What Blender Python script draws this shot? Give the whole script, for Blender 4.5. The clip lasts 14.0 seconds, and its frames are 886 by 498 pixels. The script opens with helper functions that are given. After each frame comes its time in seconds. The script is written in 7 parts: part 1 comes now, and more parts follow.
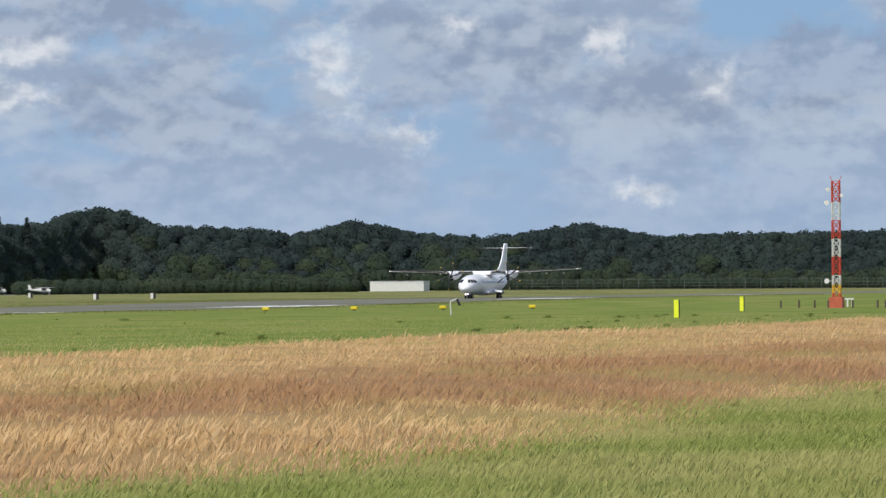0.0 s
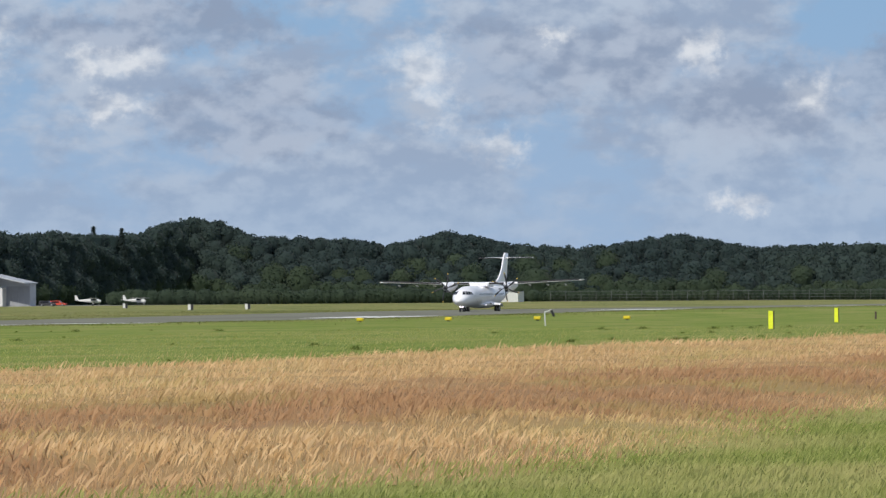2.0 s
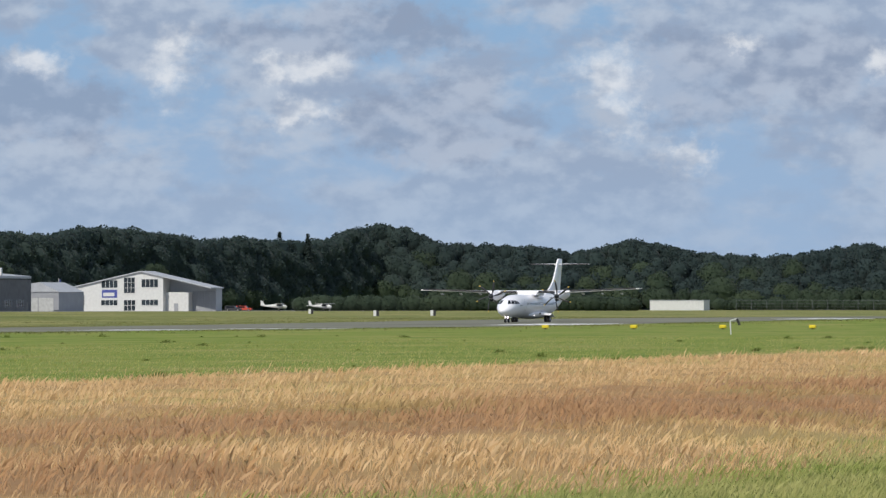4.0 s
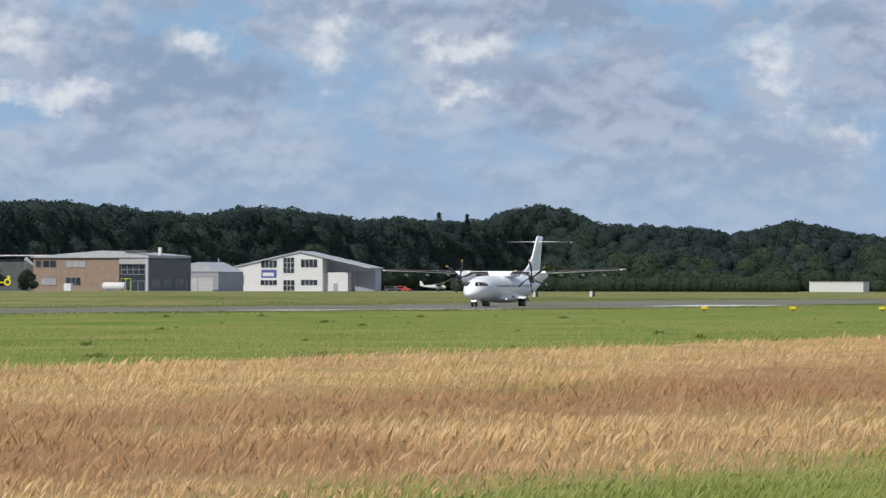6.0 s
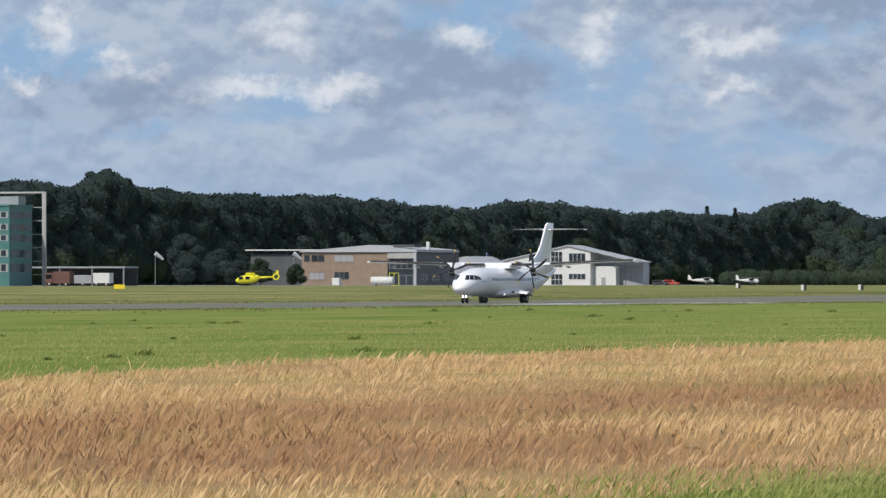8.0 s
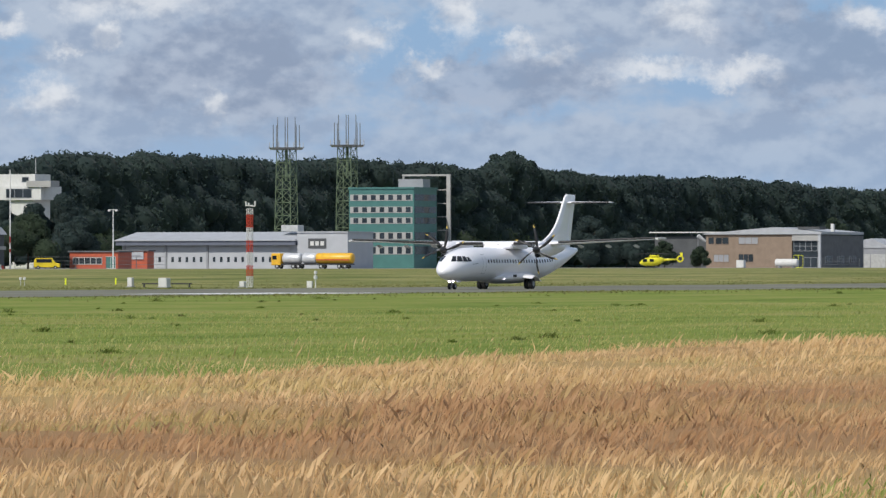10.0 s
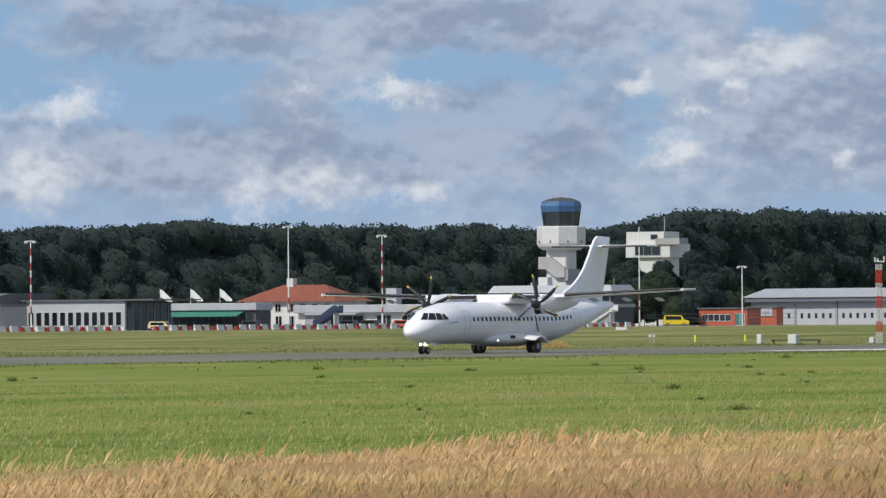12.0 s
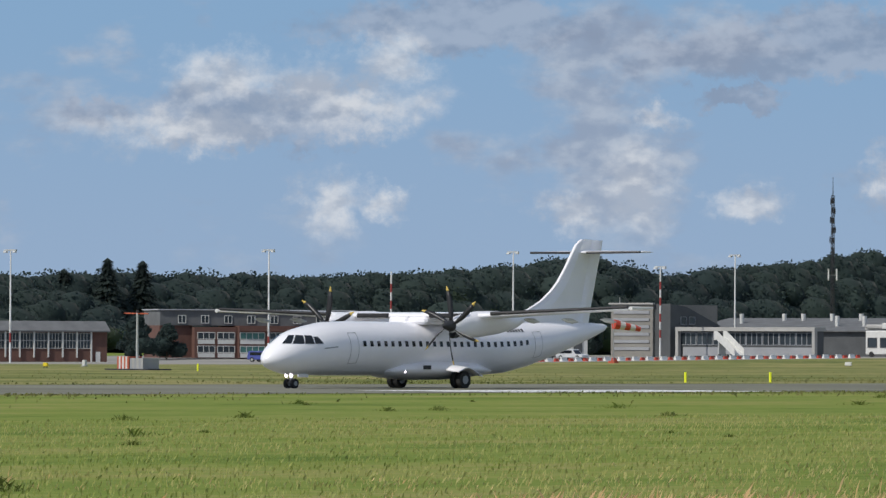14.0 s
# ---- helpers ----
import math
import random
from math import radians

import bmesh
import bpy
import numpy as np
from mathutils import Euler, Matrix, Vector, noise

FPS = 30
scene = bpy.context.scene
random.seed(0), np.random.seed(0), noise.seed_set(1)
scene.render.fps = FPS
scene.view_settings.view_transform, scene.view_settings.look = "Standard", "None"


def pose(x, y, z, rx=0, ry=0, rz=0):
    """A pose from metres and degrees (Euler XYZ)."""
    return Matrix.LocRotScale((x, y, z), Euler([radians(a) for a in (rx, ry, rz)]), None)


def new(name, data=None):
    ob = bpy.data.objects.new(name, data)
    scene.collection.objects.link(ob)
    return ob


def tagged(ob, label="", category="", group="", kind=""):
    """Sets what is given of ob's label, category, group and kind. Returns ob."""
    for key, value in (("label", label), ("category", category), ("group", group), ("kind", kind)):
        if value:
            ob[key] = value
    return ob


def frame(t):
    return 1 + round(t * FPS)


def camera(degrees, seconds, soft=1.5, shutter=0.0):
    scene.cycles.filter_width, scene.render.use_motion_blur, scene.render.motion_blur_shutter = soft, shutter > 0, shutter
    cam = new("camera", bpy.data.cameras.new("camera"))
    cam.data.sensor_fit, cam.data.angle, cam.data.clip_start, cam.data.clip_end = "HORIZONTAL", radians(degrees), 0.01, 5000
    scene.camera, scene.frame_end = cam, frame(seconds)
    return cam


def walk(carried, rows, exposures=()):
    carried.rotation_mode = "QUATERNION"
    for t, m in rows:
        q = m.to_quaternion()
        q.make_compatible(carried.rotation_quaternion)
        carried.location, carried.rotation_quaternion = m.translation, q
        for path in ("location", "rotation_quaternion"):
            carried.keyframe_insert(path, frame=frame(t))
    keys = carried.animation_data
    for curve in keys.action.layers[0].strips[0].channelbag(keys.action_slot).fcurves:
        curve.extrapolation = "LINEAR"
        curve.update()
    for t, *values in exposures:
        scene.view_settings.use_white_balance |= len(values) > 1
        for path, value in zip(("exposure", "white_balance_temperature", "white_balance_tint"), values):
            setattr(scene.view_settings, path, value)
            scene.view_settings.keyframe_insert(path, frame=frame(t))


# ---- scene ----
cam = camera(8.181, 14.0, soft=1.4)
EYE = (0.0, 0.0, 1.907)


def aim(bearing, pitch, lean):
    """Camera turned to a bearing from the runway's axis, all in degrees."""
    return pose(*EYE, 90 + pitch, -lean, bearing - 90)


PATH = [
    (0.0, aim(13.522, 0.368, -0.55)), (0.5, aim(13.617, 0.377, -0.56)), (1.0, aim(13.976, 0.332, -0.58)),
    (1.5, aim(14.149, 0.405, -0.53)), (2.0, aim(14.395, 0.476, -0.49)), (2.5, aim(14.853, 0.518, -0.25)),
    (3.0, aim(15.285, 0.572, -0.21)), (4.2, aim(16.28, 0.54, -0.03)), (5.5, aim(17.322, 0.455, 0.11)), (6.0, aim(17.582, 0.372, 0.10)),
    (6.5, aim(17.866, 0.357, -0.04)), (7.0, aim(18.719, 0.294, -0.11)), (8.2, aim(20.30, 0.34, 0.04)), (9.5, aim(22.517, 0.331, 0.14)),
    (10.0, aim(23.797, 0.152, -0.03)), (10.5, aim(25.278, 0.179, -0.25)), (11.0, aim(26.685, 0.231, -0.37)),
    (11.5, aim(28.559, 0.465, -0.44)), (12.0, aim(29.612, 0.698, -0.41)), (12.5, aim(31.072, 0.765, -0.45)),
    (13.0, aim(33.631, 0.798, 0.09)), (13.5, aim(36.181, 0.821, 0.42)), (14.0, aim(38.696, 0.941, 0.30)),
]
walk(cam, PATH, ((0.0, 0.0), (11.0, 0.0), (12.5, -0.08), (13.4, -0.15), (14.0, -0.15)))

# ---- sky and sun ----
SUN_TO = Vector((-0.67, 0.22, 0.70)).normalized()      # towards the sun
sun_data = bpy.data.lights.new("sun", "SUN")
sun_data.energy, sun_data.angle, sun_data.color = 3.5, radians(0.6), (1.0, 0.95, 0.87)
sun = new("sun", sun_data)
sun.rotation_euler = SUN_TO.to_track_quat("Z", "Y").to_euler()

world = bpy.data.worlds.new("sky")
scene.world = world
world.use_nodes = True
WT = world.node_tree
WT.nodes.clear()


def wn(kind, **sets):
    n = WT.nodes.new(kind)
    for k, val in sets.items():
        if k == "operation":
            n.operation = val
        elif k == "sky_type":
            n.sky_type = val
        elif k == "blend_type":
            n.blend_type = val
        elif k == "data_type":
            n.data_type = val
    return n


def wmath(op, a, b=None, c=None, clamp=False):
    n = wn("ShaderNodeMath", operation=op)
    n.use_clamp = clamp
    for i, val in enumerate((a, b, c)):
        if val is None:
            continue
        if isinstance(val, (int, float)):
            n.inputs[i].default_value = val
        else:
            WT.links.new(val, n.inputs[i])
    return n.outputs[0]


def wmix(fac, a, b):
    n = WT.nodes.new("ShaderNodeMix")
    n.data_type = "RGBA"
    for sock, val in ((n.inputs[0], fac), (n.inputs[6], a), (n.inputs[7], b)):
        if isinstance(val, (int, float)):
            sock.default_value = val
        elif isinstance(val, tuple):
            sock.default_value = (*val, 1)
        else:
            WT.links.new(val, sock)
    return n.outputs[2]


def wramp(fac, lo, hi):
    n = WT.nodes.new("ShaderNodeMapRange")
    n.interpolation_type = "SMOOTHSTEP"
    WT.links.new(fac, n.inputs[0])
    n.inputs[1].default_value, n.inputs[2].default_value = lo, hi
    return n.outputs[0]


coord = WT.nodes.new("ShaderNodeTexCoord")
sep = WT.nodes.new("ShaderNodeSeparateXYZ")
WT.links.new(coord.outputs["Generated"], sep.inputs[0])
azim = wmath("MULTIPLY", wmath("ARCTAN2", sep.outputs[1], sep.outputs[0]), 57.2958)
elev = wmath("MULTIPLY", wmath("ARCSINE", sep.outputs[2]), 57.2958)


def sky_noise(sx, sy, detail, rough, seed, shift=(0.0, 0.0)):
    comb = WT.nodes.new("ShaderNodeCombineXYZ")
    WT.links.new(wmath("MULTIPLY_ADD", azim, sx, shift[0] * sx), comb.inputs[0])
    WT.links.new(wmath("MULTIPLY_ADD", elev, sy, shift[1] * sy), comb.inputs[1])
    comb.inputs[2].default_value = seed
    n = WT.nodes.new("ShaderNodeTexNoise")
    WT.links.new(comb.outputs[0], n.inputs["Vector"])
    n.inputs["Scale"].default_value = 1.0
    n.inputs["Detail"].default_value = detail
    n.inputs["Roughness"].default_value = rough
    return n.outputs[0]


nishita = wn("ShaderNodeTexSky", sky_type="NISHITA")
nishita.sun_disc = False
nishita.sun_elevation = math.asin(SUN_TO.z)
nishita.sun_rotation = math.atan2(SUN_TO.x, SUN_TO.y)
nishita.air_density, nishita.dust_density, nishita.ozone_density = 1.0, 0.6, 2.0
scaled = WT.nodes.new("ShaderNodeVectorMath")
scaled.operation = "SCALE"
WT.links.new(nishita.outputs[0], scaled.inputs[0])
scaled.inputs[3].default_value = 0.085
# clear air between the clouds: paler towards the horizon
low = wmix(wramp(elev, 0.3, 3.6), (0.325, 0.452, 0.640), (0.255, 0.425, 0.645))
clear = wmix(wramp(elev, 5.0, 25.0), low, scaled.outputs[0])

# soft grey cloud decks, with wispy edges
ragged = sky_noise(2.4, 3.2, 5.0, 0.62, 7.7)
deck = sky_noise(0.42, 0.75, 6.0, 0.58, 3.1)
thin = wmath("MULTIPLY", wramp(azim, 28.0, 37.0), 0.105)
lower = wmath("MULTIPLY_ADD", wramp(elev, 0.5, 1.7), 0.45, 0.40)
deck_mask = wmath("MULTIPLY", wramp(wmath("SUBTRACT", deck, thin), 0.40, 0.52), lower)
mottle = sky_noise(1.1, 1.9, 5.0, 0.6, 12.4)
# billows catch the light on their upper sides
billow = sky_noise(2.6, 3.6, 4.0, 0.5, 5.5)
under = sky_noise(2.6, 3.6, 4.0, 0.5, 5.5, (0.03, 0.10))
shade = wmath("ADD", mottle, wmath("MULTIPLY", wmath("SUBTRACT", billow, under), 0.65))
deck_col = wmix(wramp(shade, 0.34, 0.66), (0.315, 0.385, 0.515), (0.48, 0.545, 0.65))
sky = wmix(deck_mask, clear, deck_col)


dirs = WT.nodes.new("ShaderNodeCombineXYZ")
WT.links.new(azim, dirs.inputs[0])
WT.links.new(elev, dirs.inputs[1])
curl = WT.nodes.new("ShaderNodeTexNoise")
WT.links.new(dirs.outputs[0], curl.inputs["Vector"])
curl.inputs["Scale"].default_value, curl.inputs["Detail"].default_value, curl.inputs["Roughness"].default_value = 3.4, 6.0, 0.66
curl_c = WT.nodes.new("ShaderNodeVectorMath")
curl_c.operation = "MULTIPLY_ADD"
WT.links.new(curl.outputs["Color"], curl_c.inputs[0])
curl_c.inputs[1].default_value, curl_c.inputs[2].default_value = (0.75, 0.60, 0), (-0.375, -0.30, 0)
bent = WT.nodes.new("ShaderNodeVectorMath")
WT.links.new(dirs.outputs[0], bent.inputs[0])
WT.links.new(curl_c.outputs[0], bent.inputs[1])


def puffs(rows, soft_in, gain):
    """Heaps of ragged cloud."""
    total = None
    for b, e, w, h in rows:
        v = WT.nodes.new("ShaderNodeVectorMath")
        v.operation = "MULTIPLY_ADD"
        WT.links.new(bent.outputs[0], v.inputs[0])
        v.inputs[1].default_value, v.inputs[2].default_value = (1 / w, 1 / h, 0), (-b / w, -e / h, 0)
        ln = WT.nodes.new("ShaderNodeVectorMath")
        ln.operation = "LENGTH"
        WT.links.new(v.outputs[0], ln.inputs[0])
        total = ln.outputs[1] if total is None else wmath("SMOOTH_MIN", total, ln.outputs[1], 0.3)
    edge = wmath("ADD", wmath("SUBTRACT", 1.42, total), wmath("MULTIPLY", wmath("SUBTRACT", ragged, 0.5), gain))
    return wramp(edge, 0.0, soft_in)


# bright heads and grey bellies of the clouds: bearing, elevation, half width, half height in degrees
HEADS_EAST = [
    (14.62, 2.135, 0.319, 0.308), (14.52, 1.820, 0.290, 0.224), (17.39, 1.796, 0.377, 0.123), (17.23, 2.212, 0.348, 0.157),
    (13.85, 1.396, 0.319, 0.157), (13.37, 2.437, 0.203, 0.101), (11.98, 2.293, 0.162, 0.224), (10.97, 1.917, 0.244, 0.179),
    (11.66, 0.904, 0.261, 0.112), (18.56, 2.445, 0.232, 0.168), (18.59, 2.105, 0.244, 0.252), (17.70, 2.233, 0.186, 0.168),
    (17.31, 1.813, 0.244, 0.123), (13.84, 1.434, 0.319, 0.123), (21.57, 2.299, 0.290, 0.179), (19.87, 2.298, 0.244, 0.146),
    (21.07, 1.776, 0.435, 0.123), (23.67, 2.372, 0.220, 0.280), (24.55, 2.056, 0.197, 0.157), (23.93, 1.823, 0.220, 0.123),
    (23.12, 2.086, 0.174, 0.123), (22.75, 1.904, 0.261, 0.123),
]
HEADS_MIDDLE = [
    (21.55, 2.325, 0.278, 0.190), (19.85, 2.277, 0.267, 0.146), (25.91, 1.504, 0.174, 0.157), (21.86, 1.801, 0.464, 0.112),
    (29.90, 2.149, 0.464, 0.123), (27.79, 2.219, 0.174, 0.112), (27.23, 2.001, 0.162, 0.067), (26.88, 2.093, 0.145, 0.101),
    (27.45, 1.611, 0.209, 0.134), (26.64, 2.457, 0.754, 0.202), (24.47, 2.062, 0.209, 0.190), (23.64, 2.360, 0.174, 0.325),
    (29.83, 1.250, 0.244, 0.157), (29.91, 2.131, 0.493, 0.101), (33.12, 2.015, 0.435, 0.146), (33.96, 1.969, 0.377, 0.168),
    (34.64, 1.582, 0.209, 0.269), (33.36, 1.416, 0.406, 0.336), (30.72, 1.316, 0.609, 0.190), (31.35, 1.217, 0.261, 0.280),
    (30.98, 2.129, 0.278, 0.157),
]
HEADS_WEST = [
    (27.48, 1.578, 0.244, 0.213), (36.89, 1.530, 0.360, 0.269), (37.49, 1.294, 0.290, 0.168), (35.87, 1.349, 0.360, 0.146),
    (39.76, 1.323, 0.220, 0.325), (39.23, 1.379, 0.209, 0.157), (36.94, 1.474, 0.348, 0.252), (37.51, 1.313, 0.278, 0.168),
    (39.22, 2.686, 0.232, 0.190), (39.55, 2.265, 0.493, 0.213), (40.71, 2.504, 0.551, 0.291), (40.00, 2.403, 0.522, 0.308),
    (39.20, 2.695, 0.377, 0.269), (39.46, 2.249, 0.696, 0.269), (41.13, 2.031, 0.870, 0.202), (36.69, 2.133, 0.232, 0.123),
    (36.89, 1.531, 0.406, 0.392), (37.52, 1.318, 0.261, 0.168), (35.90, 1.353, 0.348, 0.146), (39.71, 1.464, 0.278, 0.190),
]
BELLIES_EAST = [
    (33.59, 1.574, 1.102, 0.392), (31.09, 1.555, 1.392, 0.336), (16.86, 2.496, 0.986, 0.190), (16.04, 1.704, 0.638, 0.336),
    (13.74, 2.100, 0.696, 0.392), (12.58, 2.246, 0.522, 0.336), (11.33, 1.868, 0.870, 0.392), (10.03, 1.960, 0.812, 0.392),
    (16.66, 2.569, 0.754, 0.224), (16.03, 1.782, 0.638, 0.336), (17.05, 2.505, 1.160, 0.168), (16.21, 1.668, 0.928, 0.280),
    (20.65, 2.037, 0.928, 0.280), (23.22, 1.694, 0.928, 0.224), (20.09, 1.858, 1.044, 0.336), (25.83, 2.001, 0.638, 0.280),
    (28.94, 1.871, 1.102, 0.336), (25.81, 1.746, 0.870, 0.336),
]
BELLIES_WEST = [
    (32.07, 2.738, 1.102, 0.269), (29.14, 2.715, 1.160, 0.224), (34.68, 2.785, 0.638, 0.202), (32.24, 1.564, 0.928, 0.280),
    (29.68, 1.648, 1.102, 0.280), (35.54, 2.734, 1.450, 0.202), (36.00, 2.315, 0.319, 0.101), (36.16, 2.761, 0.754, 0.202),
    (34.81, 2.770, 0.696, 0.202), (38.57, 2.978, 1.218, 0.179), (35.95, 2.344, 0.319, 0.090), (36.27, 2.762, 0.638, 0.202),
    (35.07, 2.873, 0.696, 0.280), (38.41, 3.039, 1.102, 0.252), (40.45, 2.166, 1.218, 0.269), (41.86, 2.184, 0.290, 0.101),
]
grey_mask = wmath("MULTIPLY", puffs(BELLIES_EAST + BELLIES_WEST, 0.70, 1.3), 0.74)
grey_col = wmix(wramp(shade, 0.36, 0.64), (0.265, 0.33, 0.455), (0.41, 0.475, 0.595))
sky = wmix(grey_mask, sky, grey_col)
head_mask = wmath("MULTIPLY", puffs(HEADS_EAST + HEADS_MIDDLE + HEADS_WEST, 1.45, 1.7), 0.80)
head_col = wmix(wramp(shade, 0.36, 0.62), (0.46, 0.515, 0.61), (0.77, 0.795, 0.835))
sky = wmix(head_mask, sky, head_col)

back = WT.nodes.new("ShaderNodeBackground")
back.inputs[1].default_value = 1.0
WT.links.new(sky, back.inputs[0])
out = WT.nodes.new("ShaderNodeOutputWorld")
WT.links.new(back.outputs[0], out.inputs[0])

# ---- materials ----
def mat(name, color, rough=0.6, metal=0.0, vary=0.12, scale=1.5, fine=18.0, bump=0.0, second=None, rnd=0.0, coat=0.0, emit=None):
    """A surface with blotches at two scales, optional second colour, relief and random tint from piece to piece."""
    m = bpy.data.materials.new(name)
    m.use_nodes = True
    nt = m.node_tree
    b = nt.nodes["Principled BSDF"]
    b.inputs["Roughness"].default_value, b.inputs["Metallic"].default_value = rough, metal
    b.inputs["Coat Weight"].default_value = coat
    tc = nt.nodes.new("ShaderNodeTexCoord")
    big = nt.nodes.new("ShaderNodeTexNoise")
    big.inputs["Scale"].default_value, big.inputs["Detail"].default_value = scale, 4
    small = nt.nodes.new("ShaderNodeTexNoise")
    small.inputs["Scale"].default_value, small.inputs["Detail"].default_value = fine, 3
    for n in (big, small):
        nt.links.new(tc.outputs["Object"], n.inputs["Vector"])
    add = nt.nodes.new("ShaderNodeMath")
    add.operation = "MULTIPLY_ADD"
    nt.links.new(small.outputs[0], add.inputs[0])
    add.inputs[1].default_value = 0.4
    nt.links.new(big.outputs[0], add.inputs[2])
    rng = nt.nodes.new("ShaderNodeMapRange")
    nt.links.new(add.outputs[0], rng.inputs[0])
    rng.inputs[1].default_value, rng.inputs[2].default_value = 0.45, 0.95
    mix = nt.nodes.new("ShaderNodeMix")
    mix.data_type = "RGBA"
    nt.links.new(rng.outputs[0], mix.inputs[0])
    lo = tuple(c * (1 - vary) for c in color)
    hi = tuple(min(1, c * (1 + vary)) for c in color) if second is None else second
    mix.inputs[6].default_value, mix.inputs[7].default_value = (*lo, 1), (*hi, 1)
    col = mix.outputs[2]
    if rnd:
        info = nt.nodes.new("ShaderNodeNewGeometry")
        hsv = nt.nodes.new("ShaderNodeHueSaturation")
        r2 = nt.nodes.new("ShaderNodeMapRange")
        nt.links.new(info.outputs["Random Per Island"], r2.inputs[0])
        r2.inputs[3].default_value, r2.inputs[4].default_value = 1 - rnd, 1 + rnd
        nt.links.new(r2.outputs[0], hsv.inputs["Value"])
        nt.links.new(col, hsv.inputs["Color"])
        col = hsv.outputs[0]
    nt.links.new(col, b.inputs["Base Color"])
    if bump:
        bp = nt.nodes.new("ShaderNodeBump")
        bp.inputs["Strength"].default_value, bp.inputs["Distance"].default_value = bump, 0.02
        nt.links.new(small.outputs[0], bp.inputs["Height"])
        nt.links.new(bp.outputs[0], b.inputs["Normal"])
    if emit:
        b.inputs["Emission Color"].default_value = (*emit[:3], 1)
        b.inputs["Emission Strength"].default_value = emit[3]
    return m


def ground_mat(name, stops, scale_x, scale_y, fine, rough=0.95):
    """Grassland: colours by broad patches stretched along the runway and by fine mottling."""
    m = bpy.data.materials.new(name)
    m.use_nodes = True
    nt = m.node_tree
    b = nt.nodes["Principled BSDF"]
    b.inputs["Roughness"].default_value = rough
    b.inputs["Specular IOR Level"].default_value = 0.1
    geo = nt.nodes.new("ShaderNodeNewGeometry")
    mp = nt.nodes.new("ShaderNodeMapping")
    nt.links.new(geo.outputs["Position"], mp.inputs["Vector"])
    mp.inputs["Scale"].default_value = (scale_x, scale_y, 1)
    n1 = nt.nodes.new("ShaderNodeTexNoise")
    n1.inputs["Scale"].default_value, n1.inputs["Detail"].default_value = 1, 6
    n1.inputs["Roughness"].default_value = 0.65
    nt.links.new(mp.outputs[0], n1.inputs["Vector"])
    n2 = nt.nodes.new("ShaderNodeTexNoise")
    n2.inputs["Scale"].default_value, n2.inputs["Detail"].default_value = fine, 5
    nt.links.new(geo.outputs["Position"], n2.inputs["Vector"])
    add = nt.nodes.new("ShaderNodeMath")
    add.operation = "MULTIPLY_ADD"
    nt.links.new(n2.outputs[0], add.inputs[0])
    add.inputs[1].default_value = 0.5
    nt.links.new(n1.outputs[0], add.inputs[2])
    ramp = nt.nodes.new("ShaderNodeValToRGB")
    nt.links.new(add.outputs[0], ramp.inputs[0])
    els = ramp.color_ramp.elements
    while len(els) < len(stops):
        els.new(0.5)
    for e, (p, c) in zip(els, stops):
        e.position, e.color = p, (*c, 1)
    nt.links.new(ramp.outputs[0], b.inputs["Base Color"])
    return m


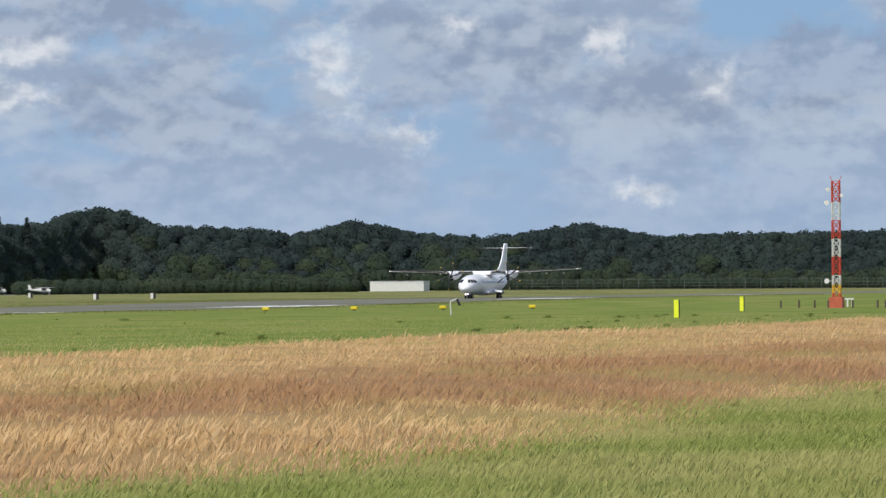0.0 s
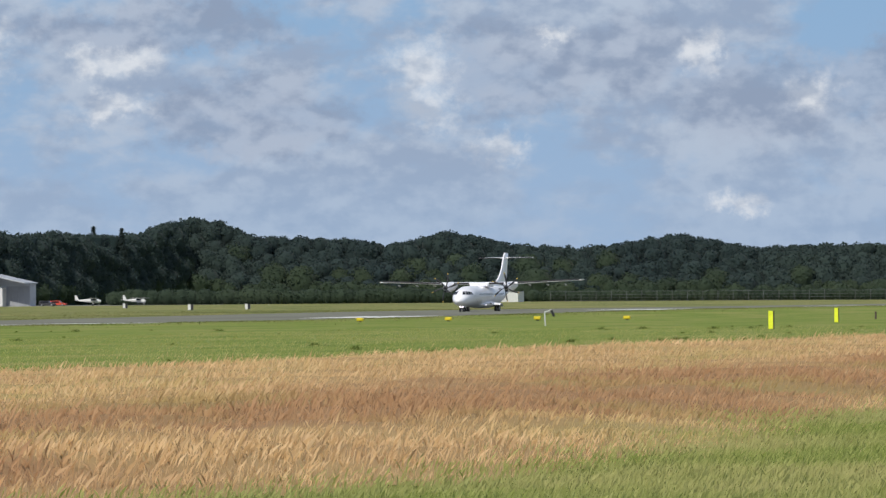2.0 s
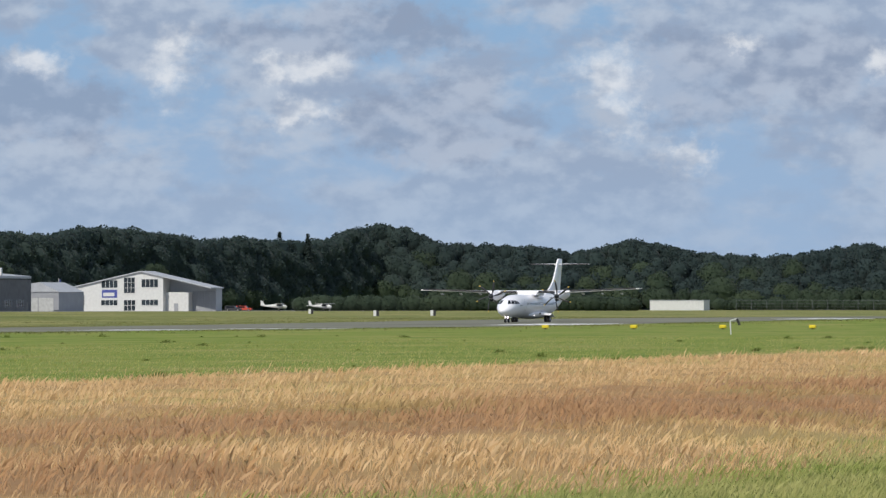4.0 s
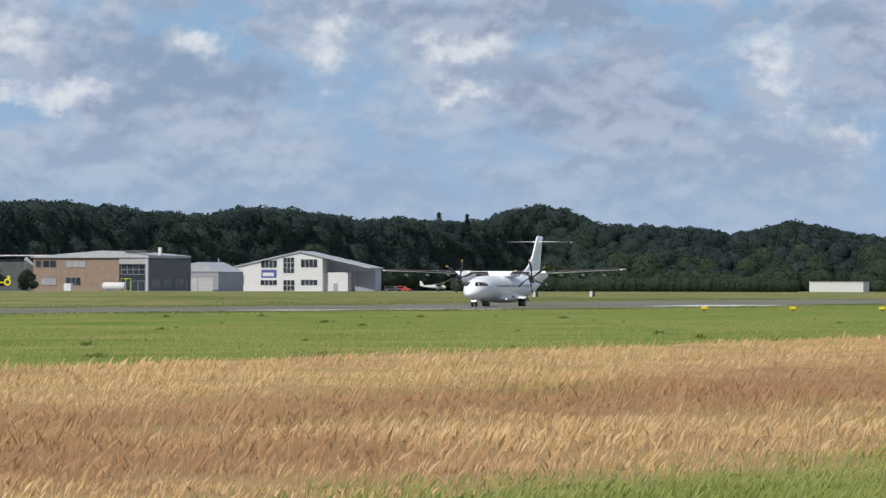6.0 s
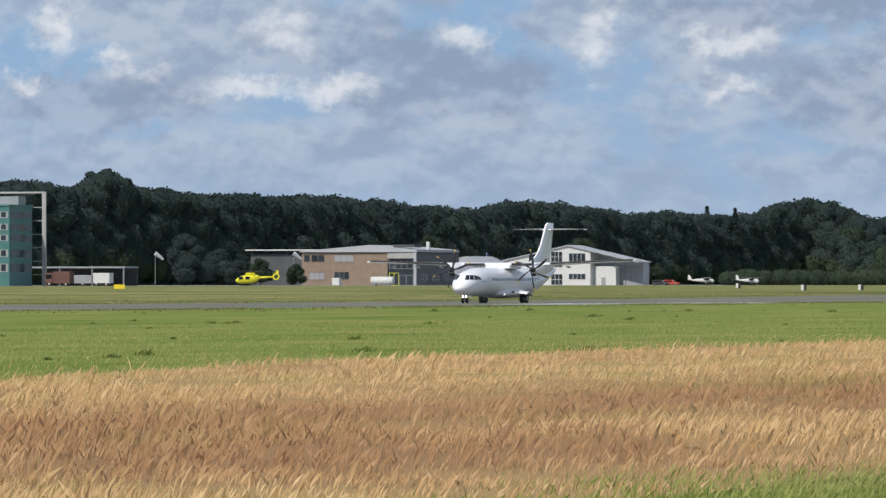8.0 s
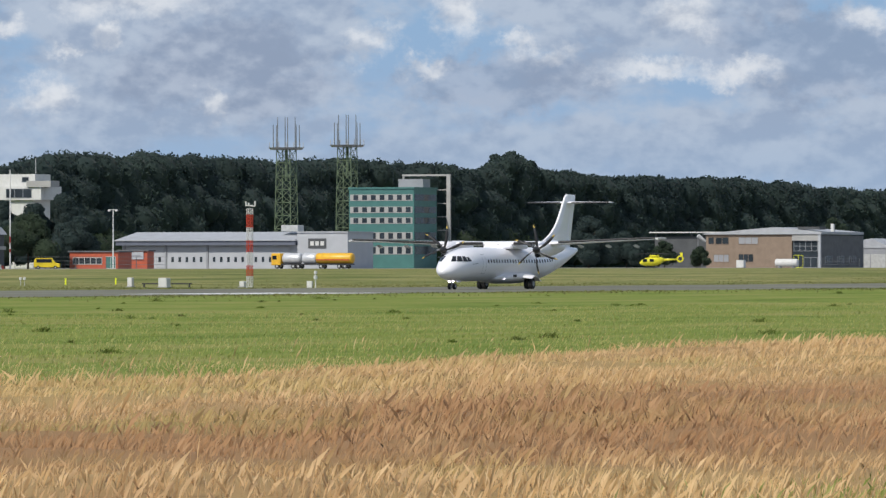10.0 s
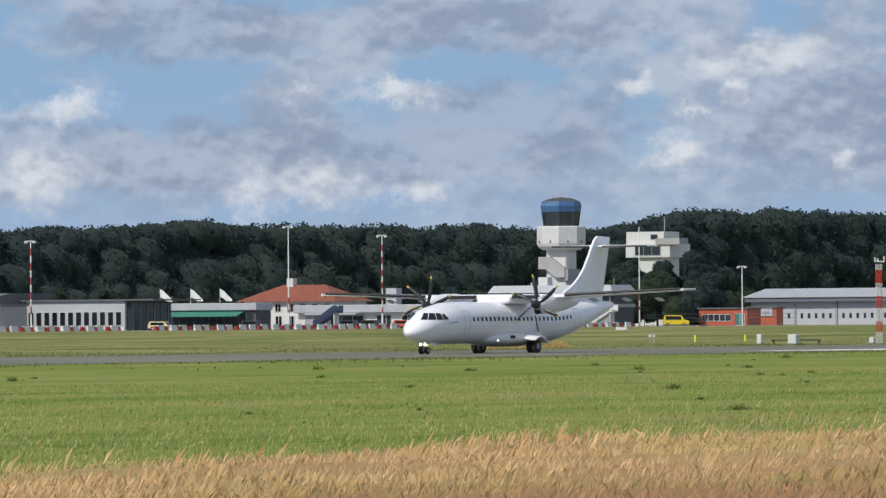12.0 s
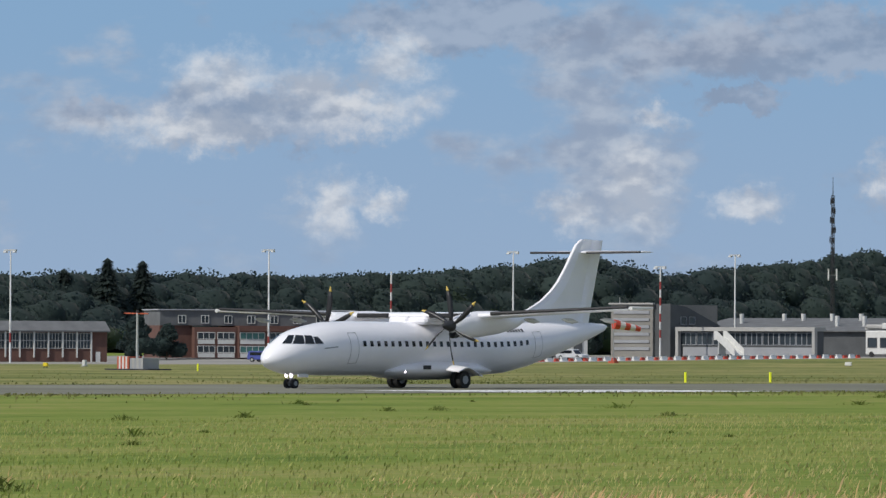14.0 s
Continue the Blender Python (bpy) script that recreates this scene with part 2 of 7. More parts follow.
def blade_mat(name, low, high, patch, patch_scale, gain=0.5, band=None):
    """Grass stalks: tint from stalk to stalk, patches of another colour over the field, light passing through."""
    m = bpy.data.materials.new(name)
    m.use_nodes = True
    nt = m.node_tree
    b = nt.nodes["Principled BSDF"]
    b.inputs["Roughness"].default_value = 0.75
    b.inputs["Specular IOR Level"].default_value = 0.15
    geo = nt.nodes.new("ShaderNodeNewGeometry")
    mp = nt.nodes.new("ShaderNodeMapping")
    nt.links.new(geo.outputs["Position"], mp.inputs["Vector"])
    mp.inputs["Scale"].default_value = (patch_scale * 0.55, patch_scale, 0)
    n1 = nt.nodes.new("ShaderNodeTexNoise")
    n1.inputs["Scale"].default_value, n1.inputs["Detail"].default_value = 1, 6
    n1.inputs["Roughness"].default_value = 0.62
    nt.links.new(mp.outputs[0], n1.inputs["Vector"])
    pr = nt.nodes.new("ShaderNodeMapRange")
    nt.links.new(n1.outputs[0], pr.inputs[0])
    pr.inputs[1].default_value, pr.inputs[2].default_value = 0.42, 0.60
    m1 = nt.nodes.new("ShaderNodeMix")
    m1.data_type = "RGBA"
    nt.links.new(geo.outputs["Random Per Island"], m1.inputs[0])
    m1.inputs[6].default_value, m1.inputs[7].default_value = (*low, 1), (*high, 1)
    m2 = nt.nodes.new("ShaderNodeMix")
    m2.data_type = "RGBA"
    fac = pr.outputs[0]
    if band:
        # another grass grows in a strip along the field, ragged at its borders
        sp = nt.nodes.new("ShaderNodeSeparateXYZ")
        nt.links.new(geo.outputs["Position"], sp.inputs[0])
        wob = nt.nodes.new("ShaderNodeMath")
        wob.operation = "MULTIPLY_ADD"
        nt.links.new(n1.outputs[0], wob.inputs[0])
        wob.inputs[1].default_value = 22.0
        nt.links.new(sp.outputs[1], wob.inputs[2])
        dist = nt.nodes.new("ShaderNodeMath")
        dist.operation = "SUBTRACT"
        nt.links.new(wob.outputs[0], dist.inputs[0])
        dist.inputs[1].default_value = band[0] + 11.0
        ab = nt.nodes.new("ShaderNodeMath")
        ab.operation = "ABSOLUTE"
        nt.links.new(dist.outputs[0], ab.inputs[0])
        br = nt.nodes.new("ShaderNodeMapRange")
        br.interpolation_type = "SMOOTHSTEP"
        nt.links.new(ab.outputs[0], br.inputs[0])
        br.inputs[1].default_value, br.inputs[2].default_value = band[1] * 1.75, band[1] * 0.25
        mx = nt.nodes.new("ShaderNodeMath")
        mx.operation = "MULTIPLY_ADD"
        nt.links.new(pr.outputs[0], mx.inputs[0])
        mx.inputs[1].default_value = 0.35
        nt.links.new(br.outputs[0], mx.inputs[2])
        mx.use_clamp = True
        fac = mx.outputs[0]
    sc = nt.nodes.new("ShaderNodeMath")
    sc.operation = "MULTIPLY"
    nt.links.new(fac, sc.inputs[0])
    sc.inputs[1].default_value = gain
    nt.links.new(sc.outputs[0], m2.inputs[0])
    nt.links.new(m1.outputs[2], m2.inputs[6])
    m2.inputs[7].default_value = (*patch, 1)
    nt.links.new(m2.outputs[2], b.inputs["Base Color"])
    tint = m2.outputs[2]
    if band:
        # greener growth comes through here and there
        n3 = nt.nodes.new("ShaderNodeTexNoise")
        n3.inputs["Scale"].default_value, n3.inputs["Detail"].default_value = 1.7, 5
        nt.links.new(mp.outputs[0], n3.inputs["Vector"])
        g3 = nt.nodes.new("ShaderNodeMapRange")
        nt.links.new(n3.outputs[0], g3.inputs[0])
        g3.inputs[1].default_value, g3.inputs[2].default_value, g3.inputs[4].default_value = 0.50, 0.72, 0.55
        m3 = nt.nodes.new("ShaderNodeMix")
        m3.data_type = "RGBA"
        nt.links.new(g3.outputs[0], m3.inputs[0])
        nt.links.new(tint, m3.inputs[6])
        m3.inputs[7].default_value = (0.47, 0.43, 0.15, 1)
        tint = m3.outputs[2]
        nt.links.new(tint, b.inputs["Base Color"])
    tr = nt.nodes.new("ShaderNodeBsdfTranslucent")
    nt.links.new(tint, tr.inputs["Color"])
    ms = nt.nodes.new("ShaderNodeMixShader")
    ms.inputs[0].default_value = 0.28
    nt.links.new(b.outputs[0], ms.inputs[1])
    nt.links.new(tr.outputs[0], ms.inputs[2])
    nt.links.new(ms.outputs[0], nt.nodes["Material Output"].inputs[0])
    return m


M = {
    "asphalt": mat("asphalt", (0.19, 0.19, 0.152), 0.9, vary=0.25, scale=0.05, fine=0.9),
    "apron": mat("apron_concrete", (0.30, 0.29, 0.27), 0.9, vary=0.15, scale=0.05, fine=0.9),
    "line": mat("runway_paint", (0.85, 0.85, 0.83), 0.8, vary=0.18, scale=0.6, fine=5),
    "white": mat("aircraft_paint", (0.90, 0.89, 0.92), 0.28, vary=0.03, scale=0.5, fine=6, coat=0.3),
    "grey_metal": mat("grey_metal", (0.35, 0.36, 0.37), 0.45, 0.6),
    "dark_metal": mat("dark_metal", (0.05, 0.05, 0.055), 0.5, 0.3),
    "rubber": mat("rubber", (0.02, 0.02, 0.02), 0.8, vary=0.2),
    "blade": mat("propeller_blade", (0.03, 0.03, 0.032), 0.4),
    "blade_tip": mat("propeller_tip", (0.62, 0.45, 0.10), 0.5),
    "glass": mat("dark_glass", (0.012, 0.015, 0.02), 0.08, vary=0.3, scale=0.4),
    "bldg_glass": mat("building_glass", (0.035, 0.045, 0.055), 0.15, vary=0.4, scale=0.3),
    "lamp_glow": mat("lit_lamp", (0.9, 0.9, 0.95), 0.3, emit=(1.0, 0.88, 1.0, 4.0)),
    "black": mat("black_paint", (0.02, 0.02, 0.022), 0.6),
    "red": mat("red_paint", (0.52, 0.06, 0.03), 0.55, vary=0.15),
    "orange_red": mat("orange_red_paint", (0.46, 0.10, 0.05), 0.55, vary=0.15),
    "whitep": mat("white_paint", (0.62, 0.62, 0.60), 0.6, vary=0.08),
    "mast_red": mat("mast_red", (0.30, 0.045, 0.04), 0.6, vary=0.15),
    "pole_white": mat("pole_white", (0.78, 0.78, 0.76), 0.5, vary=0.06),
    "yellow": mat("yellow_paint", (0.72, 0.55, 0.02), 0.5),
    "lime": mat("signal_yellow", (0.80, 0.85, 0.03), 0.5),
    "shell_yellow": mat("tank_yellow", (0.75, 0.42, 0.03), 0.4),
    "silver": mat("bare_tank_metal", (0.62, 0.63, 0.64), 0.35, 0.2),
    "blue": mat("cab_blue", (0.06, 0.145, 0.30), 0.35, vary=0.15),
    "navy": mat("stair_navy", (0.03, 0.045, 0.09), 0.5, vary=0.2),
    "fascia": mat("fascia_slate", (0.12, 0.135, 0.175), 0.6, vary=0.1),
    "weathered": mat("weathered_panels", (0.235, 0.225, 0.205), 0.85, vary=0.15, scale=0.3, fine=3),
    "pale_sign": mat("faded_yellow_sign", (0.50, 0.42, 0.22), 0.6),
    "cream": mat("cream_car_paint", (0.66, 0.58, 0.30), 0.4),
    "teal": mat("teal_panel", (0.060, 0.175, 0.160), 0.5, vary=0.1, scale=0.6),
    "concrete": mat("pale_concrete", (0.38, 0.375, 0.36), 0.85, vary=0.12, scale=0.4, fine=4),
    "cladding": mat("pale_cladding", (0.43, 0.445, 0.47), 0.6, vary=0.07, scale=0.4, fine=4),
    "grey_clad": mat("grey_cladding", (0.30, 0.31, 0.33), 0.6, vary=0.1, scale=0.4, fine=4),
    "dark_clad": mat("dark_cladding", (0.075, 0.08, 0.085), 0.7, vary=0.2, scale=0.4, fine=4),
    "roof_grey": mat("roof_sheet", (0.40, 0.415, 0.44), 0.55, vary=0.1, scale=0.5, fine=5),
    "roof_dark": mat("roof_felt", (0.13, 0.135, 0.14), 0.85, vary=0.2, scale=0.5, fine=5),
    "tile": mat("roof_tile_red", (0.25, 0.080, 0.048), 0.8, vary=0.2, scale=0.8, fine=6),
    "brick_tan": mat("tan_brick", (0.26, 0.195, 0.145), 0.85, vary=0.12, scale=0.7, fine=8),
    "brick_red": mat("red_brick", (0.13, 0.066, 0.052), 0.85, vary=0.18, scale=0.7, fine=8),
    "lattice": mat("galvanised_green", (0.15, 0.20, 0.12), 0.6, 0.2, vary=0.2),
    "galv": mat("galvanised_steel", (0.50, 0.51, 0.50), 0.5, 0.3, vary=0.15),
    "heli": mat("helicopter_yellow", (0.75, 0.68, 0.03), 0.35),
    "bark": mat("bark", (0.09, 0.07, 0.05), 0.9, vary=0.3),
    # blue-grey tint of distance haze is put into the dark leaf colour
    "leaf_dark": mat("leaf_dark", (0.050, 0.077, 0.078), 0.9, vary=0.1, scale=0.025, fine=0.25, second=(0.065, 0.094, 0.080), rnd=0.10),
    "leaf_mid": mat("leaf_mid", (0.058, 0.088, 0.060), 0.9, vary=0.1, scale=0.03, fine=0.25, second=(0.078, 0.108, 0.062), rnd=0.10),
    "leaf_fir": mat("leaf_fir", (0.044, 0.064, 0.058), 0.8, vary=0.2, scale=0.1, fine=0.5, rnd=0.2),
    "antenna_grey": mat("antenna_grey", (0.20, 0.21, 0.21), 0.5, 0.3),
    "banner_blue": mat("banner_blue", (0.06, 0.08, 0.30), 0.5),
    "awning": mat("green_awning", (0.04, 0.20, 0.15), 0.7),
    "fence": mat("fence_wire", (0.16, 0.17, 0.17), 0.6, 0.4),
}
for dull in ("asphalt", "apron"):
    M[dull].node_tree.nodes["Principled BSDF"].inputs["Specular IOR Level"].default_value = 0.04
for leafy_name in ("leaf_dark", "leaf_mid", "leaf_fir"):
    # leaves let some light through
    lt = M[leafy_name].node_tree
    bsdf = lt.nodes["Principled BSDF"]
    bsdf.inputs["Specular IOR Level"].default_value = 0.1
    bsdf.inputs["Sheen Weight"].default_value = 0.12
    glow = lt.nodes.new("ShaderNodeBsdfTranslucent")
    lt.links.new(bsdf.inputs["Base Color"].links[0].from_socket, glow.inputs["Color"])
    both = lt.nodes.new("ShaderNodeMixShader")
    both.inputs[0].default_value = 0.5
    lt.links.new(bsdf.outputs[0], both.inputs[1])
    lt.links.new(glow.outputs[0], both.inputs[2])
    lt.links.new(both.outputs[0], lt.nodes["Material Output"].inputs[0])
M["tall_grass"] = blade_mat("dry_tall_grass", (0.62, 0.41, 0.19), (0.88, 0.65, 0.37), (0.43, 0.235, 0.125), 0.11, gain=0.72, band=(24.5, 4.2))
M["short_grass"] = blade_mat("short_green_grass", (0.20, 0.255, 0.052), (0.41, 0.43, 0.145), (0.52, 0.46, 0.20), 0.10, gain=0.75)
M["rough_blade"] = blade_mat("rough_field_grass", (0.12, 0.150, 0.038), (0.20, 0.215, 0.075), (0.27, 0.24, 0.10), 0.05, gain=0.7)
M["weed"] = blade_mat("broadleaf_weed", (0.09, 0.14, 0.022), (0.17, 0.22, 0.045), (0.10, 0.10, 0.03), 0.3)
M["meadow"] = ground_mat("meadow", [(0.56, (0.105, 0.160, 0.024)), (0.68, (0.155, 0.210, 0.036)), (0.78, (0.200, 0.240, 0.050)), (0.88, (0.26, 0.25, 0.08))], 0.05, 0.12, 1.2)
M["rough"] = ground_mat("rough_grass", [(0.56, (0.090, 0.122, 0.030)), (0.68, (0.150, 0.172, 0.048)), (0.77, (0.205, 0.210, 0.070)), (0.87, (0.30, 0.265, 0.11))], 0.035, 0.05, 0.35)
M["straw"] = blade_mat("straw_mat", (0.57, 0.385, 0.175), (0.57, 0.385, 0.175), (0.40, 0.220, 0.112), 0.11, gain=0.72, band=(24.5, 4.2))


# ---- mesh helpers ----
def part(name, bm, material, parent=None, label="", smooth=False):
    """Links a bmesh as one mesh object, under a thing where one is given."""
    me = bpy.data.meshes.new(name)
    bmesh.ops.recalc_face_normals(bm, faces=bm.faces)
    bm.to_mesh(me)
    bm.free()
    for mm in (material if isinstance(material, (list, tuple)) else [material]):
        me.materials.append(mm)
    if smooth:
        for p in me.polygons:
            p.use_smooth = True
    ob = new(name, me)
    if parent is not None:
        ob.parent = parent
    if label:
        tagged(ob, label)
    return ob


def thing(name, label, category, x=0.0, y=0.0, z=0.0, turn=0.0, group="", kind=""):
    ob = new(name)
    ob.empty_display_size = 0.5
    ob.matrix_basis = pose(x, y, z, 0, 0, turn)
    return tagged(ob, label, category, group, kind)


def box(bm, x0, x1, y0, y1, z0, z1, mi=0, bev=0.0):
    res = bmesh.ops.create_cube(bm, size=1.0, matrix=Matrix.Translation(((x0 + x1) / 2, (y0 + y1) / 2, (z0 + z1) / 2)) @ Matrix.Diagonal((abs(x1 - x0), abs(y1 - y0), abs(z1 - z0), 1)))
    vs = res["verts"]
    fs = {f for v in vs for f in v.link_faces}
    for f in fs:
        f.material_index = mi
    if bev:
        es = list({e for v in vs for e in v.link_edges})
        bmesh.ops.bevel(bm, geom=es, offset=bev, segments=1, affect="EDGES")
    return vs


def Box(*a, **k):
    bm = bmesh.new()
    box(bm, *a, **k)
    return bm


def rod(bm, p0, p1, r0, r1=None, n=8, mi=0):
    p0, p1 = Vector(p0), Vector(p1)
    d = p1 - p0
    q = d.to_track_quat("Z", "Y").to_matrix().to_4x4()
    res = bmesh.ops.create_cone(bm, cap_ends=True, segments=n, radius1=r0, radius2=r0 if r1 is None else max(r1, 1e-4), depth=d.length,
                                matrix=Matrix.Translation((p0 + p1) / 2) @ q)
    for v in res["verts"]:
        for f in v.link_faces:
            f.material_index = mi
    return res["verts"]


def Rod(*a, **k):
    bm = bmesh.new()
    rod(bm, *a, **k)
    return bm


def loft(bm, rings, caps=True):
    """Skin between rings of equal point count."""
    vs = [[bm.verts.new(p) for p in r] for r in rings]
    n = len(vs[0])
    for a, b in zip(vs, vs[1:]):
        for i in range(n):
            bm.faces.new((a[i], a[(i + 1) % n], b[(i + 1) % n], b[i]))
    if caps:
        bm.faces.new(vs[0][::-1])
        bm.faces.new(vs[-1])
    return vs


def prism(bm, outline, axis, a, b, mi=0):
    """Outline of (u, v) pairs drawn out along an axis from a to b; z is always v."""
    def at(u, v, w):
        return (w, u, v) if axis == "x" else (u, w, v)
    va = [bm.verts.new(at(u, v, a)) for u, v in outline]
    vb = [bm.verts.new(at(u, v, b)) for u, v in outline]
    n = len(outline)
    fs = [bm.faces.new(va), bm.faces.new(vb[::-1])]
    for i in range(n):
        fs.append(bm.faces.new((va[i], vb[i], vb[(i + 1) % n], va[(i + 1) % n])))
    for f in fs:
        f.material_index = mi


def soup(name, verts, tris, material, mats=None):
    """One mesh from arrays of corners and triangles."""
    me = bpy.data.meshes.new(name)
    verts, tris = np.asarray(verts, np.float32), np.asarray(tris, np.int32)
    me.vertices.add(len(verts))
    me.vertices.foreach_set("co", verts.ravel())
    me.loops.add(tris.size)
    me.loops.foreach_set("vertex_index", tris.ravel())
    me.polygons.add(len(tris))
    me.polygons.foreach_set("loop_start", np.arange(0, tris.size, 3, dtype=np.int32))
    me.materials.append(material)
    me.update(calc_edges=True)
    me.validate()
    return new(name, me)


def smooth01(a, b, x):
    q = np.clip((np.asarray(x, float) - a) / (b - a), 0, 1)
    return q * q * (3 - 2 * q)


def gz(x, y):
    """Height of the ground: the runway's far half and the apron lie a little higher."""
    s = smooth01(230, 520, y)
    return s * 1.25 * smooth01(600, 780, x) + (1 - s) * 0.5 * smooth01(590, 840, x)


def at(bearing, dist):
    return dist * math.cos(radians(bearing)), dist * math.sin(radians(bearing))


def on_line(bearing, y):
    """The point of a line parallel to the runway, y metres off, at a bearing."""
    return y / math.tan(radians(bearing)), y

# ---- ground, runway, apron ----
def strip(name, xs, ys, material, lift, label, category):
    X, Y = np.meshgrid(xs, ys, indexing="ij")
    Z = gz(X, Y) + lift
    v = np.stack([X.ravel(), Y.ravel(), Z.ravel()], 1)
    n, m = len(xs), len(ys)
    i, j = np.meshgrid(np.arange(n - 1), np.arange(m - 1), indexing="ij")
    a = (i * m + j).ravel()
    t = np.concatenate([np.stack([a, a + m, a + m + 1], 1), np.stack([a, a + m + 1, a + 1], 1)])
    return tagged(soup(name, v, t, material), label, category, kind="structure")


far_xs = np.concatenate([[-4500, -2000, -800, -300], np.arange(-100, 1300, 20), [1350, 1500, 1800, 2300, 3000, 4500]])
far_ys = np.concatenate([[-4500, -1500, -400, -100, -20, 0], np.arange(10, 600, 10), [640, 700, 900, 1500, 4500]])
strip("ground", far_xs, far_ys, M["meadow"], 0.0, "mown green airfield grass with drier patches", "grass field")
strip("rough_field", far_xs[(far_xs >= -300) & (far_xs <= 3000)], np.arange(221, 516, 14.7), M["rough"], 0.012, "olive rough grass between runway and apron", "rough grass")
strip("runway", np.arange(-200, 2400, 20), np.array([173.0, 180, 196, 212, 219]), M["asphalt"], 0.02, "grey asphalt runway, worn and slightly patchy", "runway")
strip("apron", np.arange(300, 2200, 20), np.arange(515, 640, 15), M["apron"], 0.02, "pale concrete apron before the airport buildings", "apron")

for k, (x0, x1, yy) in enumerate(((223, 245, 179), (364, 388, 179), (515, 535, 179), (549, 561, 176), (652, 679, 179), (790, 818, 179), (940, 965, 179))):
    mk = thing("runway_marking", "white painted touchdown bars on the asphalt runway", "runway marking", x0, yy, 0, group="touchdown bars", kind="structure")
    for s in (-3.6, 0, 3.6):
        q = strip("bar", np.arange(0, x1 - x0 + 0.1, (x1 - x0) / 4) + x0, np.array([yy + s - 1.3, yy + s + 1.3]), M["line"], 0.03, "", "")
        for key in ("kind",):
            del q[key]
        q.parent = mk
        q.matrix_parent_inverse = mk.matrix_basis.inverted()


# ---- grass ----
def blades(name, xy, height, width, lean, material, label, tall=1.0, foot=0.0, loose=0.16):
    """Stalks as narrow bent slips, one island each."""
    n = len(xy)
    rg = np.random.RandomState(len(name) + n)
    ang = rg.uniform(0, np.pi, n)
    w = width * rg.uniform(0.6, 1.5, n)
    hgt = height * rg.uniform(0.5, 1.25, n) * tall
    lx = lean[0] * hgt * rg.uniform(0.2, 1.6, n) + rg.normal(0, loose, n) * hgt
    ly = lean[1] * hgt * rg.uniform(0.2, 1.6, n) + rg.normal(0, loose, n) * hgt
    base = np.c_[xy, gz(xy[:, 0], xy[:, 1]) + foot]
    side = np.c_[np.cos(ang) * w, np.sin(ang) * w, np.zeros(n)]
    mid = base + np.c_[lx * 0.35, ly * 0.35, hgt * 0.62] + side * 0.55
    tip = base + np.c_[lx, ly, hgt]
    v = np.stack([base - side * 0.5, base + side * 0.4, mid, tip], 1).reshape(-1, 3)
    k = np.arange(n) * 4
    t = np.concatenate([np.stack([k, k + 1, k + 2], 1), np.stack([k, k + 2, k + 3], 1)])
    return tagged(soup(name, v, t, material), label, "grass", kind="stuff")


def wedge(n, y0, y1, x0, x1, seed, clump=0.0, far_fade=0.0):
    rg = np.random.RandomState(seed)
    xy = np.c_[rg.uniform(x0, x1, n), rg.uniform(y0, y1, n)]
    b = np.degrees(np.arctan2(xy[:, 1], xy[:, 0]))
    d = np.hypot(xy[:, 0], xy[:, 1])
    keep = (b > 7.5) & (b < 46) & (d > 32)
    if far_fade:
        keep &= rg.uniform(0, 1, n) < np.clip(far_fade / d, 0, 1)
    xy = xy[keep]
    if clump:
        keep = np.array([noise.noise((p[0] * 0.16, p[1] * 0.45, 3.0)) > -clump for p in xy])
        xy = xy[keep]
    return xy


def ripple(xy, f, s):
    return np.sin(xy[:, 0] * f + s) * 0.5 + np.sin(xy[:, 0] * f * 2.7 + 1.3 * s) * 0.3 + np.sin(xy[:, 0] * f * 6.1 + xy[:, 1]) * 0.2


def thatch(x, y):
    """Height of the matted dead grass from which the stalks stand out."""
    near = 15.5 + 1.8 * smooth01(48, 95, x) + 1.4 * (np.sin(x * 0.12 + 2.0) * 0.5 + np.sin(x * 0.324 + 2.6) * 0.3)
    far = 42.0 + 7.5 * smooth01(75, 150, x) + 2.4 * (np.sin(x * 0.07 + 0.4) * 0.5 + np.sin(x * 0.189 + 0.52) * 0.3)
    lump = 0.05 * np.sin(x * 0.9 + 2 * np.sin(y * 0.7)) + 0.05 * np.sin(y * 1.3 + x * 0.31) + 0.03 * np.sin(x * 2.7 + y * 1.9)
    return (0.27 + lump) * smooth01(near - 0.5, near + 6.0, y) * smooth01(far + 1.0, far - 4.0, y)


tx, ty = np.arange(10, 330, 0.8), np.arange(12.7, 54, 0.6)
TX, TY = np.meshgrid(tx, ty, indexing="ij")
ti, tj = np.meshgrid(np.arange(len(tx) - 1), np.arange(len(ty) - 1), indexing="ij")
ta = (ti * len(ty) + tj).ravel()
inside = thatch(TX, TY).ravel()[ta] > 0.004
ta = ta[inside]
mat_v = np.stack([TX.ravel(), TY.ravel(), thatch(TX, TY).ravel() + 0.004], 1)
tagged(soup("dry_field", mat_v, np.concatenate([np.stack([ta, ta + len(ty), ta + len(ty) + 1], 1), np.stack([ta, ta + len(ty) + 1, ta + 1], 1)]), M["straw"]),
       "matted straw-coloured dead grass", "dry field", kind="structure")
rg = np.random.RandomState(2)
field = wedge(1500000, 12.0, 64.0, 14, 310, 5, far_fade=48)
far_edge = 42.0 + 7.5 * smooth01(75, 150, field[:, 0]) + 2.4 * ripple(field, 0.07, 0.4)
near_edge = 15.6 + 1.8 * smooth01(48, 95, field[:, 0]) + 1.4 * ripple(field, 0.12, 2.0)
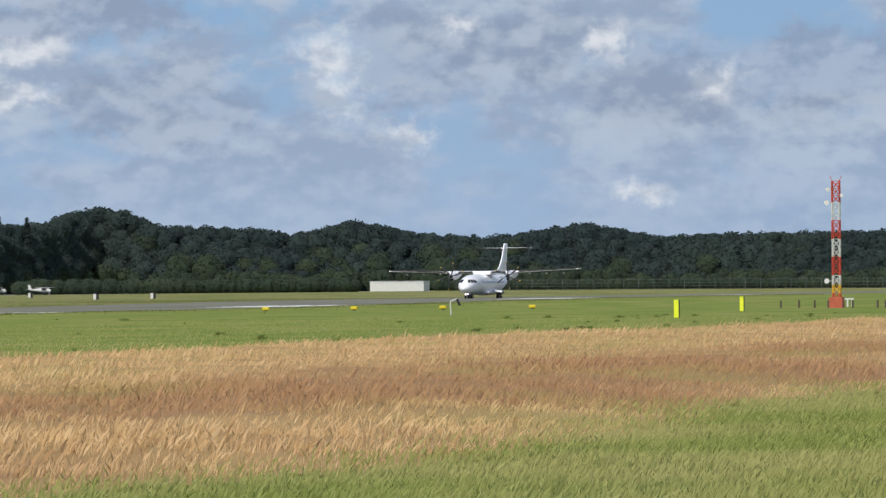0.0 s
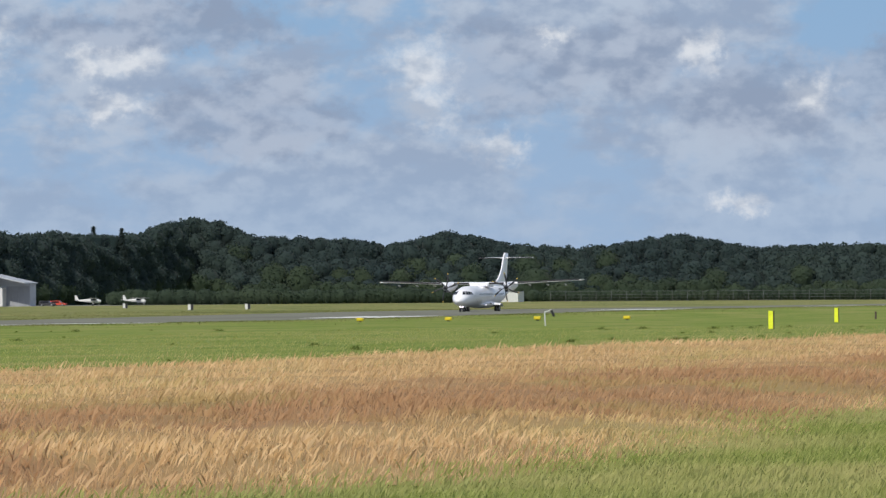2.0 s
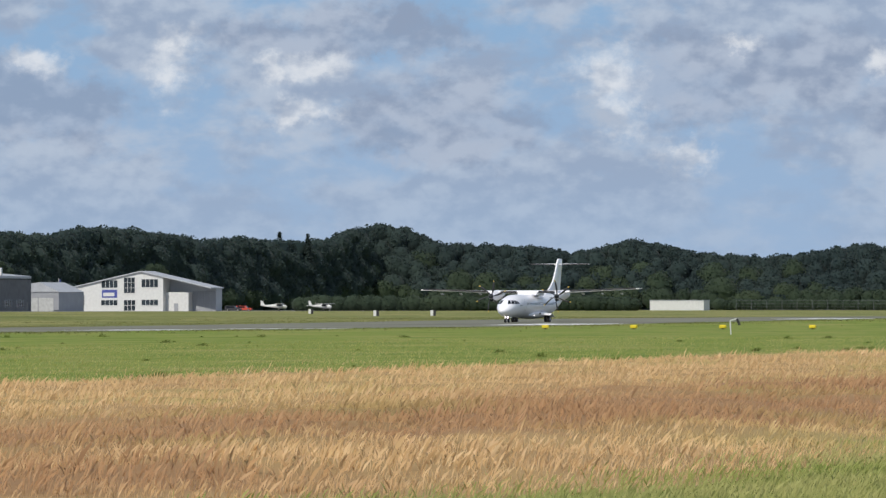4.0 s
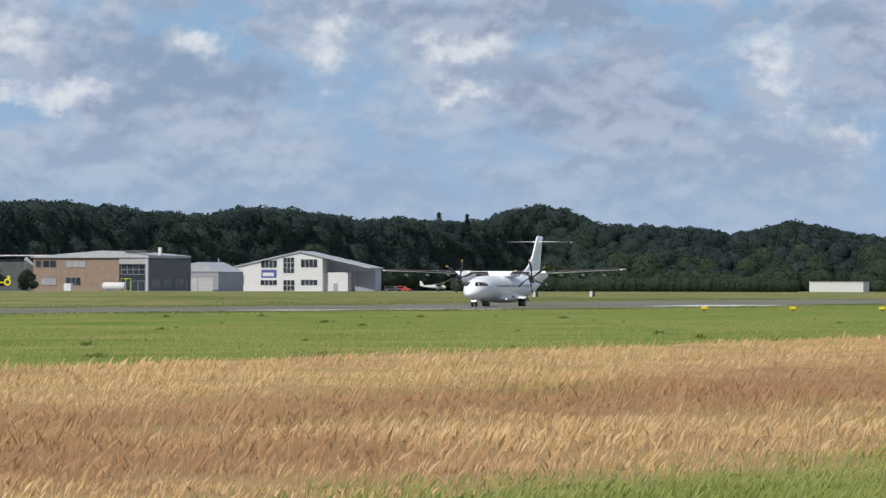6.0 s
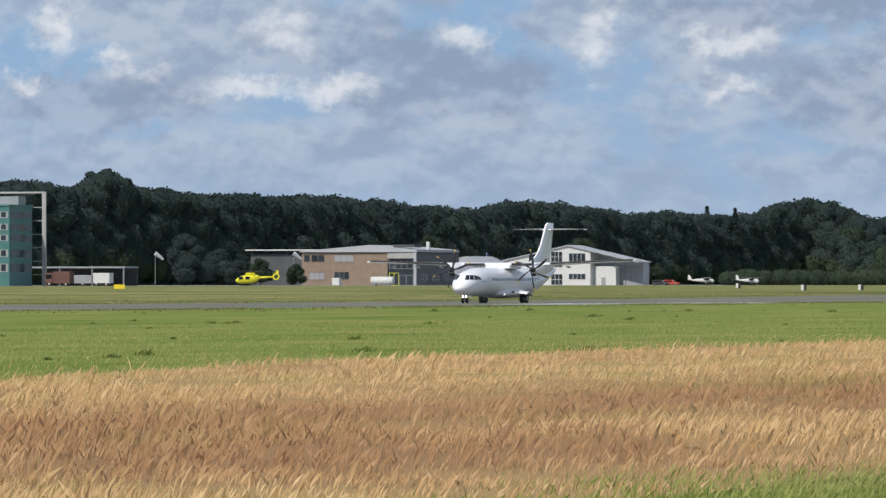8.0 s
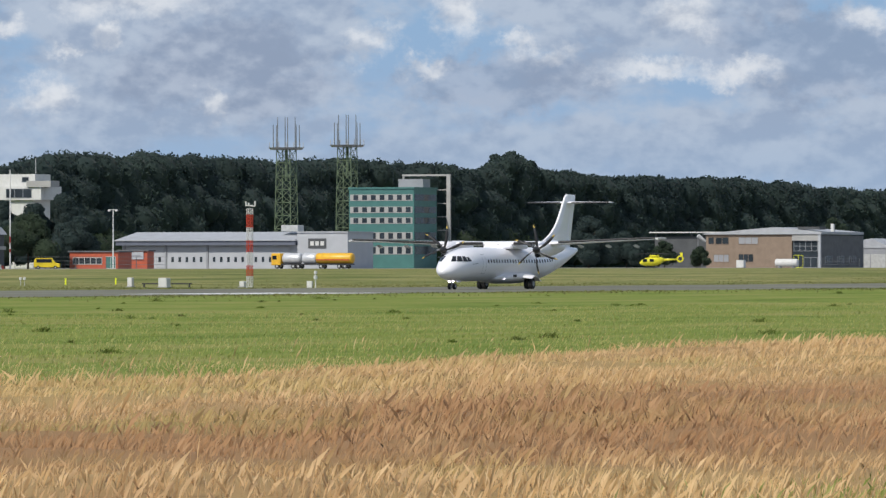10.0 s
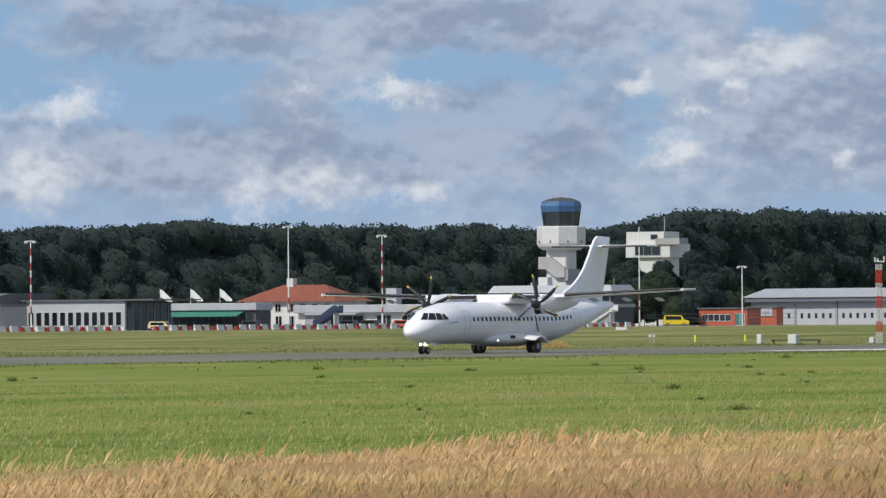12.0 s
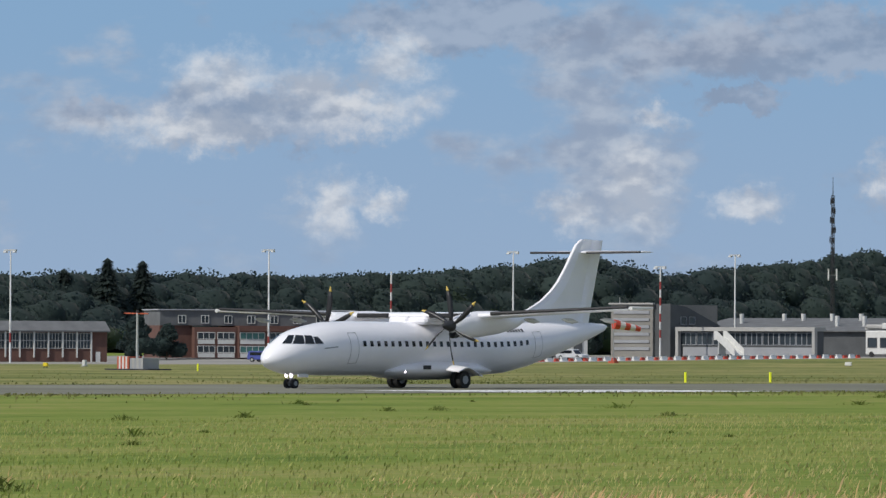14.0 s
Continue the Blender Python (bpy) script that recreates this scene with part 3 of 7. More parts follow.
keep = (field[:, 1] < far_edge + rg.normal(0, 1.6, len(field)) + rg.exponential(1.6, len(field)) + rg.exponential(6.0, len(field)) * (rg.uniform(0, 1, len(field)) < 0.2)) \
    & (field[:, 1] > near_edge + 0.6 - rg.normal(0, 1.8, len(field)) - rg.exponential(1.6, len(field)))
field, far_edge, near_edge = field[keep], far_edge[keep], near_edge[keep]
# stalks stand lower towards the borders and in trampled patches
tall = np.clip(0.45 + 0.30 * (field[:, 1] - near_edge), 0.4, 1) * np.clip(0.7 + 0.3 * (far_edge - field[:, 1]), 0.55, 1)
patchy = np.sin(field[:, 0] * 0.21 + 2 * np.sin(field[:, 1] * 0.33)) + 0.7 * np.sin(field[:, 0] * 0.9 + field[:, 1] * 1.7) + 0.5 * np.sin(field[:, 0] * 0.37 - field[:, 1] * 0.8)
tall = tall * (1 + 0.20 * patchy)
blades("tall_dry_grass", field, 0.15, 0.0044, (0.05, -0.13), M["tall_grass"], "tall dry golden grass bending in the wind", tall, thatch(field[:, 0], field[:, 1]) - 0.02, loose=0.34)
rg = np.random.RandomState(31)
pick = (rg.uniform(0, 1, len(field)) < 0.006 + 0.05 * (patchy > 1.1)) & (field[:, 1] > near_edge + 2.5)
blades("seeding_grass", field[pick], 0.29, 0.0040, (0.10, -0.26), M["tall_grass"], "taller pale seeding stalks leaning out of the dry grass", 1.0, thatch(field[pick][:, 0], field[pick][:, 1]) - 0.02, loose=0.22)
lawn = wedge(420000, 41, 110, 30, 400, 8, far_fade=60)
blades("mown_grass", lawn, 0.075, 0.018, (0.1, -0.2), M["short_grass"], "short green grass of the airfield", loose=0.3)
near = wedge(400000, 5, 24.0, 30, 130, 9, far_fade=60)
rg = np.random.RandomState(33)
near_in = near[:, 1] - (15.6 + 1.8 * smooth01(48, 95, near[:, 0]) + 1.4 * ripple(near, 0.12, 2.0))
near = near[rg.uniform(0, 1, len(near)) < np.clip(1.0 - (near_in + 1.0) / 3.2, 0, 1) ** 1.5]
blades("verge_grass", near, 0.12, 0.0062, (0.08, -0.15), M["short_grass"], "lush green grass verge with pale seed heads", 1.0, thatch(near[:, 0], near[:, 1]) - 0.01, loose=0.32)
rg = np.random.RandomState(12)
spots = np.c_[rg.uniform(40, 420, 150), rg.uniform(46, 150, 150)]
spots = spots[(np.degrees(np.arctan2(spots[:, 1], spots[:, 0])) > 9)]
girth = rg.uniform(0.3, 1.2, len(spots)) ** 2
for name, far, count, label in (("weed_clumps", 0.13, 70, "dark green broadleaf weeds scattered in the grass"), ("weed_shoots", 0.32, 26, "loose low weed shoots round the larger clumps")):
    g = np.repeat(girth, count)
    step = rg.normal(0, far, (len(g), 2)) * g[:, None] * np.array([1.0, 1.25])
    rise = np.exp(-(step ** 2).sum(1) / (2 * (far * g + 0.02) ** 2)) * np.clip(g, 0.35, 1.2)
    blades(name, np.repeat(spots, count, axis=0) + step, 0.15, 0.013, (0.0, -0.08), M["weed"], label, rise + 0.15, loose=0.55)

rg = np.random.RandomState(77)
tufts = np.concatenate([np.c_[rg.uniform(180, 950, 70000), 219.5 + rg.exponential(26, 70000)], np.c_[rg.uniform(140, 950, 34000), 172.6 - rg.exponential(5.0, 34000)]])
bt = np.degrees(np.arctan2(tufts[:, 1], tufts[:, 0]))
lumpy = np.sin(tufts[:, 0] * 0.11 + 2 * np.sin(tufts[:, 1] * 0.09)) + np.sin(tufts[:, 0] * 0.31 + tufts[:, 1] * 0.23) + rg.normal(0, 0.5, len(tufts))
tufts = tufts[(bt > 10) & (bt < 46) & (lumpy > 0.2) & (tufts[:, 1] < 420)]
blades("rough_tufts", tufts, 0.11, 0.06, (0.05, -0.15), M["rough_blade"], "uneven grass tufts along both edges of the runway", loose=0.4)

for b, size in ((29.05, 1.2), (28.58, 0.7)):
    x, y = on_line(b, 238)
    heap = np.c_[rg.normal(x, 1.0 * size, 900), rg.normal(y, 0.8 * size, 900)]
    high = np.exp(-(((heap - np.array([x, y])) / size) ** 2).sum(1) / 2) + 0.15
    blades("hay_mound", heap, 0.42, 0.05, (0.1, -0.3), M["straw"], "low mound of pale dry grass beside the runway", high, loose=0.4)

# ---- the aeroplane ----
# stations of the fuselage: distance behind the nose wheel, centre height, half width, half height
STATIONS = [(-2.05, 1.38, 0.04, 0.04), (-1.97, 1.38, 0.26, 0.22), (-1.6, 1.46, 0.62, 0.50), (-1.2, 1.55, 0.85, 0.70), (-0.8, 1.62, 1.0, 0.87),
            (-0.4, 1.70, 1.13, 1.02), (0.3, 1.79, 1.27, 1.14), (1.1, 1.87, 1.36, 1.22), (2.2, 1.95, 1.41, 1.32), (4.0, 1.98, 1.42, 1.35),
            (10.0, 1.98, 1.42, 1.35), (14.5, 1.98, 1.42, 1.35), (16.5, 2.05, 1.38, 1.30), (18.5, 2.23, 1.24, 1.14), (20.5, 2.48, 1.03, 0.92),
            (22.5, 2.76, 0.74, 0.65), (24.3, 3.0, 0.42, 0.38), (25.3, 3.14, 0.20, 0.19), (25.6, 3.18, 0.06, 0.06)]
_sx = [s[0] for s in STATIONS]


def hull(x, ang, off=0.0):
    """A point of the fuselage skin; ang in degrees from the camera-facing side up."""
    zc, ry, rz = (float(np.interp(x, _sx, [s[k] for s in STATIONS])) for k in (1, 2, 3))
    a = radians(ang)
    return Vector((x, -(ry + off) * math.cos(a), zc + (rz + off) * math.sin(a)))


def skin_patch(bm, x0, x1, a0, a1, off=0.012, nx=3, na=3, skew=0.0, mirror=False):
    """A panel lying just proud of the fuselage."""
    grid = []
    for i in range(nx + 1):
        row = []
        for j in range(na + 1):
            v = j / na
            p = hull(x0 + (x1 - x0) * i / nx + skew * v, a0 + (a1 - a0) * v, off)
            if mirror:
                p.y = -p.y
            row.append(bm.verts.new(p))
        grid.append(row)
    for i in range(nx):
        for j in range(na):
            bm.faces.new((grid[i][j], grid[i + 1][j], grid[i + 1][j + 1], grid[i][j + 1]))


def level_patch(bm, b0, b1, t0, t1, z0, z1, mirror, n=4):
    """A window pane between two level edges on the fuselage skin."""
    grid = []
    for i in range(n + 1):
        row = []
        for j in range(n + 1):
            u, v = i / n, j / n
            x, z = (b0 + (b1 - b0) * u) * (1 - v) + (t0 + (t1 - t0) * u) * v, z0 + (z1 - z0) * v
            zc, rz = float(np.interp(x, _sx, [s[1] for s in STATIONS])), float(np.interp(x, _sx, [s[3] for s in STATIONS]))
            p = hull(x, math.degrees(math.asin(max(-1, min(0.999, (z - zc) / rz)))), 0.014)
            if mirror:
                p.y = -p.y
            row.append(bm.verts.new(p))
        grid.append(row)
    for i in range(n):
        for j in range(n):
            bm.faces.new((grid[i][j], grid[i + 1][j], grid[i + 1][j + 1], grid[i][j + 1]))


def wing_section(x_le, chord, y, z, thick, n=9):
    """Closed aerofoil outline at span y."""
    top, bot = [], []
    for i in range(n + 1):
        u = 0.5 * (1 - math.cos(math.pi * i / n))
        t = thick * chord * 2.6 * (0.2969 * math.sqrt(u) - 0.126 * u - 0.3516 * u * u + 0.2843 * u ** 3 - 0.1015 * u ** 4) / 0.52
        top.append(Vector((x_le + u * chord, y, z + t * 1.15)))
        bot.append(Vector((x_le + u * chord, y, z - t * 0.75)))
    return top + bot[-2:0:-1]


plane = thing("airliner", "white twin-propeller airliner rolling along the runway, no airline livery", "aeroplane", 829.4, 196.16, 0)

bm = bmesh.new()
N = 28
fine_x = sorted(set(_sx + [i * 0.8 for i in range(1, 30)]))
rings = []
for x in fine_x:
    rings.append([hull(x, 360.0 * k / N) for k in range(N)])
loft(bm, rings)
part("fuselage", bm, M["white"], plane, "glossy white fuselage skin", smooth=True)

# flight deck windows, cabin windows, doors
for mirror in (False, True):
    for b0, b1, t0, t1, z0, z1 in ((-1.17, -0.86, -0.54, -0.40, 2.19, 2.61), (-0.81, -0.25, -0.36, -0.02, 2.19, 2.61), (-0.20, 0.35, 0.04, 0.42, 2.19, 2.60), (0.41, 0.95, 0.48, 0.74, 2.20, 2.54)):
        bm = bmesh.new()
        level_patch(bm, b0, b1, t0, t1, z0, z1, mirror)
        part("cockpit_window", bm, M["glass"], plane, "dark flight deck window")
    for i in range(25):
        x = 4.0 + i * 0.55
        bm = bmesh.new()
        skin_patch(bm, x - 0.12, x + 0.12, 4.5, 16.0, 0.010, 2, 2, mirror=mirror)
        part("cabin_window", bm, M["glass"], plane)
    for x0, x1 in ((2.9, 3.55), (17.9, 18.6)):
        bm = bmesh.new()
        for q in ((x0, x0 + 0.03, -32, 36), (x1 - 0.03, x1, -32, 36), (x0, x1, 35, 36.3), (x0, x1, -33, -32)):
            skin_patch(bm, *q, 0.008, 2, 6, mirror=mirror)
        part("door_seam", bm, M["grey_metal"], plane)
bm = bmesh.new()
skin_patch(bm, 0.95, 1.95, 4, 6.5, 0.01)
part("lettering_bar", bm, M["grey_metal"], plane, "small grey illegible lettering on the nose")
bm = bmesh.new()
for i in range(6):
    skin_patch(bm, 15.8 + i * 0.25, 15.8 + i * 0.25 + 0.18, 38, 47, 0.01, 2, 2)
part("registration_bars", bm, M["dark_metal"], plane, "dark bars of the registration on the rear fuselage")

# landing gear fairing under the belly
bm = bmesh.new()
rings = []
for x, ry, z0, z1 in ((6.4, 0.9, 0.75, 1.0), (7.4, 1.5, 0.50, 1.35), (8.8, 1.78, 0.42, 1.5), (11.6, 1.80, 0.42, 1.5), (13.2, 1.5, 0.5, 1.4), (14.8, 0.9, 0.72, 1.0)):
    rings.append([Vector((x, ry * math.cos(a), (z0 + z1) / 2 + (z1 - z0) / 2 * math.sin(a))) for a in (2 * math.pi * k / 20 for k in range(20))])
loft(bm, rings)
part("gear_fairing", bm, M["white"], plane, "bulged white main gear fairing", smooth=True)
for s in (-1, 1):
    bm = bmesh.new()
    box(bm, 8.2, 8.75, s * 1.74, s * 1.80, 0.95, 1.15)
    part("air_intake", bm, M["black"], plane)
    part("belly_lamp", Rod((7.30, s * 1.30, 0.86), (7.22, s * 1.30, 0.86), 0.09, n=10), M["lamp_glow"] if s < 0 else M["whitep"], plane, "landing lamp in the fairing nose")

# wing: straight centre, tapered outer panels
bm = bmesh.new()
sect = [(-13.45, 9.95, 1.45, 4.00, 0.13), (-9, 9.55, 2.0, 3.82, 0.15), (-4.8, 9.2, 2.5, 3.62, 0.17), (4.8, 9.2, 2.5, 3.62, 0.17), (9, 9.55, 2.0, 3.78, 0.15), (13.45, 9.95, 1.45, 3.88, 0.13)]
loft(bm, [wing_section(x, c, y, z, t * 0.85) for y, x, c, z, t in sect])
part("wing", bm, M["white"], plane, "long straight high wing", smooth=True)
for y0, y1, x0, x1, z0, z1 in ((-13.2, -5.2, 9.90, 9.20, 3.99, 3.63), (5.2, 13.2, 9.20, 9.90, 3.63, 3.87)):
    a, b = Vector((x0 + 0.05, y0, z0 + 0.085)), Vector((x1 + 0.05, y1, z1 + 0.115))
    bm = bmesh.new()
    rod(bm, a, b, 0.075 if y0 < 0 else 0.10, 0.10 if y0 < 0 else 0.075, n=8)
    part("deicing_boot", bm, M["black"], plane, "black rubber leading edge boots")
for s in (-1, 1):
    bm = bmesh.new()
    zt = 4.01 if s < 0 else 3.89
    rod(bm, (9.9, s * 13.42, zt), (11.5, s * 13.56, zt + 0.02), 0.10, 0.05, n=8)
    part("wing_tip", bm, M["whitep"], plane)
    for y in (6.4, 8.8, 11.2):
        bm = bmesh.new()
        rings = []
        for u, r in ((0, 0.02), (0.3, 0.07), (0.8, 0.08), (1.2, 0.02)):
            rings.append([Vector((10.4 + u, s * y + 0.07 * math.cos(a), 3.47 - 0.1 * u + r * 1.6 * math.sin(a))) for a in (2 * math.pi * k / 8 for k in range(8))])
        loft(bm, rings)
        part("flap_track_fairing", bm, M["whitep"], plane, smooth=True)
    part("centre_section_fairing" if s < 0 else "wing_root_fairing", Box(9.0, 12.4, s * 0.0, s * 1.25, 3.2, 3.58, bev=0.12), M["white"], plane)

# engines and propellers
propellers = []
for s in (-1, 1):
    y = s * 4.05
    bm = bmesh.new()
    rings = []
    for x, r, rz, zc in ((7.55, 0.28, 0.30, 3.12), (7.75, 0.40, 0.46, 3.10), (8.4, 0.50, 0.60, 3.12), (9.6, 0.54, 0.66, 3.22), (11.2, 0.50, 0.58, 3.32), (12.6, 0.34, 0.38, 3.40), (13.4, 0.08, 0.08, 3.44)):
        rings.append([Vector((x, y + r * math.cos(a), zc + rz * math.sin(a))) for a in (2 * math.pi * k / 18 for k in range(18))])
    loft(bm, rings)
    part("engine_nacelle", bm, M["white"], plane, "white turboprop engine nacelle", smooth=True)
    part("exhaust_pipe", Rod((11.3, y - s * 0.42, 3.0), (12.3, y - s * 0.62, 2.95), 0.17, 0.14, n=12), M["dark_metal"], plane)
    part("intake_lip", Rod((7.6, y, 2.72), (7.95, y, 2.72), 0.22, 0.2, n=12), M["black"], plane)
    bm = bmesh.new()
    rings = []
    for x, r in ((-0.62, 0.02), (-0.5, 0.12), (-0.25, 0.23), (0.0, 0.29), (0.12, 0.29)):
        rings.append([Vector((x, r * math.cos(a), r * math.sin(a))) for a in (2 * math.pi * k / 16 for k in range(16))])
    loft(bm, rings)
    prop = part("propeller", bm, M["blade"], plane, "six-bladed propeller with curved black blades", smooth=True)
    prop.location = (7.45, y, 3.13)
    for k in range(6):
        for lo, hi, mname, nm in ((0.2, 1.74, "blade", "blade"), (1.74, 1.97, "blade_tip", "blade_tip")):
            bm = bmesh.new()
            rings = []
            for j in range(7):
                r = lo + (hi - lo) * j / 6
                u = (r - 0.2) / 1.77
                ch = 0.13 + 0.16 * math.sin(math.pi * min(1, u * 0.85 + 0.12)) - 0.10 * max(0, u - 0.85) / 0.15
                sweep = 0.30 * u * u - 0.05
                tw = radians(68 - 48 * u)
                c, sn = math.cos(tw), math.sin(tw)
                ring = []
                for cu, th in ((-0.5, 0), (-0.1, 0.022), (0.5, 0), (-0.1, -0.022)):
                    px, py = th * c - cu * ch * sn, cu * ch * c + th * sn
                    ring.append(Vector((px, py + sweep, r)))
                rings.append(ring)
            loft(bm, rings)
            bmesh.ops.rotate(bm, verts=bm.verts, cent=(0, 0, 0), matrix=Matrix.Rotation(radians(60 * k), 3, "X"))
            part(nm, bm, M[mname], prop, "yellow blade tip" if nm == "blade_tip" else "", smooth=True)
    propellers.append(prop)

# fin, rudder, tailplane
def fin_ring(x0, x1, z, w):
    m = x0 + 0.3 * (x1 - x0)
    return [Vector((x0, 0, z)), Vector((x0 + 0.12 * (x1 - x0), -0.7 * w, z)), Vector((m, -w, z)), Vector((x1, -0.03, z)), Vector((x1, 0.03, z)), Vector((m, w, z)), Vector((x0 + 0.12 * (x1 - x0), 0.7 * w, z))]


bm = bmesh.new()
loft(bm, [fin_ring(16.6, 23.1, 3.2, 0.20), fin_ring(17.6, 23.18, 3.55, 0.19), fin_ring(18.5, 23.26, 3.9, 0.19), fin_ring(19.3, 23.34, 4.2, 0.19), fin_ring(20.0, 23.41, 4.5, 0.19), fin_ring(20.8, 23.54, 5.0, 0.18), fin_ring(21.4, 23.68, 5.5, 0.17), fin_ring(22.0, 23.86, 6.2, 0.16), fin_ring(22.6, 24.05, 7.0, 0.15), fin_ring(22.95, 24.15, 7.45, 0.14), fin_ring(23.4, 24.3, 7.73, 0.08)])
part("fin", bm, M["white"], plane, "swept white tail fin with a dorsal fillet", smooth=False)
bm = bmesh.new()
EDGE = [(16.6, 3.2), (17.6, 3.55), (18.5, 3.9), (19.3, 4.2), (20.0, 4.5), (20.8, 5.0), (21.4, 5.5), (22.0, 6.2), (22.6, 7.0), (22.95, 7.45), (23.4, 7.73)]
loft(bm, [[Vector((x + 0.04 + 0.09 * math.cos(a), 0.10 * math.sin(a), z)) for a in (2 * math.pi * k / 10 for k in range(10))] for x, z in EDGE])
part("fin_leading_edge", bm, M["white"], plane, "bright rounded leading edge of the fin", smooth=True)
bm = bmesh.new()
loft(bm, [fin_ring(23.12, 24.0, 3.3, 0.12), fin_ring(23.42, 24.3, 4.5, 0.11), fin_ring(23.87, 24.78, 6.2, 0.09), fin_ring(24.15, 25.15, 7.4, 0.08), fin_ring(24.3, 25.2, 7.7, 0.05)])
part("rudder", bm, M["white"], plane, "white rudder")
bm = bmesh.new()
loft(bm, [wing_section(23.75, 1.1, -3.65, 7.05, 0.10), wing_section(23.1, 1.85, 0, 7.03, 0.11), wing_section(23.75, 1.1, 3.65, 7.05, 0.10)])
part("tailplane", bm, M["white"], plane, "white tailplane across the fin top", smooth=True)
for s in (-1, 1):
    part("tail_boot", Rod((23.74, s * 3.6, 7.05), (23.2, s * 0.5, 7.03), 0.06, n=8), M["dark_metal"], plane, "black tail leading edge boot")
    part("inner_boot", Box(9.06, 9.32, s * 1.35, s * 3.35, 3.54, 3.76, bev=0.05), M["black"], plane, "black wing boot between fuselage and engine")


def wheel(x, y, r, w):
    wh = part("wheel", Rod((x, y - w / 2, r), (x, y + w / 2, r), r, n=20), M["rubber"], plane, "black tyre")
    part("rim", Rod((x, y - w / 2 - 0.02, r), (x, y + w / 2 + 0.02, r), r * 0.5, n=14), M["grey_metal"], wh, "grey metal rim")


for dy in (-0.21, 0.21):
    wheel(0, dy, 0.24, 0.17)
for s in (-1, 1):
    for dy in (-0.2, 0.2):
        wheel(10.77, s * 2.05 + dy, 0.43, 0.26)
    part("main_leg", Rod((10.77, s * 2.05, 0.43), (10.4, s * 1.3, 1.2), 0.10, n=10), M["grey_metal"], plane)
    bm = bmesh.new()
    rings = []
    for k in range(8):
        f = k / 7
        x, z = 9.95 + 1.95 * f, 0.86 + 0.24 * math.sin(math.pi * min(1, f * 1.15)) - 0.22 * f * f
        rings.append([Vector((x, s * 1.62, z + 0.12)), Vector((x, s * 2.62, z)), Vector((x, s * 2.62, z - 0.05)), Vector((x, s * 1.62, z + 0.06))])
    loft(bm, rings)
    part("gear_door", bm, M["white"], plane, "curved white gear door held out over the wheel")
part("nose_leg", Rod((0, 0, 0.24), (0.12, 0, 1.2), 0.08, n=10), M["grey_metal"], plane)
for s in (-1, 1):
    part("taxi_lamp", Rod((-0.16, s * 0.16, 0.62), (-0.2, s * 0.16, 0.62), 0.085, n=10), M["lamp_glow"], plane, "lit lamp on the nose leg")
part("nose_gear_door", Box(0.1, 0.9, -0.36, -0.33, 0.55, 0.95), M["white"], plane)

# ---- woods along the horizon ----
# outline of the woods: bearing in degrees and height above eye level as thousandths of the distance
SKYLINE_A = [(8.0, 9.0), (9.4, 9.0), (10.6, 8.8), (11.5, 8.6), (12.0, 10.0), (12.25, 10.8), (12.6, 9.6), (13.1, 8.5), (13.7, 9.2), (14.1, 10.6), (14.3, 11.6), (14.6, 10.4),
             (14.9, 9.3), (15.3, 10.3), (15.8, 10.6), (16.2, 11.2), (16.4, 13.2), (16.7, 14.2), (16.95, 13.4), (17.15, 11.6), (17.5, 11.4), (18.0, 11.9), (18.3, 11.4), (18.7, 12.6),
             (19.2, 13.6), (19.5, 13.6), (19.8, 12.4), (20.3, 13.0), (20.8, 14.0), (21.3, 14.6), (21.8, 14.6)]
SKYLINE_B = [(22.4, 15.2), (23.0, 16.6), (23.15, 18.4), (23.3, 18.0), (23.45, 16.2), (24.0, 17.0), (24.6, 17.6), (25.2, 17.4), (25.8, 18.2), (26.4, 18.8), (27.0, 18.6), (27.5, 18.4),
             (28.0, 16.5), (28.5, 15.4), (29.2, 16.6), (30.0, 16.6), (31.0, 16.8), (31.8, 17.4), (32.4, 17.0), (33.2, 16.7), (34.2, 16.8), (35.0, 16.7), (35.4, 14.8), (35.8, 14.8),
             (36.2, 14.0), (36.55, 12.7), (36.9, 14.2), (37.4, 16.2), (37.8, 14.8), (38.4, 13.8), (39.2, 13.0), (40.0, 12.6), (41.0, 12.8), (42.0, 12.9), (43.0, 12.6), (46.0, 12.5)]
SKYLINE = SKYLINE_A + SKYLINE_B


def wood_dist(b):
    return min(2400.0, 690.0 / math.sin(radians(b)))


def skyline(b):
    return float(np.interp(b, [q[0] for q in SKYLINE], [q[1] for q in SKYLINE])) / 1000


BALL = []
for lat in (-60, -20, 20, 60):
    for k in range(10):
        BALL.append((math.cos(radians(lat)) * math.cos(radians(36 * k + lat)), math.cos(radians(lat)) * math.sin(radians(36 * k + lat)), math.sin(radians(lat))))
BALL = np.array(BALL + [(0, 0, 1)])
BALL_T = np.array([t for r in range(3) for k in range(10) for t in ((r * 10 + k, r * 10 + (k + 1) % 10, r * 10 + 10 + k), (r * 10 + (k + 1) % 10, r * 10 + 10 + (k + 1) % 10, r * 10 + 10 + k))]
                  + [(30 + k, 30 + (k + 1) % 10, 40) for k in range(10)])


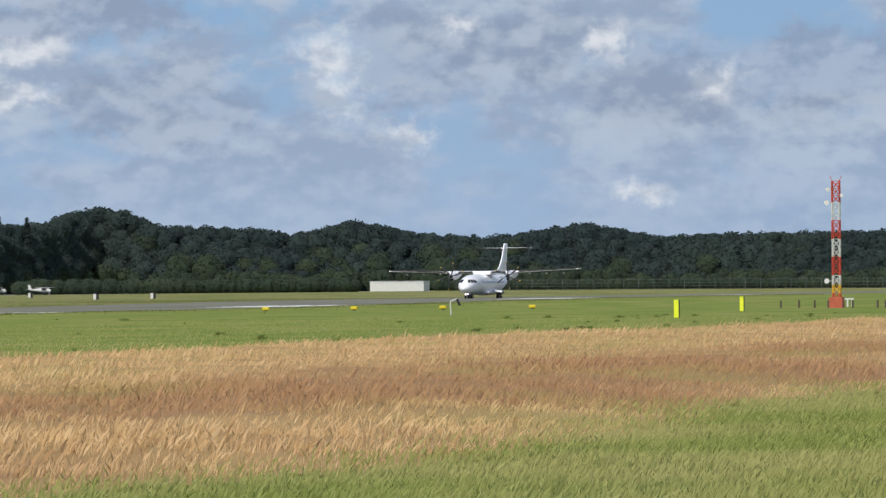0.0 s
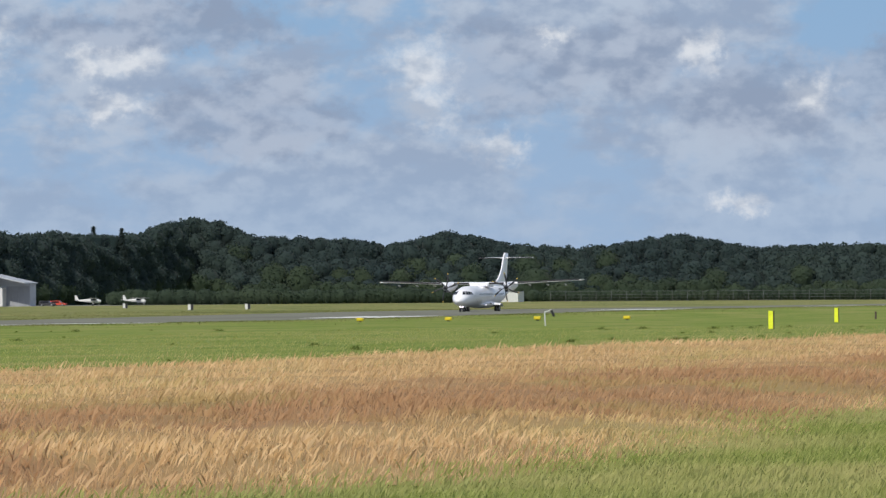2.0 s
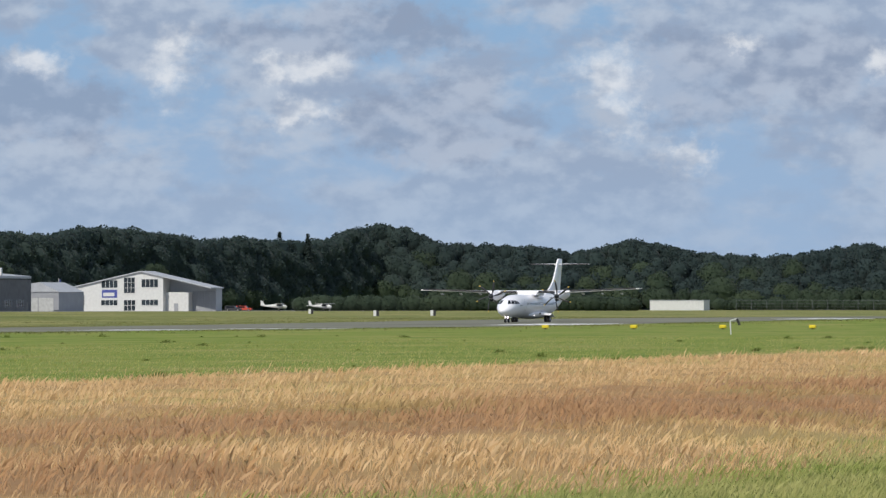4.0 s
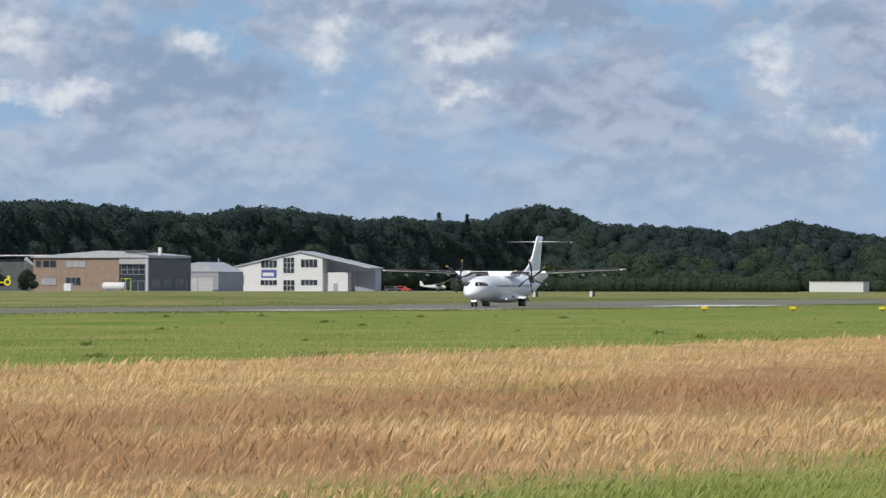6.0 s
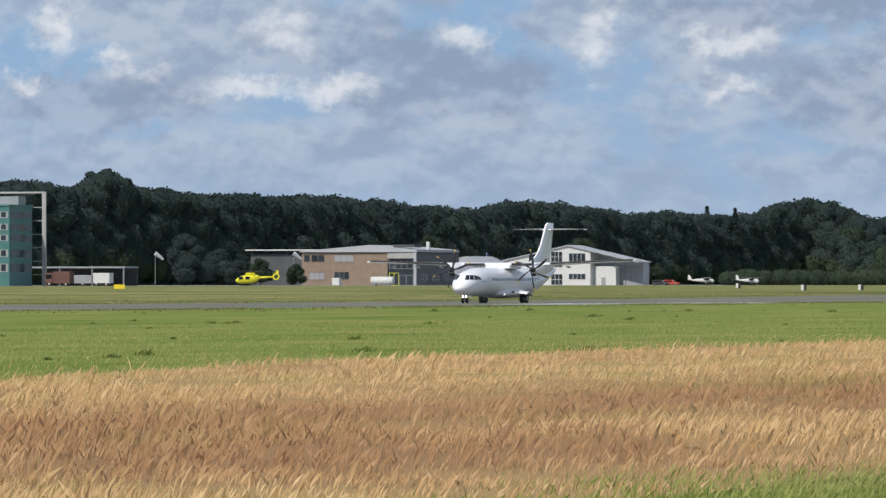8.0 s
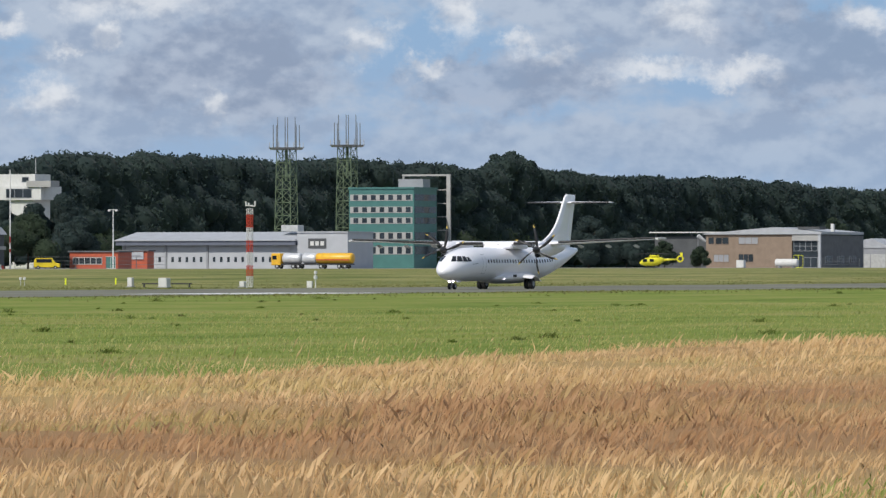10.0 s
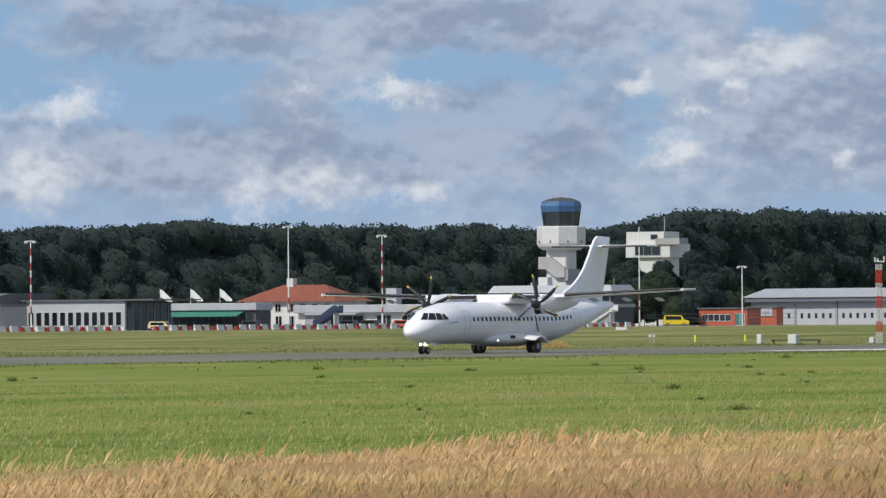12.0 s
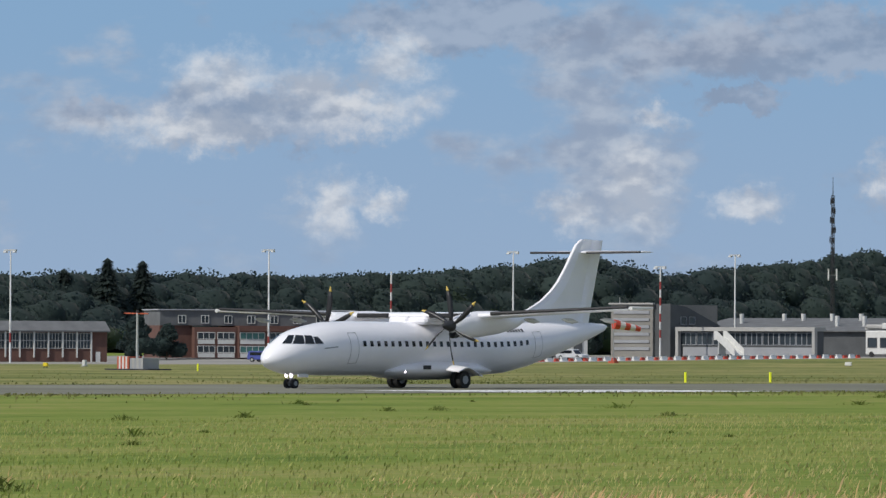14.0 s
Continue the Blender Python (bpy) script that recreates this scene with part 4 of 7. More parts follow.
def canopy(rg, c, rx, rz, count, leaf, out):
    """One rounded tree crown: a dense coat of leaf clumps turned every way over a closed heart."""
    d = rg.normal(0, 1, (count, 3))
    d[:, 2] = np.abs(d[:, 2]) * rg.choice((1, 1, 1, -0.6), count)
    d /= np.linalg.norm(d, axis=1)[:, None]
    # low mounds all over the crown
    ph = rg.uniform(0, 6.28, 6)
    lump = 1 + 0.06 * np.sin(d[:, 0] * 5 + ph[0]) * np.sin(d[:, 1] * 5 + ph[1]) + 0.05 * np.sin(d[:, 2] * 7 + ph[2] + d[:, 1] * 4)
    size = np.array([rx, rx, rz])
    p = c + d * size * (lump * rg.uniform(0.94, 1.04, count))[:, None]
    u = rg.normal(0, 1, (count, 3))
    u /= np.linalg.norm(u, axis=1)[:, None]
    w = np.cross(u, rg.normal(0, 1, (count, 3)))
    w /= np.linalg.norm(w, axis=1)[:, None]
    sz = leaf * rg.uniform(0.5, 1.25, (count, 1))
    q = np.stack([p - u * sz * 0.6, p + w * sz, p + u * sz * 0.7, p - w * sz * 0.8], 1).reshape(-1, 3)
    i = np.arange(count) * 4
    out.append((q, np.concatenate([np.stack([i, i + 1, i + 2], 1), np.stack([i, i + 2, i + 3], 1)])))
    out.append((c + BALL * size * 0.955 * rg.uniform(0.98, 1.01, (len(BALL), 1)), BALL_T))


def woods(name, b0, b1, tiers, leaf_mat, label, seed, thicket=False):
    """A stretch of woodland as one mass of many crowns, in tiers that climb to the skyline.
    A tier: setback, share of the skyline's height, crown radius, spacing, share of crowns that stand."""
    rg = np.random.RandomState(seed)
    out = []
    for setback, share, radius, gap, stand in tiers:
        b = b0
        while b < b1:
            D = wood_dist(b) + setback
            step = math.degrees(radius * gap / D) * rg.uniform(0.7, 1.3)
            b += step
            if rg.uniform() > stand:
                continue
            x, y = at(b, D + rg.uniform(-3, 3))
            z = float(gz(x, y))
            H = (skyline(b) * D + 1.9 - z) * share * (rg.uniform(0.955, 1.012) if share > 0.95 else rg.uniform(0.82, 1.12))
            rx = radius * rg.uniform(0.7, 1.3)
            rz = min(H * 0.5, rx * rg.uniform(0.85, 1.25))
            canopy(rg, np.array([x, y, z + H - rz]), rx, rz, int(12 * rx * rz), 0.46 * min(1.25, max(0.75, D / 1500)), out)
    if thicket:
        # the closed depth of the wood behind the first trees
        bs = np.arange(b0, b1, 0.08)
        rows_h = np.linspace(0, 1, 9)
        P = []
        for bb in bs:
            for h in rows_h:
                D = wood_dist(bb) + 14 + 14 * h + rg.uniform(-2, 2)
                x, y = at(bb + rg.uniform(-0.03, 0.03), D)
                z = float(gz(x, y)) - 0.5
                P.append((x, y, z + (skyline(bb) * D + 1.9 - z) * h * (0.93 + rg.uniform(-0.04, 0.01))))
        m = len(rows_h)
        i, j = np.meshgrid(np.arange(len(bs) - 1), np.arange(m - 1), indexing="ij")
        a = (i * m + j).ravel()
        out.append((np.array(P), np.concatenate([np.stack([a, a + m, a + m + 1], 1), np.stack([a, a + m + 1, a + 1], 1)])))
    starts = np.cumsum([0] + [len(q) for q, _ in out[:-1]])
    return tagged(soup(name, np.concatenate([q for q, _ in out]), np.concatenate([t + n for (_, t), n in zip(out, starts)]), leaf_mat), label, "woods", kind="stuff")


woods("woodland", 8.2, 46.0, ((26, 0.985, 4.4, 0.55, 1.0), (22, 0.88, 4.6, 0.50, 1.0), (17, 0.74, 4.8, 0.50, 1.0), (11, 0.58, 4.8, 0.50, 1.0), (5, 0.40, 4.6, 0.60, 1.0)), M["leaf_dark"], "dense dark green summer woodland behind the airfield", 3, True)
woods("wood_edge", 8.2, 46.0, ((14, 0.78, 6.0, 2.4, 0.5), (6, 0.56, 6.2, 1.9, 0.6), (-1, 0.32, 4.4, 0.9, 0.8)), M["leaf_mid"], "lighter green lower trees along the edge of the woods", 4)


def hedge(b0, b1, dist, height, label, seed):
    rg = np.random.RandomState(seed)
    out = []
    b = b0
    while b < b1:
        x, y = at(b, dist)
        h = height * rg.uniform(0.85, 1.08)
        canopy(rg, np.array([x, y, float(gz(x, y)) + h * 0.45]), h * 0.7, h * 0.55, 150, 0.38, out)
        b += math.degrees(height * 0.5 / dist)
    starts = np.cumsum([0] + [len(q) for q, _ in out[:-1]])
    return tagged(soup("hedge", np.concatenate([q for q, _ in out]), np.concatenate([t + n for (_, t), n in zip(out, starts)]), M["leaf_mid"]), label, "hedge", kind="stuff")


hedge(14.35, 17.45, 1880, 4.6, "trimmed green hedge along the airfield fence", 21)
hedge(8.6, 13.6, 2150, 4.0, "dark green hedge along the airfield fence", 22)


def tree(bearing, dist, height, radius, material, label, seed, foot=0.22, lobes=18, squash=0.85):
    """One tree: tapered trunk with limbs and a crown of leaf clumps."""
    x, y = at(bearing, dist)
    z = float(gz(x, y))
    rg = np.random.RandomState(seed)
    t = thing("tree", label, "tree", x, y, z)
    bm = bmesh.new()
    rod(bm, (0, 0, -0.3), (0.1, 0, height * 0.55), height * 0.022, height * 0.010, n=8)
    for k in range(5):
        a = 2 * math.pi * k / 5 + rg.uniform(-0.4, 0.4)
        rod(bm, (0.05, 0, height * rg.uniform(0.25, 0.45)), (radius * 0.6 * math.cos(a), radius * 0.6 * math.sin(a), height * rg.uniform(0.5, 0.8)), height * 0.009, height * 0.003, n=5)
    part("trunk", bm, M["bark"], t, "dark tapered trunk with limbs")
    out = []
    for k in range(lobes):
        f = (k + rg.uniform(0, 1)) / lobes
        lr = radius * rg.uniform(0.30, 0.55) * (1.0 - 0.35 * f)
        a = rg.uniform(0, 2 * math.pi)
        off = radius * 0.78 * math.sqrt(rg.uniform()) * (1 - 0.75 * max(0, f - 0.45) / 0.55)
        zc = foot * height + lr * 0.8 + (height * (1 - foot) - lr * 1.7) * f
        canopy(rg, np.array([off * math.cos(a), off * math.sin(a), zc]), lr, lr * squash, int(40 * lr * lr) + 80, 0.30, out)
    starts = np.cumsum([0] + [len(q) for q, _ in out[:-1]])
    c = soup("crown", np.concatenate([q for q, _ in out]), np.concatenate([t2 + n for (_, t2), n in zip(out, starts)]), material)
    c.parent = t
    return t


def conifer(bearing, dist, height, radius, label, seed):
    x, y = at(bearing, dist)
    z = float(gz(x, y))
    rg = np.random.RandomState(seed)
    t = thing("fir_tree", label, "tree", x, y, z)
    part("trunk", Rod((0, 0, 0), (0, 0, height * 0.95), 0.25, 0.05, n=7), M["bark"], t)
    v, tr = [], []
    n = 1500
    f = rg.uniform(0.1, 1, n)
    lay = np.floor(f * 14) / 14
    r = radius * (1 - lay) * rg.uniform(0.1, 1, n) ** 0.5 + 0.1
    a = rg.uniform(0, 2 * np.pi, n)
    p = np.c_[r * np.cos(a), r * np.sin(a), height * f - 0.25 * r]
    out = np.c_[np.cos(a), np.sin(a), -0.35 * np.ones(n)]
    side = np.c_[-np.sin(a), np.cos(a), np.zeros(n)]
    q = np.stack([p - side * 0.3, p + out * 0.8, p + side * 0.3, p - out * 0.3 + np.array([0, 0, 0.25])], 1).reshape(-1, 3)
    i = np.arange(n) * 4
    c = soup("crown", q, np.concatenate([np.stack([i, i + 1, i + 2], 1), np.stack([i, i + 2, i + 3], 1)]), M["leaf_fir"])
    c.parent = t


tree(23.15, 1796, 34.5, 5.2, M["leaf_dark"], "tall dark poplar rising above the woods", 31, foot=0.1, lobes=34)
tree(23.30, 1796, 33.5, 5.2, M["leaf_dark"], "tall dark poplar rising above the woods", 32, foot=0.1, lobes=34)
tree(22.98, 1796, 31.3, 5.2, M["leaf_dark"], "dark poplar rising above the woods", 33, foot=0.1, lobes=34)
tree(27.63, 1235, 11.5, 6.0, M["leaf_mid"], "round light green tree beside the terminal", 34, foot=0.05, lobes=24)
tree(27.2, 1318, 11.6, 5.5, M["leaf_dark"], "round green tree behind the fence", 35, foot=0.05, lobes=22)
tree(28.1, 1225, 12.0, 4.5, M["leaf_mid"], "green tree behind the control tower", 36, foot=0.05)
tree(22.45, 1510, 13.0, 6.2, M["leaf_dark"], "dark green tree near the helicopter stand", 37, foot=0.03, lobes=22)
tree(22.1, 1560, 9.5, 6.0, M["leaf_dark"], "dark green bushy tree near the helicopter stand", 38, foot=0.03, lobes=22)
tree(21.75, 1530, 7.0, 3.6, M["leaf_mid"], "low round tree near the helicopter stand", 39, foot=0.02)
tree(21.42, 1540, 5.4, 3.0, M["leaf_mid"], "low shrub beside the tan brick building", 40, foot=0.02)
tree(20.2, 1690, 14.0, 6.0, M["leaf_mid"], "light green tree behind the tan brick building", 41, foot=0.1)
tree(18.8, 1850, 14.5, 8.0, M["leaf_mid"], "light green tree behind the white gabled hall", 42, foot=0.1, lobes=24)
tree(27.85, 1345, 15.0, 5.0, M["leaf_dark"], "dark green tree below the white villa", 61, foot=0.0, lobes=24)
tree(27.55, 1345, 14.6, 5.2, M["leaf_dark"], "dark green tree below the white villa", 62, foot=0.0, lobes=24)
tree(27.3, 1348, 16.6, 5.0, M["leaf_dark"], "dark green tree below the white villa", 63, foot=0.0, lobes=24)
tree(41.52, 880, 6.4, 3.0, M["leaf_dark"], "dark tree before the brick flats", 43, foot=0.02)
tree(41.25, 890, 5.2, 2.6, M["leaf_dark"], "dark tree before the brick flats", 44, foot=0.02)
tree(37.4, 945, 6.5, 3.0, M["leaf_dark"], "dark tree between the hangars", 45, foot=0.02)
tree(33.2, 1060, 7.5, 3.6, M["leaf_mid"], "green tree behind the grey office", 46, foot=0.05)
tree(32.75, 1060, 7.2, 2.2, M["leaf_mid"], "small pointed green tree behind the grey office", 47, foot=0.05)
conifer(41.80, 1052, 15.9, 6.6, "dark pointed fir above the woods", 51)
conifer(41.48, 1056, 15.5, 6.4, "dark pointed fir above the woods", 52)
conifer(42.2, 1052, 14.0, 6.0, "dark pointed fir above the woods", 53)
conifer(17.62, 2330, 29.6, 7.0, "dark fir above the woods", 54)
conifer(17.36, 2330, 28.9, 7.0, "dark fir above the woods", 55)

# ---- buildings ----
def site(name, label, category, bearing, dist, z=None, turn=0.0, group="", width=1.0):
    """A thing whose near corner stands at a bearing and distance; +y runs away to its left, +x to its right."""
    x, y = at(bearing, dist)
    ob = thing(name, label, category, x, y, float(gz(x, y)) if z is None else z, turn, group)
    ob.scale = (1, width, 1)
    return ob


def win(parent, u0, u1, z0, z1, nx=1, nz=1, x=0.0, frame_mat="whitep", glass="bldg_glass", face="x", name="window"):
    """A window in a wall that faces -x (u runs along y) or -y (u runs along x): frame with bars, and a pane behind them."""
    def put(bm, a0, a1, b0, b1, d0, d1):
        if face == "x":
            box(bm, x + d0, x + d1, a0, a1, b0, b1)
        else:
            box(bm, a0, a1, x + d0, x + d1, b0, b1)
    t = 0.09
    bm = bmesh.new()
    loops = []
    for d in (-0.11, 0.0):
        for e in (t, 0.0):
            loops.append([bm.verts.new((x + d, p, q) if face == "x" else (p, x + d, q)) for p, q in ((u0 - e, z0 - e), (u1 + e, z0 - e), (u1 + e, z1 + e), (u0 - e, z1 + e))])
    for g, h in ((0, 1), (1, 3), (3, 2), (2, 0)):
        for i in range(4):
            bm.faces.new((loops[g][i], loops[g][(i + 1) % 4], loops[h][(i + 1) % 4], loops[h][i]))
    w = part(name, bm, M[frame_mat], parent)
    for n, lo, hi, upright in ((nx, u0, u1, True), (nz, z0, z1, False)):
        for i in range(1, n):
            c = lo + (hi - lo) * i / n
            bm = bmesh.new()
            put(bm, *((c - 0.05, c + 0.05, z0, z1) if upright else (u0, u1, c - 0.05, c + 0.05)), -0.085 if upright else -0.078, -0.035)
            part("glazing_bar", bm, M[frame_mat], w)
    bm = bmesh.new()
    put(bm, u0, u1, z0, z1, -0.03, -0.01)
    part("pane", bm, M[glass], w, "dark reflecting glass")
    return w


def shed(t, L, W, H, wall, roof, over=0.3, rh=0.3):
    part("wall", Box(0, L, 0, W, 0, H), M[wall], t)
    part("roof", Box(-over, L + over, -over, W + over, H, H + rh, bev=0.05), M[roof], t)


def lattice(t, half0, half1, h0, h1, n, mats, r=0.05, name="lattice_section", labels=None, bands=None):
    """Square lattice tower in stacked sections."""
    for k in range(n):
        f0, f1 = k / n, (k + 1) / n
        z0, z1 = h0 + (h1 - h0) * f0, h0 + (h1 - h0) * f1
        a, b = half0 + (half1 - half0) * f0, half0 + (half1 - half0) * f1
        bm = bmesh.new()
        cs0 = [(-a, -a, z0), (a, -a, z0), (a, a, z0), (-a, a, z0)]
        cs1 = [(-b, -b, z1), (b, -b, z1), (b, b, z1), (-b, b, z1)]
        for i in range(4):
            rod(bm, cs0[i], cs1[i], r * 1.3, n=6)
            rod(bm, cs0[i], cs1[(i + 1) % 4], r * 0.8, n=5)
            rod(bm, cs0[(i + 1) % 4], cs1[i], r * 0.8, n=5)
            rod(bm, cs1[i], cs1[(i + 1) % 4], r, n=5)
        part(name, bm, M[mats[k % len(mats)]], t, labels[k % len(labels)] if labels else "")


# white gabled hall
t = site("gabled_hall", "white gabled clubhouse hangar with dark windows and a blue banner", "hangar", 18.697, 1725)
bm = bmesh.new()
prism(bm, [(0, 0), (0, 9.4), (7.0, 10.9), (26.4, 6.6), (26.4, 0)], "x", 0, 6)
part("front_wall", bm, M["whitep"], t, "white panelled gable front")
bm = bmesh.new()
prism(bm, [(-13.6, 0), (-13.6, 6.4), (6.4, 10.8), (26.2, 6.4), (26.2, 0)], "x", 6.0, 11)
part("hall_wall", bm, M["cladding"], t)
bm = bmesh.new()
prism(bm, [(-14.1, 6.3), (-14.1, 6.6), (6.6, 11.25), (26.9, 6.8), (26.9, 6.5), (6.6, 10.95)], "x", -0.5, 11.5)
part("roof", bm, M["roof_grey"], t, "pale sheet metal roof")
part("annex", Box(2.5, 6.0, -6.6, -0.02, 0, 5.3, bev=0.05), M["whitep"], t, "white entrance block")
for i in range(4):
    part("sliding_door", Box(5.86, 5.98, -13.4 + i * 1.7, -11.8 + i * 1.7, 0, 5.6), M["grey_clad"], t, "tall grey sliding hangar door")
for u0, u1, z0, z1, nx, nz in ((13.4, 18.1, 6.6, 8.6, 4, 1), (8.3, 11.5, 5.1, 9.4, 3, 3), (1.5, 6.3, 6.7, 8.9, 4, 1), (13.4, 18.2, 1.7, 3.1, 4, 1), (8.2, 11.5, 0.2, 3.1, 3, 2), (1.5, 6.3, 1.7, 3.2, 4, 1), (23.2, 25.4, 1.6, 4.4, 1, 3)):
    win(t, u0, u1, z0, z1, nx, nz)
bn = part("banner", Box(-0.07, -0.01, 13.5, 18.0, 3.8, 6.0), M["banner_blue"], t, "blue and white banner")
part("banner_emblem", Box(-0.10, -0.075, 14.3, 17.6, 4.2, 5.2, bev=0.01), M["whitep"], bn)
part("door", Box(2.40, 2.48, -3.6, -2.4, 0, 2.2), M["grey_clad"], t)
t = site("flagpole", "white flagpole with a blue flag beside the gabled hall", "flagpole", 19.66, 1690)
part("pole", Rod((0, 0, 0), (0, 0, 9.0), 0.10, 0.06), M["whitep"], t)
part("flag", Box(0.1, 1.7, -0.03, 0.03, 7.6, 8.8), M["banner_blue"], t, "blue flag")

# tan brick building
t = site("brick_office", "tan brick two-storey office with a glazed corner entrance", "office building", 20.316, 1600)
part("wall", Box(0.6, 30, 7.9, 31.7, 0, 8.6), M["brick_tan"], t, "tan brick wall")
part("corner_glazing", Box(0.9, 12, 0.6, 7.8, 0, 8.0), M["bldg_glass"], t, "dark teal glass corner")
# this side faces away from the sun; its shade is put into the colour
part("side_wall", Box(1.2, 33, 0.0, 0.55, 0, 8.4), M["roof_dark"], t, "side wall coloured dark for its shaded face")
part("corner_post", Box(0.2, 0.9, -0.1, 0.55, 0, 8.6), M["cladding"], t)
part("lintel", Box(0.3, 0.85, 0.6, 7.8, 7.0, 8.6), M["concrete"], t)
bm = bmesh.new()
prism(bm, [(-0.4, 8.65), (-0.4, 9.3), (13.0, 10.5), (32.2, 8.9), (32.2, 8.65)], "x", 0.0, 32)
part("roof", bm, M["roof_grey"], t, "pale shallow sloping roof")
part("solar_panel", Box(1.0, 6.0, 0.5, 6.5, 9.9, 10.6), M["dark_clad"], t)
part("chimney", Box(10.0, 10.8, -0.1, 0.7, 9.0, 11.4), M["whitep"], t)
for u0, u1, z0, z1, nx, gl in ((29.5, 31.0, 6.2, 7.9, 1, "bldg_glass"), (25.4, 29.0, 6.2, 7.9, 2, "bldg_glass"), (17.3, 22.6, 6.2, 7.9, 3, "grey_clad"), (25.4, 29.5, 1.6, 3.4, 3, "grey_clad"), (18.6, 22.6, 1.6, 3.5, 3, "bldg_glass")):
    win(t, u0, u1, z0, z1, nx, 1, x=0.6, frame_mat="brick_tan", glass=gl)
win(t, 1.0, 7.4, 4.4, 6.8, 4, 2, x=0.9, frame_mat="grey_clad")
win(t, 5.0, 7.4, 0.1, 3.2, 2, 1, x=0.9, frame_mat="lime", name="entrance_door")
win(t, 1.0, 4.6, 0.1, 2.6, 2, 1, x=0.9, frame_mat="grey_clad")
for i in range(3):
    win(t, 4 + i * 9, 9 + i * 9, 1.2, 3.0, 3, 1, x=0.0, frame_mat="grey_clad", face="y")
t = site("store", "grey low store with a shallow roof and mesh gates", "store building", 19.66, 1650)
part("wall", Box(0, 20, 0, 8.8, 0, 5.2), M["grey_clad"], t)
bm = bmesh.new()
prism(bm, [(-0.3, 5.2), (5.5, 7.8), (9.2, 7.2), (9.2, 5.2)], "x", -0.2, 20)
part("roof", bm, M["roof_grey"], t)
for i in range(2):
    part("mesh_gate", Box(-3.2, -3.12, 0.4 + i * 4.4, 4.5 + i * 4.4, 0, 3.6), M["galv"], t, "pale mesh gate")
t = site("helicopter_hangar", "dark hangar with a thin white roof edge", "hangar", 21.15, 1660)
part("wall", Box(0, 22, 0.6, 21.5, 0, 8.4), M["dark_clad"], t)
part("roof", Box(-1.5, 22.5, -3, 22.5, 9.35, 9.65), M["whitep"], t, "thin white flat roof")
for u in (0.8, 10.5, 20.8):
    part("roof_post", Box(-0.2, 0.2, u, u + 0.4, 8.4, 9.35), M["dark_clad"], t)

# fuel tank and cabinet
t = site("fuel_tank", "white horizontal fuel tank on cradles", "fuel tank", 20.62, 1540)
bm = bmesh.new()
rings = []
for y, r in ((-3.0, 0.5), (-2.9, 0.85), (-2.7, 1.0), (2.7, 1.0), (2.9, 0.85), (3.0, 0.5)):
    rings.append([Vector((r * math.cos(a), y, 1.25 + r * math.sin(a))) for a in (2 * math.pi * k / 18 for k in range(18))])
loft(bm, rings)
part("vessel", bm, M["whitep"], t, "white painted steel vessel", smooth=True)
for y in (-1.8, 1.8):
    part("cradle", Box(-0.8, 0.8, y - 0.2, y + 0.2, 0, 0.6), M["grey_metal"], t)
t = site("cabinet", "white utility cabinet standing on the grass", "cabinet", 21.02, 1510)
part("body", Box(0, 1.6, 0, 1.9, 0.1, 1.9, bev=0.05), M["whitep"], t)
part("plinth", Box(0.1, 1.5, 0.1, 1.8, 0, 0.1), M["concrete"], t)

# fire station
t = site("fire_station", "low grey fire station with wide doors and a pale roof", "fire station", 24.66, 1315)
part("wall", Box(0, 26, 12.0, 54.0, 0, 5.0), M["cladding"], t, "pale grey wall")
part("fascia", Box(-1.6, 26, 12.0, 54.8, 5.0, 5.9), M["fascia"], t, "dark blue-grey fascia")
bm = bmesh.new()
prism(bm, [(-1.9, 5.92), (-1.9, 6.1), (9.0, 7.9), (26, 7.9), (26, 5.92)], "y", 11.9, 55.0)
part("roof", bm, M["roof_grey"], t, "pale sloping sheet roof")
part("tall_block", Box(-1.0, 12, 0, 11.8, 0, 7.6), M["cladding"], t, "taller pale grey block")
part("block_parapet", Box(-1.2, 12.2, -0.2, 11.85, 7.6, 7.9), M["roof_grey"], t)
part("sign_board", Box(-1.12, -1.02, 5.0, 9.2, 4.3, 6.4), M["dark_clad"], t, "dark sign board with white illegible marks")
for k in range(3):
    part("sign_mark", Box(-1.16, -1.125, 5.5 + k * 1.2, 6.3 + k * 1.2, 4.9, 5.8), M["whitep"], t)
for k in range(4):
    d = part("garage_door", Box(-0.12, -0.01, 14.0 + k * 9.9, 23.3 + k * 9.9, 0.02, 4.7), M["cladding"], t, "pale sectional door")
    for j in range(5):
        y = 14.9 + k * 9.9 + j * 1.7
        part("door_window", Box(-0.16, -0.13, y, y + 0.6, 1.4, 2.5), M["bldg_glass"], d)
    part("pilaster", Box(-0.3, -0.01, 23.4 + k * 9.9, 23.85 + k * 9.9, 0, 5.0), M["grey_clad"], t)
part("roof_unit", Box(4, 7, 14, 18, 7.9, 9.3, bev=0.1), M["galv"], t)
t = site("red_annex", "orange-red brick annex with a white-framed window strip", "annex", 26.80, 1235)
shed(t, 6, 10.8, 3.3, "orange_red", "roof_dark")
win(t, 3.6, 10.0, 1.0, 2.2, 5, 1)
win(t, 0.6, 2.6, 0.1, 2.4, 2, 1, glass="teal")
t = site("red_panel_block", "red entrance block with a pale sign panel", "entrance block", 26.53, 1250)
shed(t, 3, 6.4, 3.5, "orange_red", "roof_dark")
part("sign_panel", Box(-0.2, -0.02, 0.8, 5.6, 1.9, 3.4), M["cladding"], t, "pale sign panel with illegible grey bars")
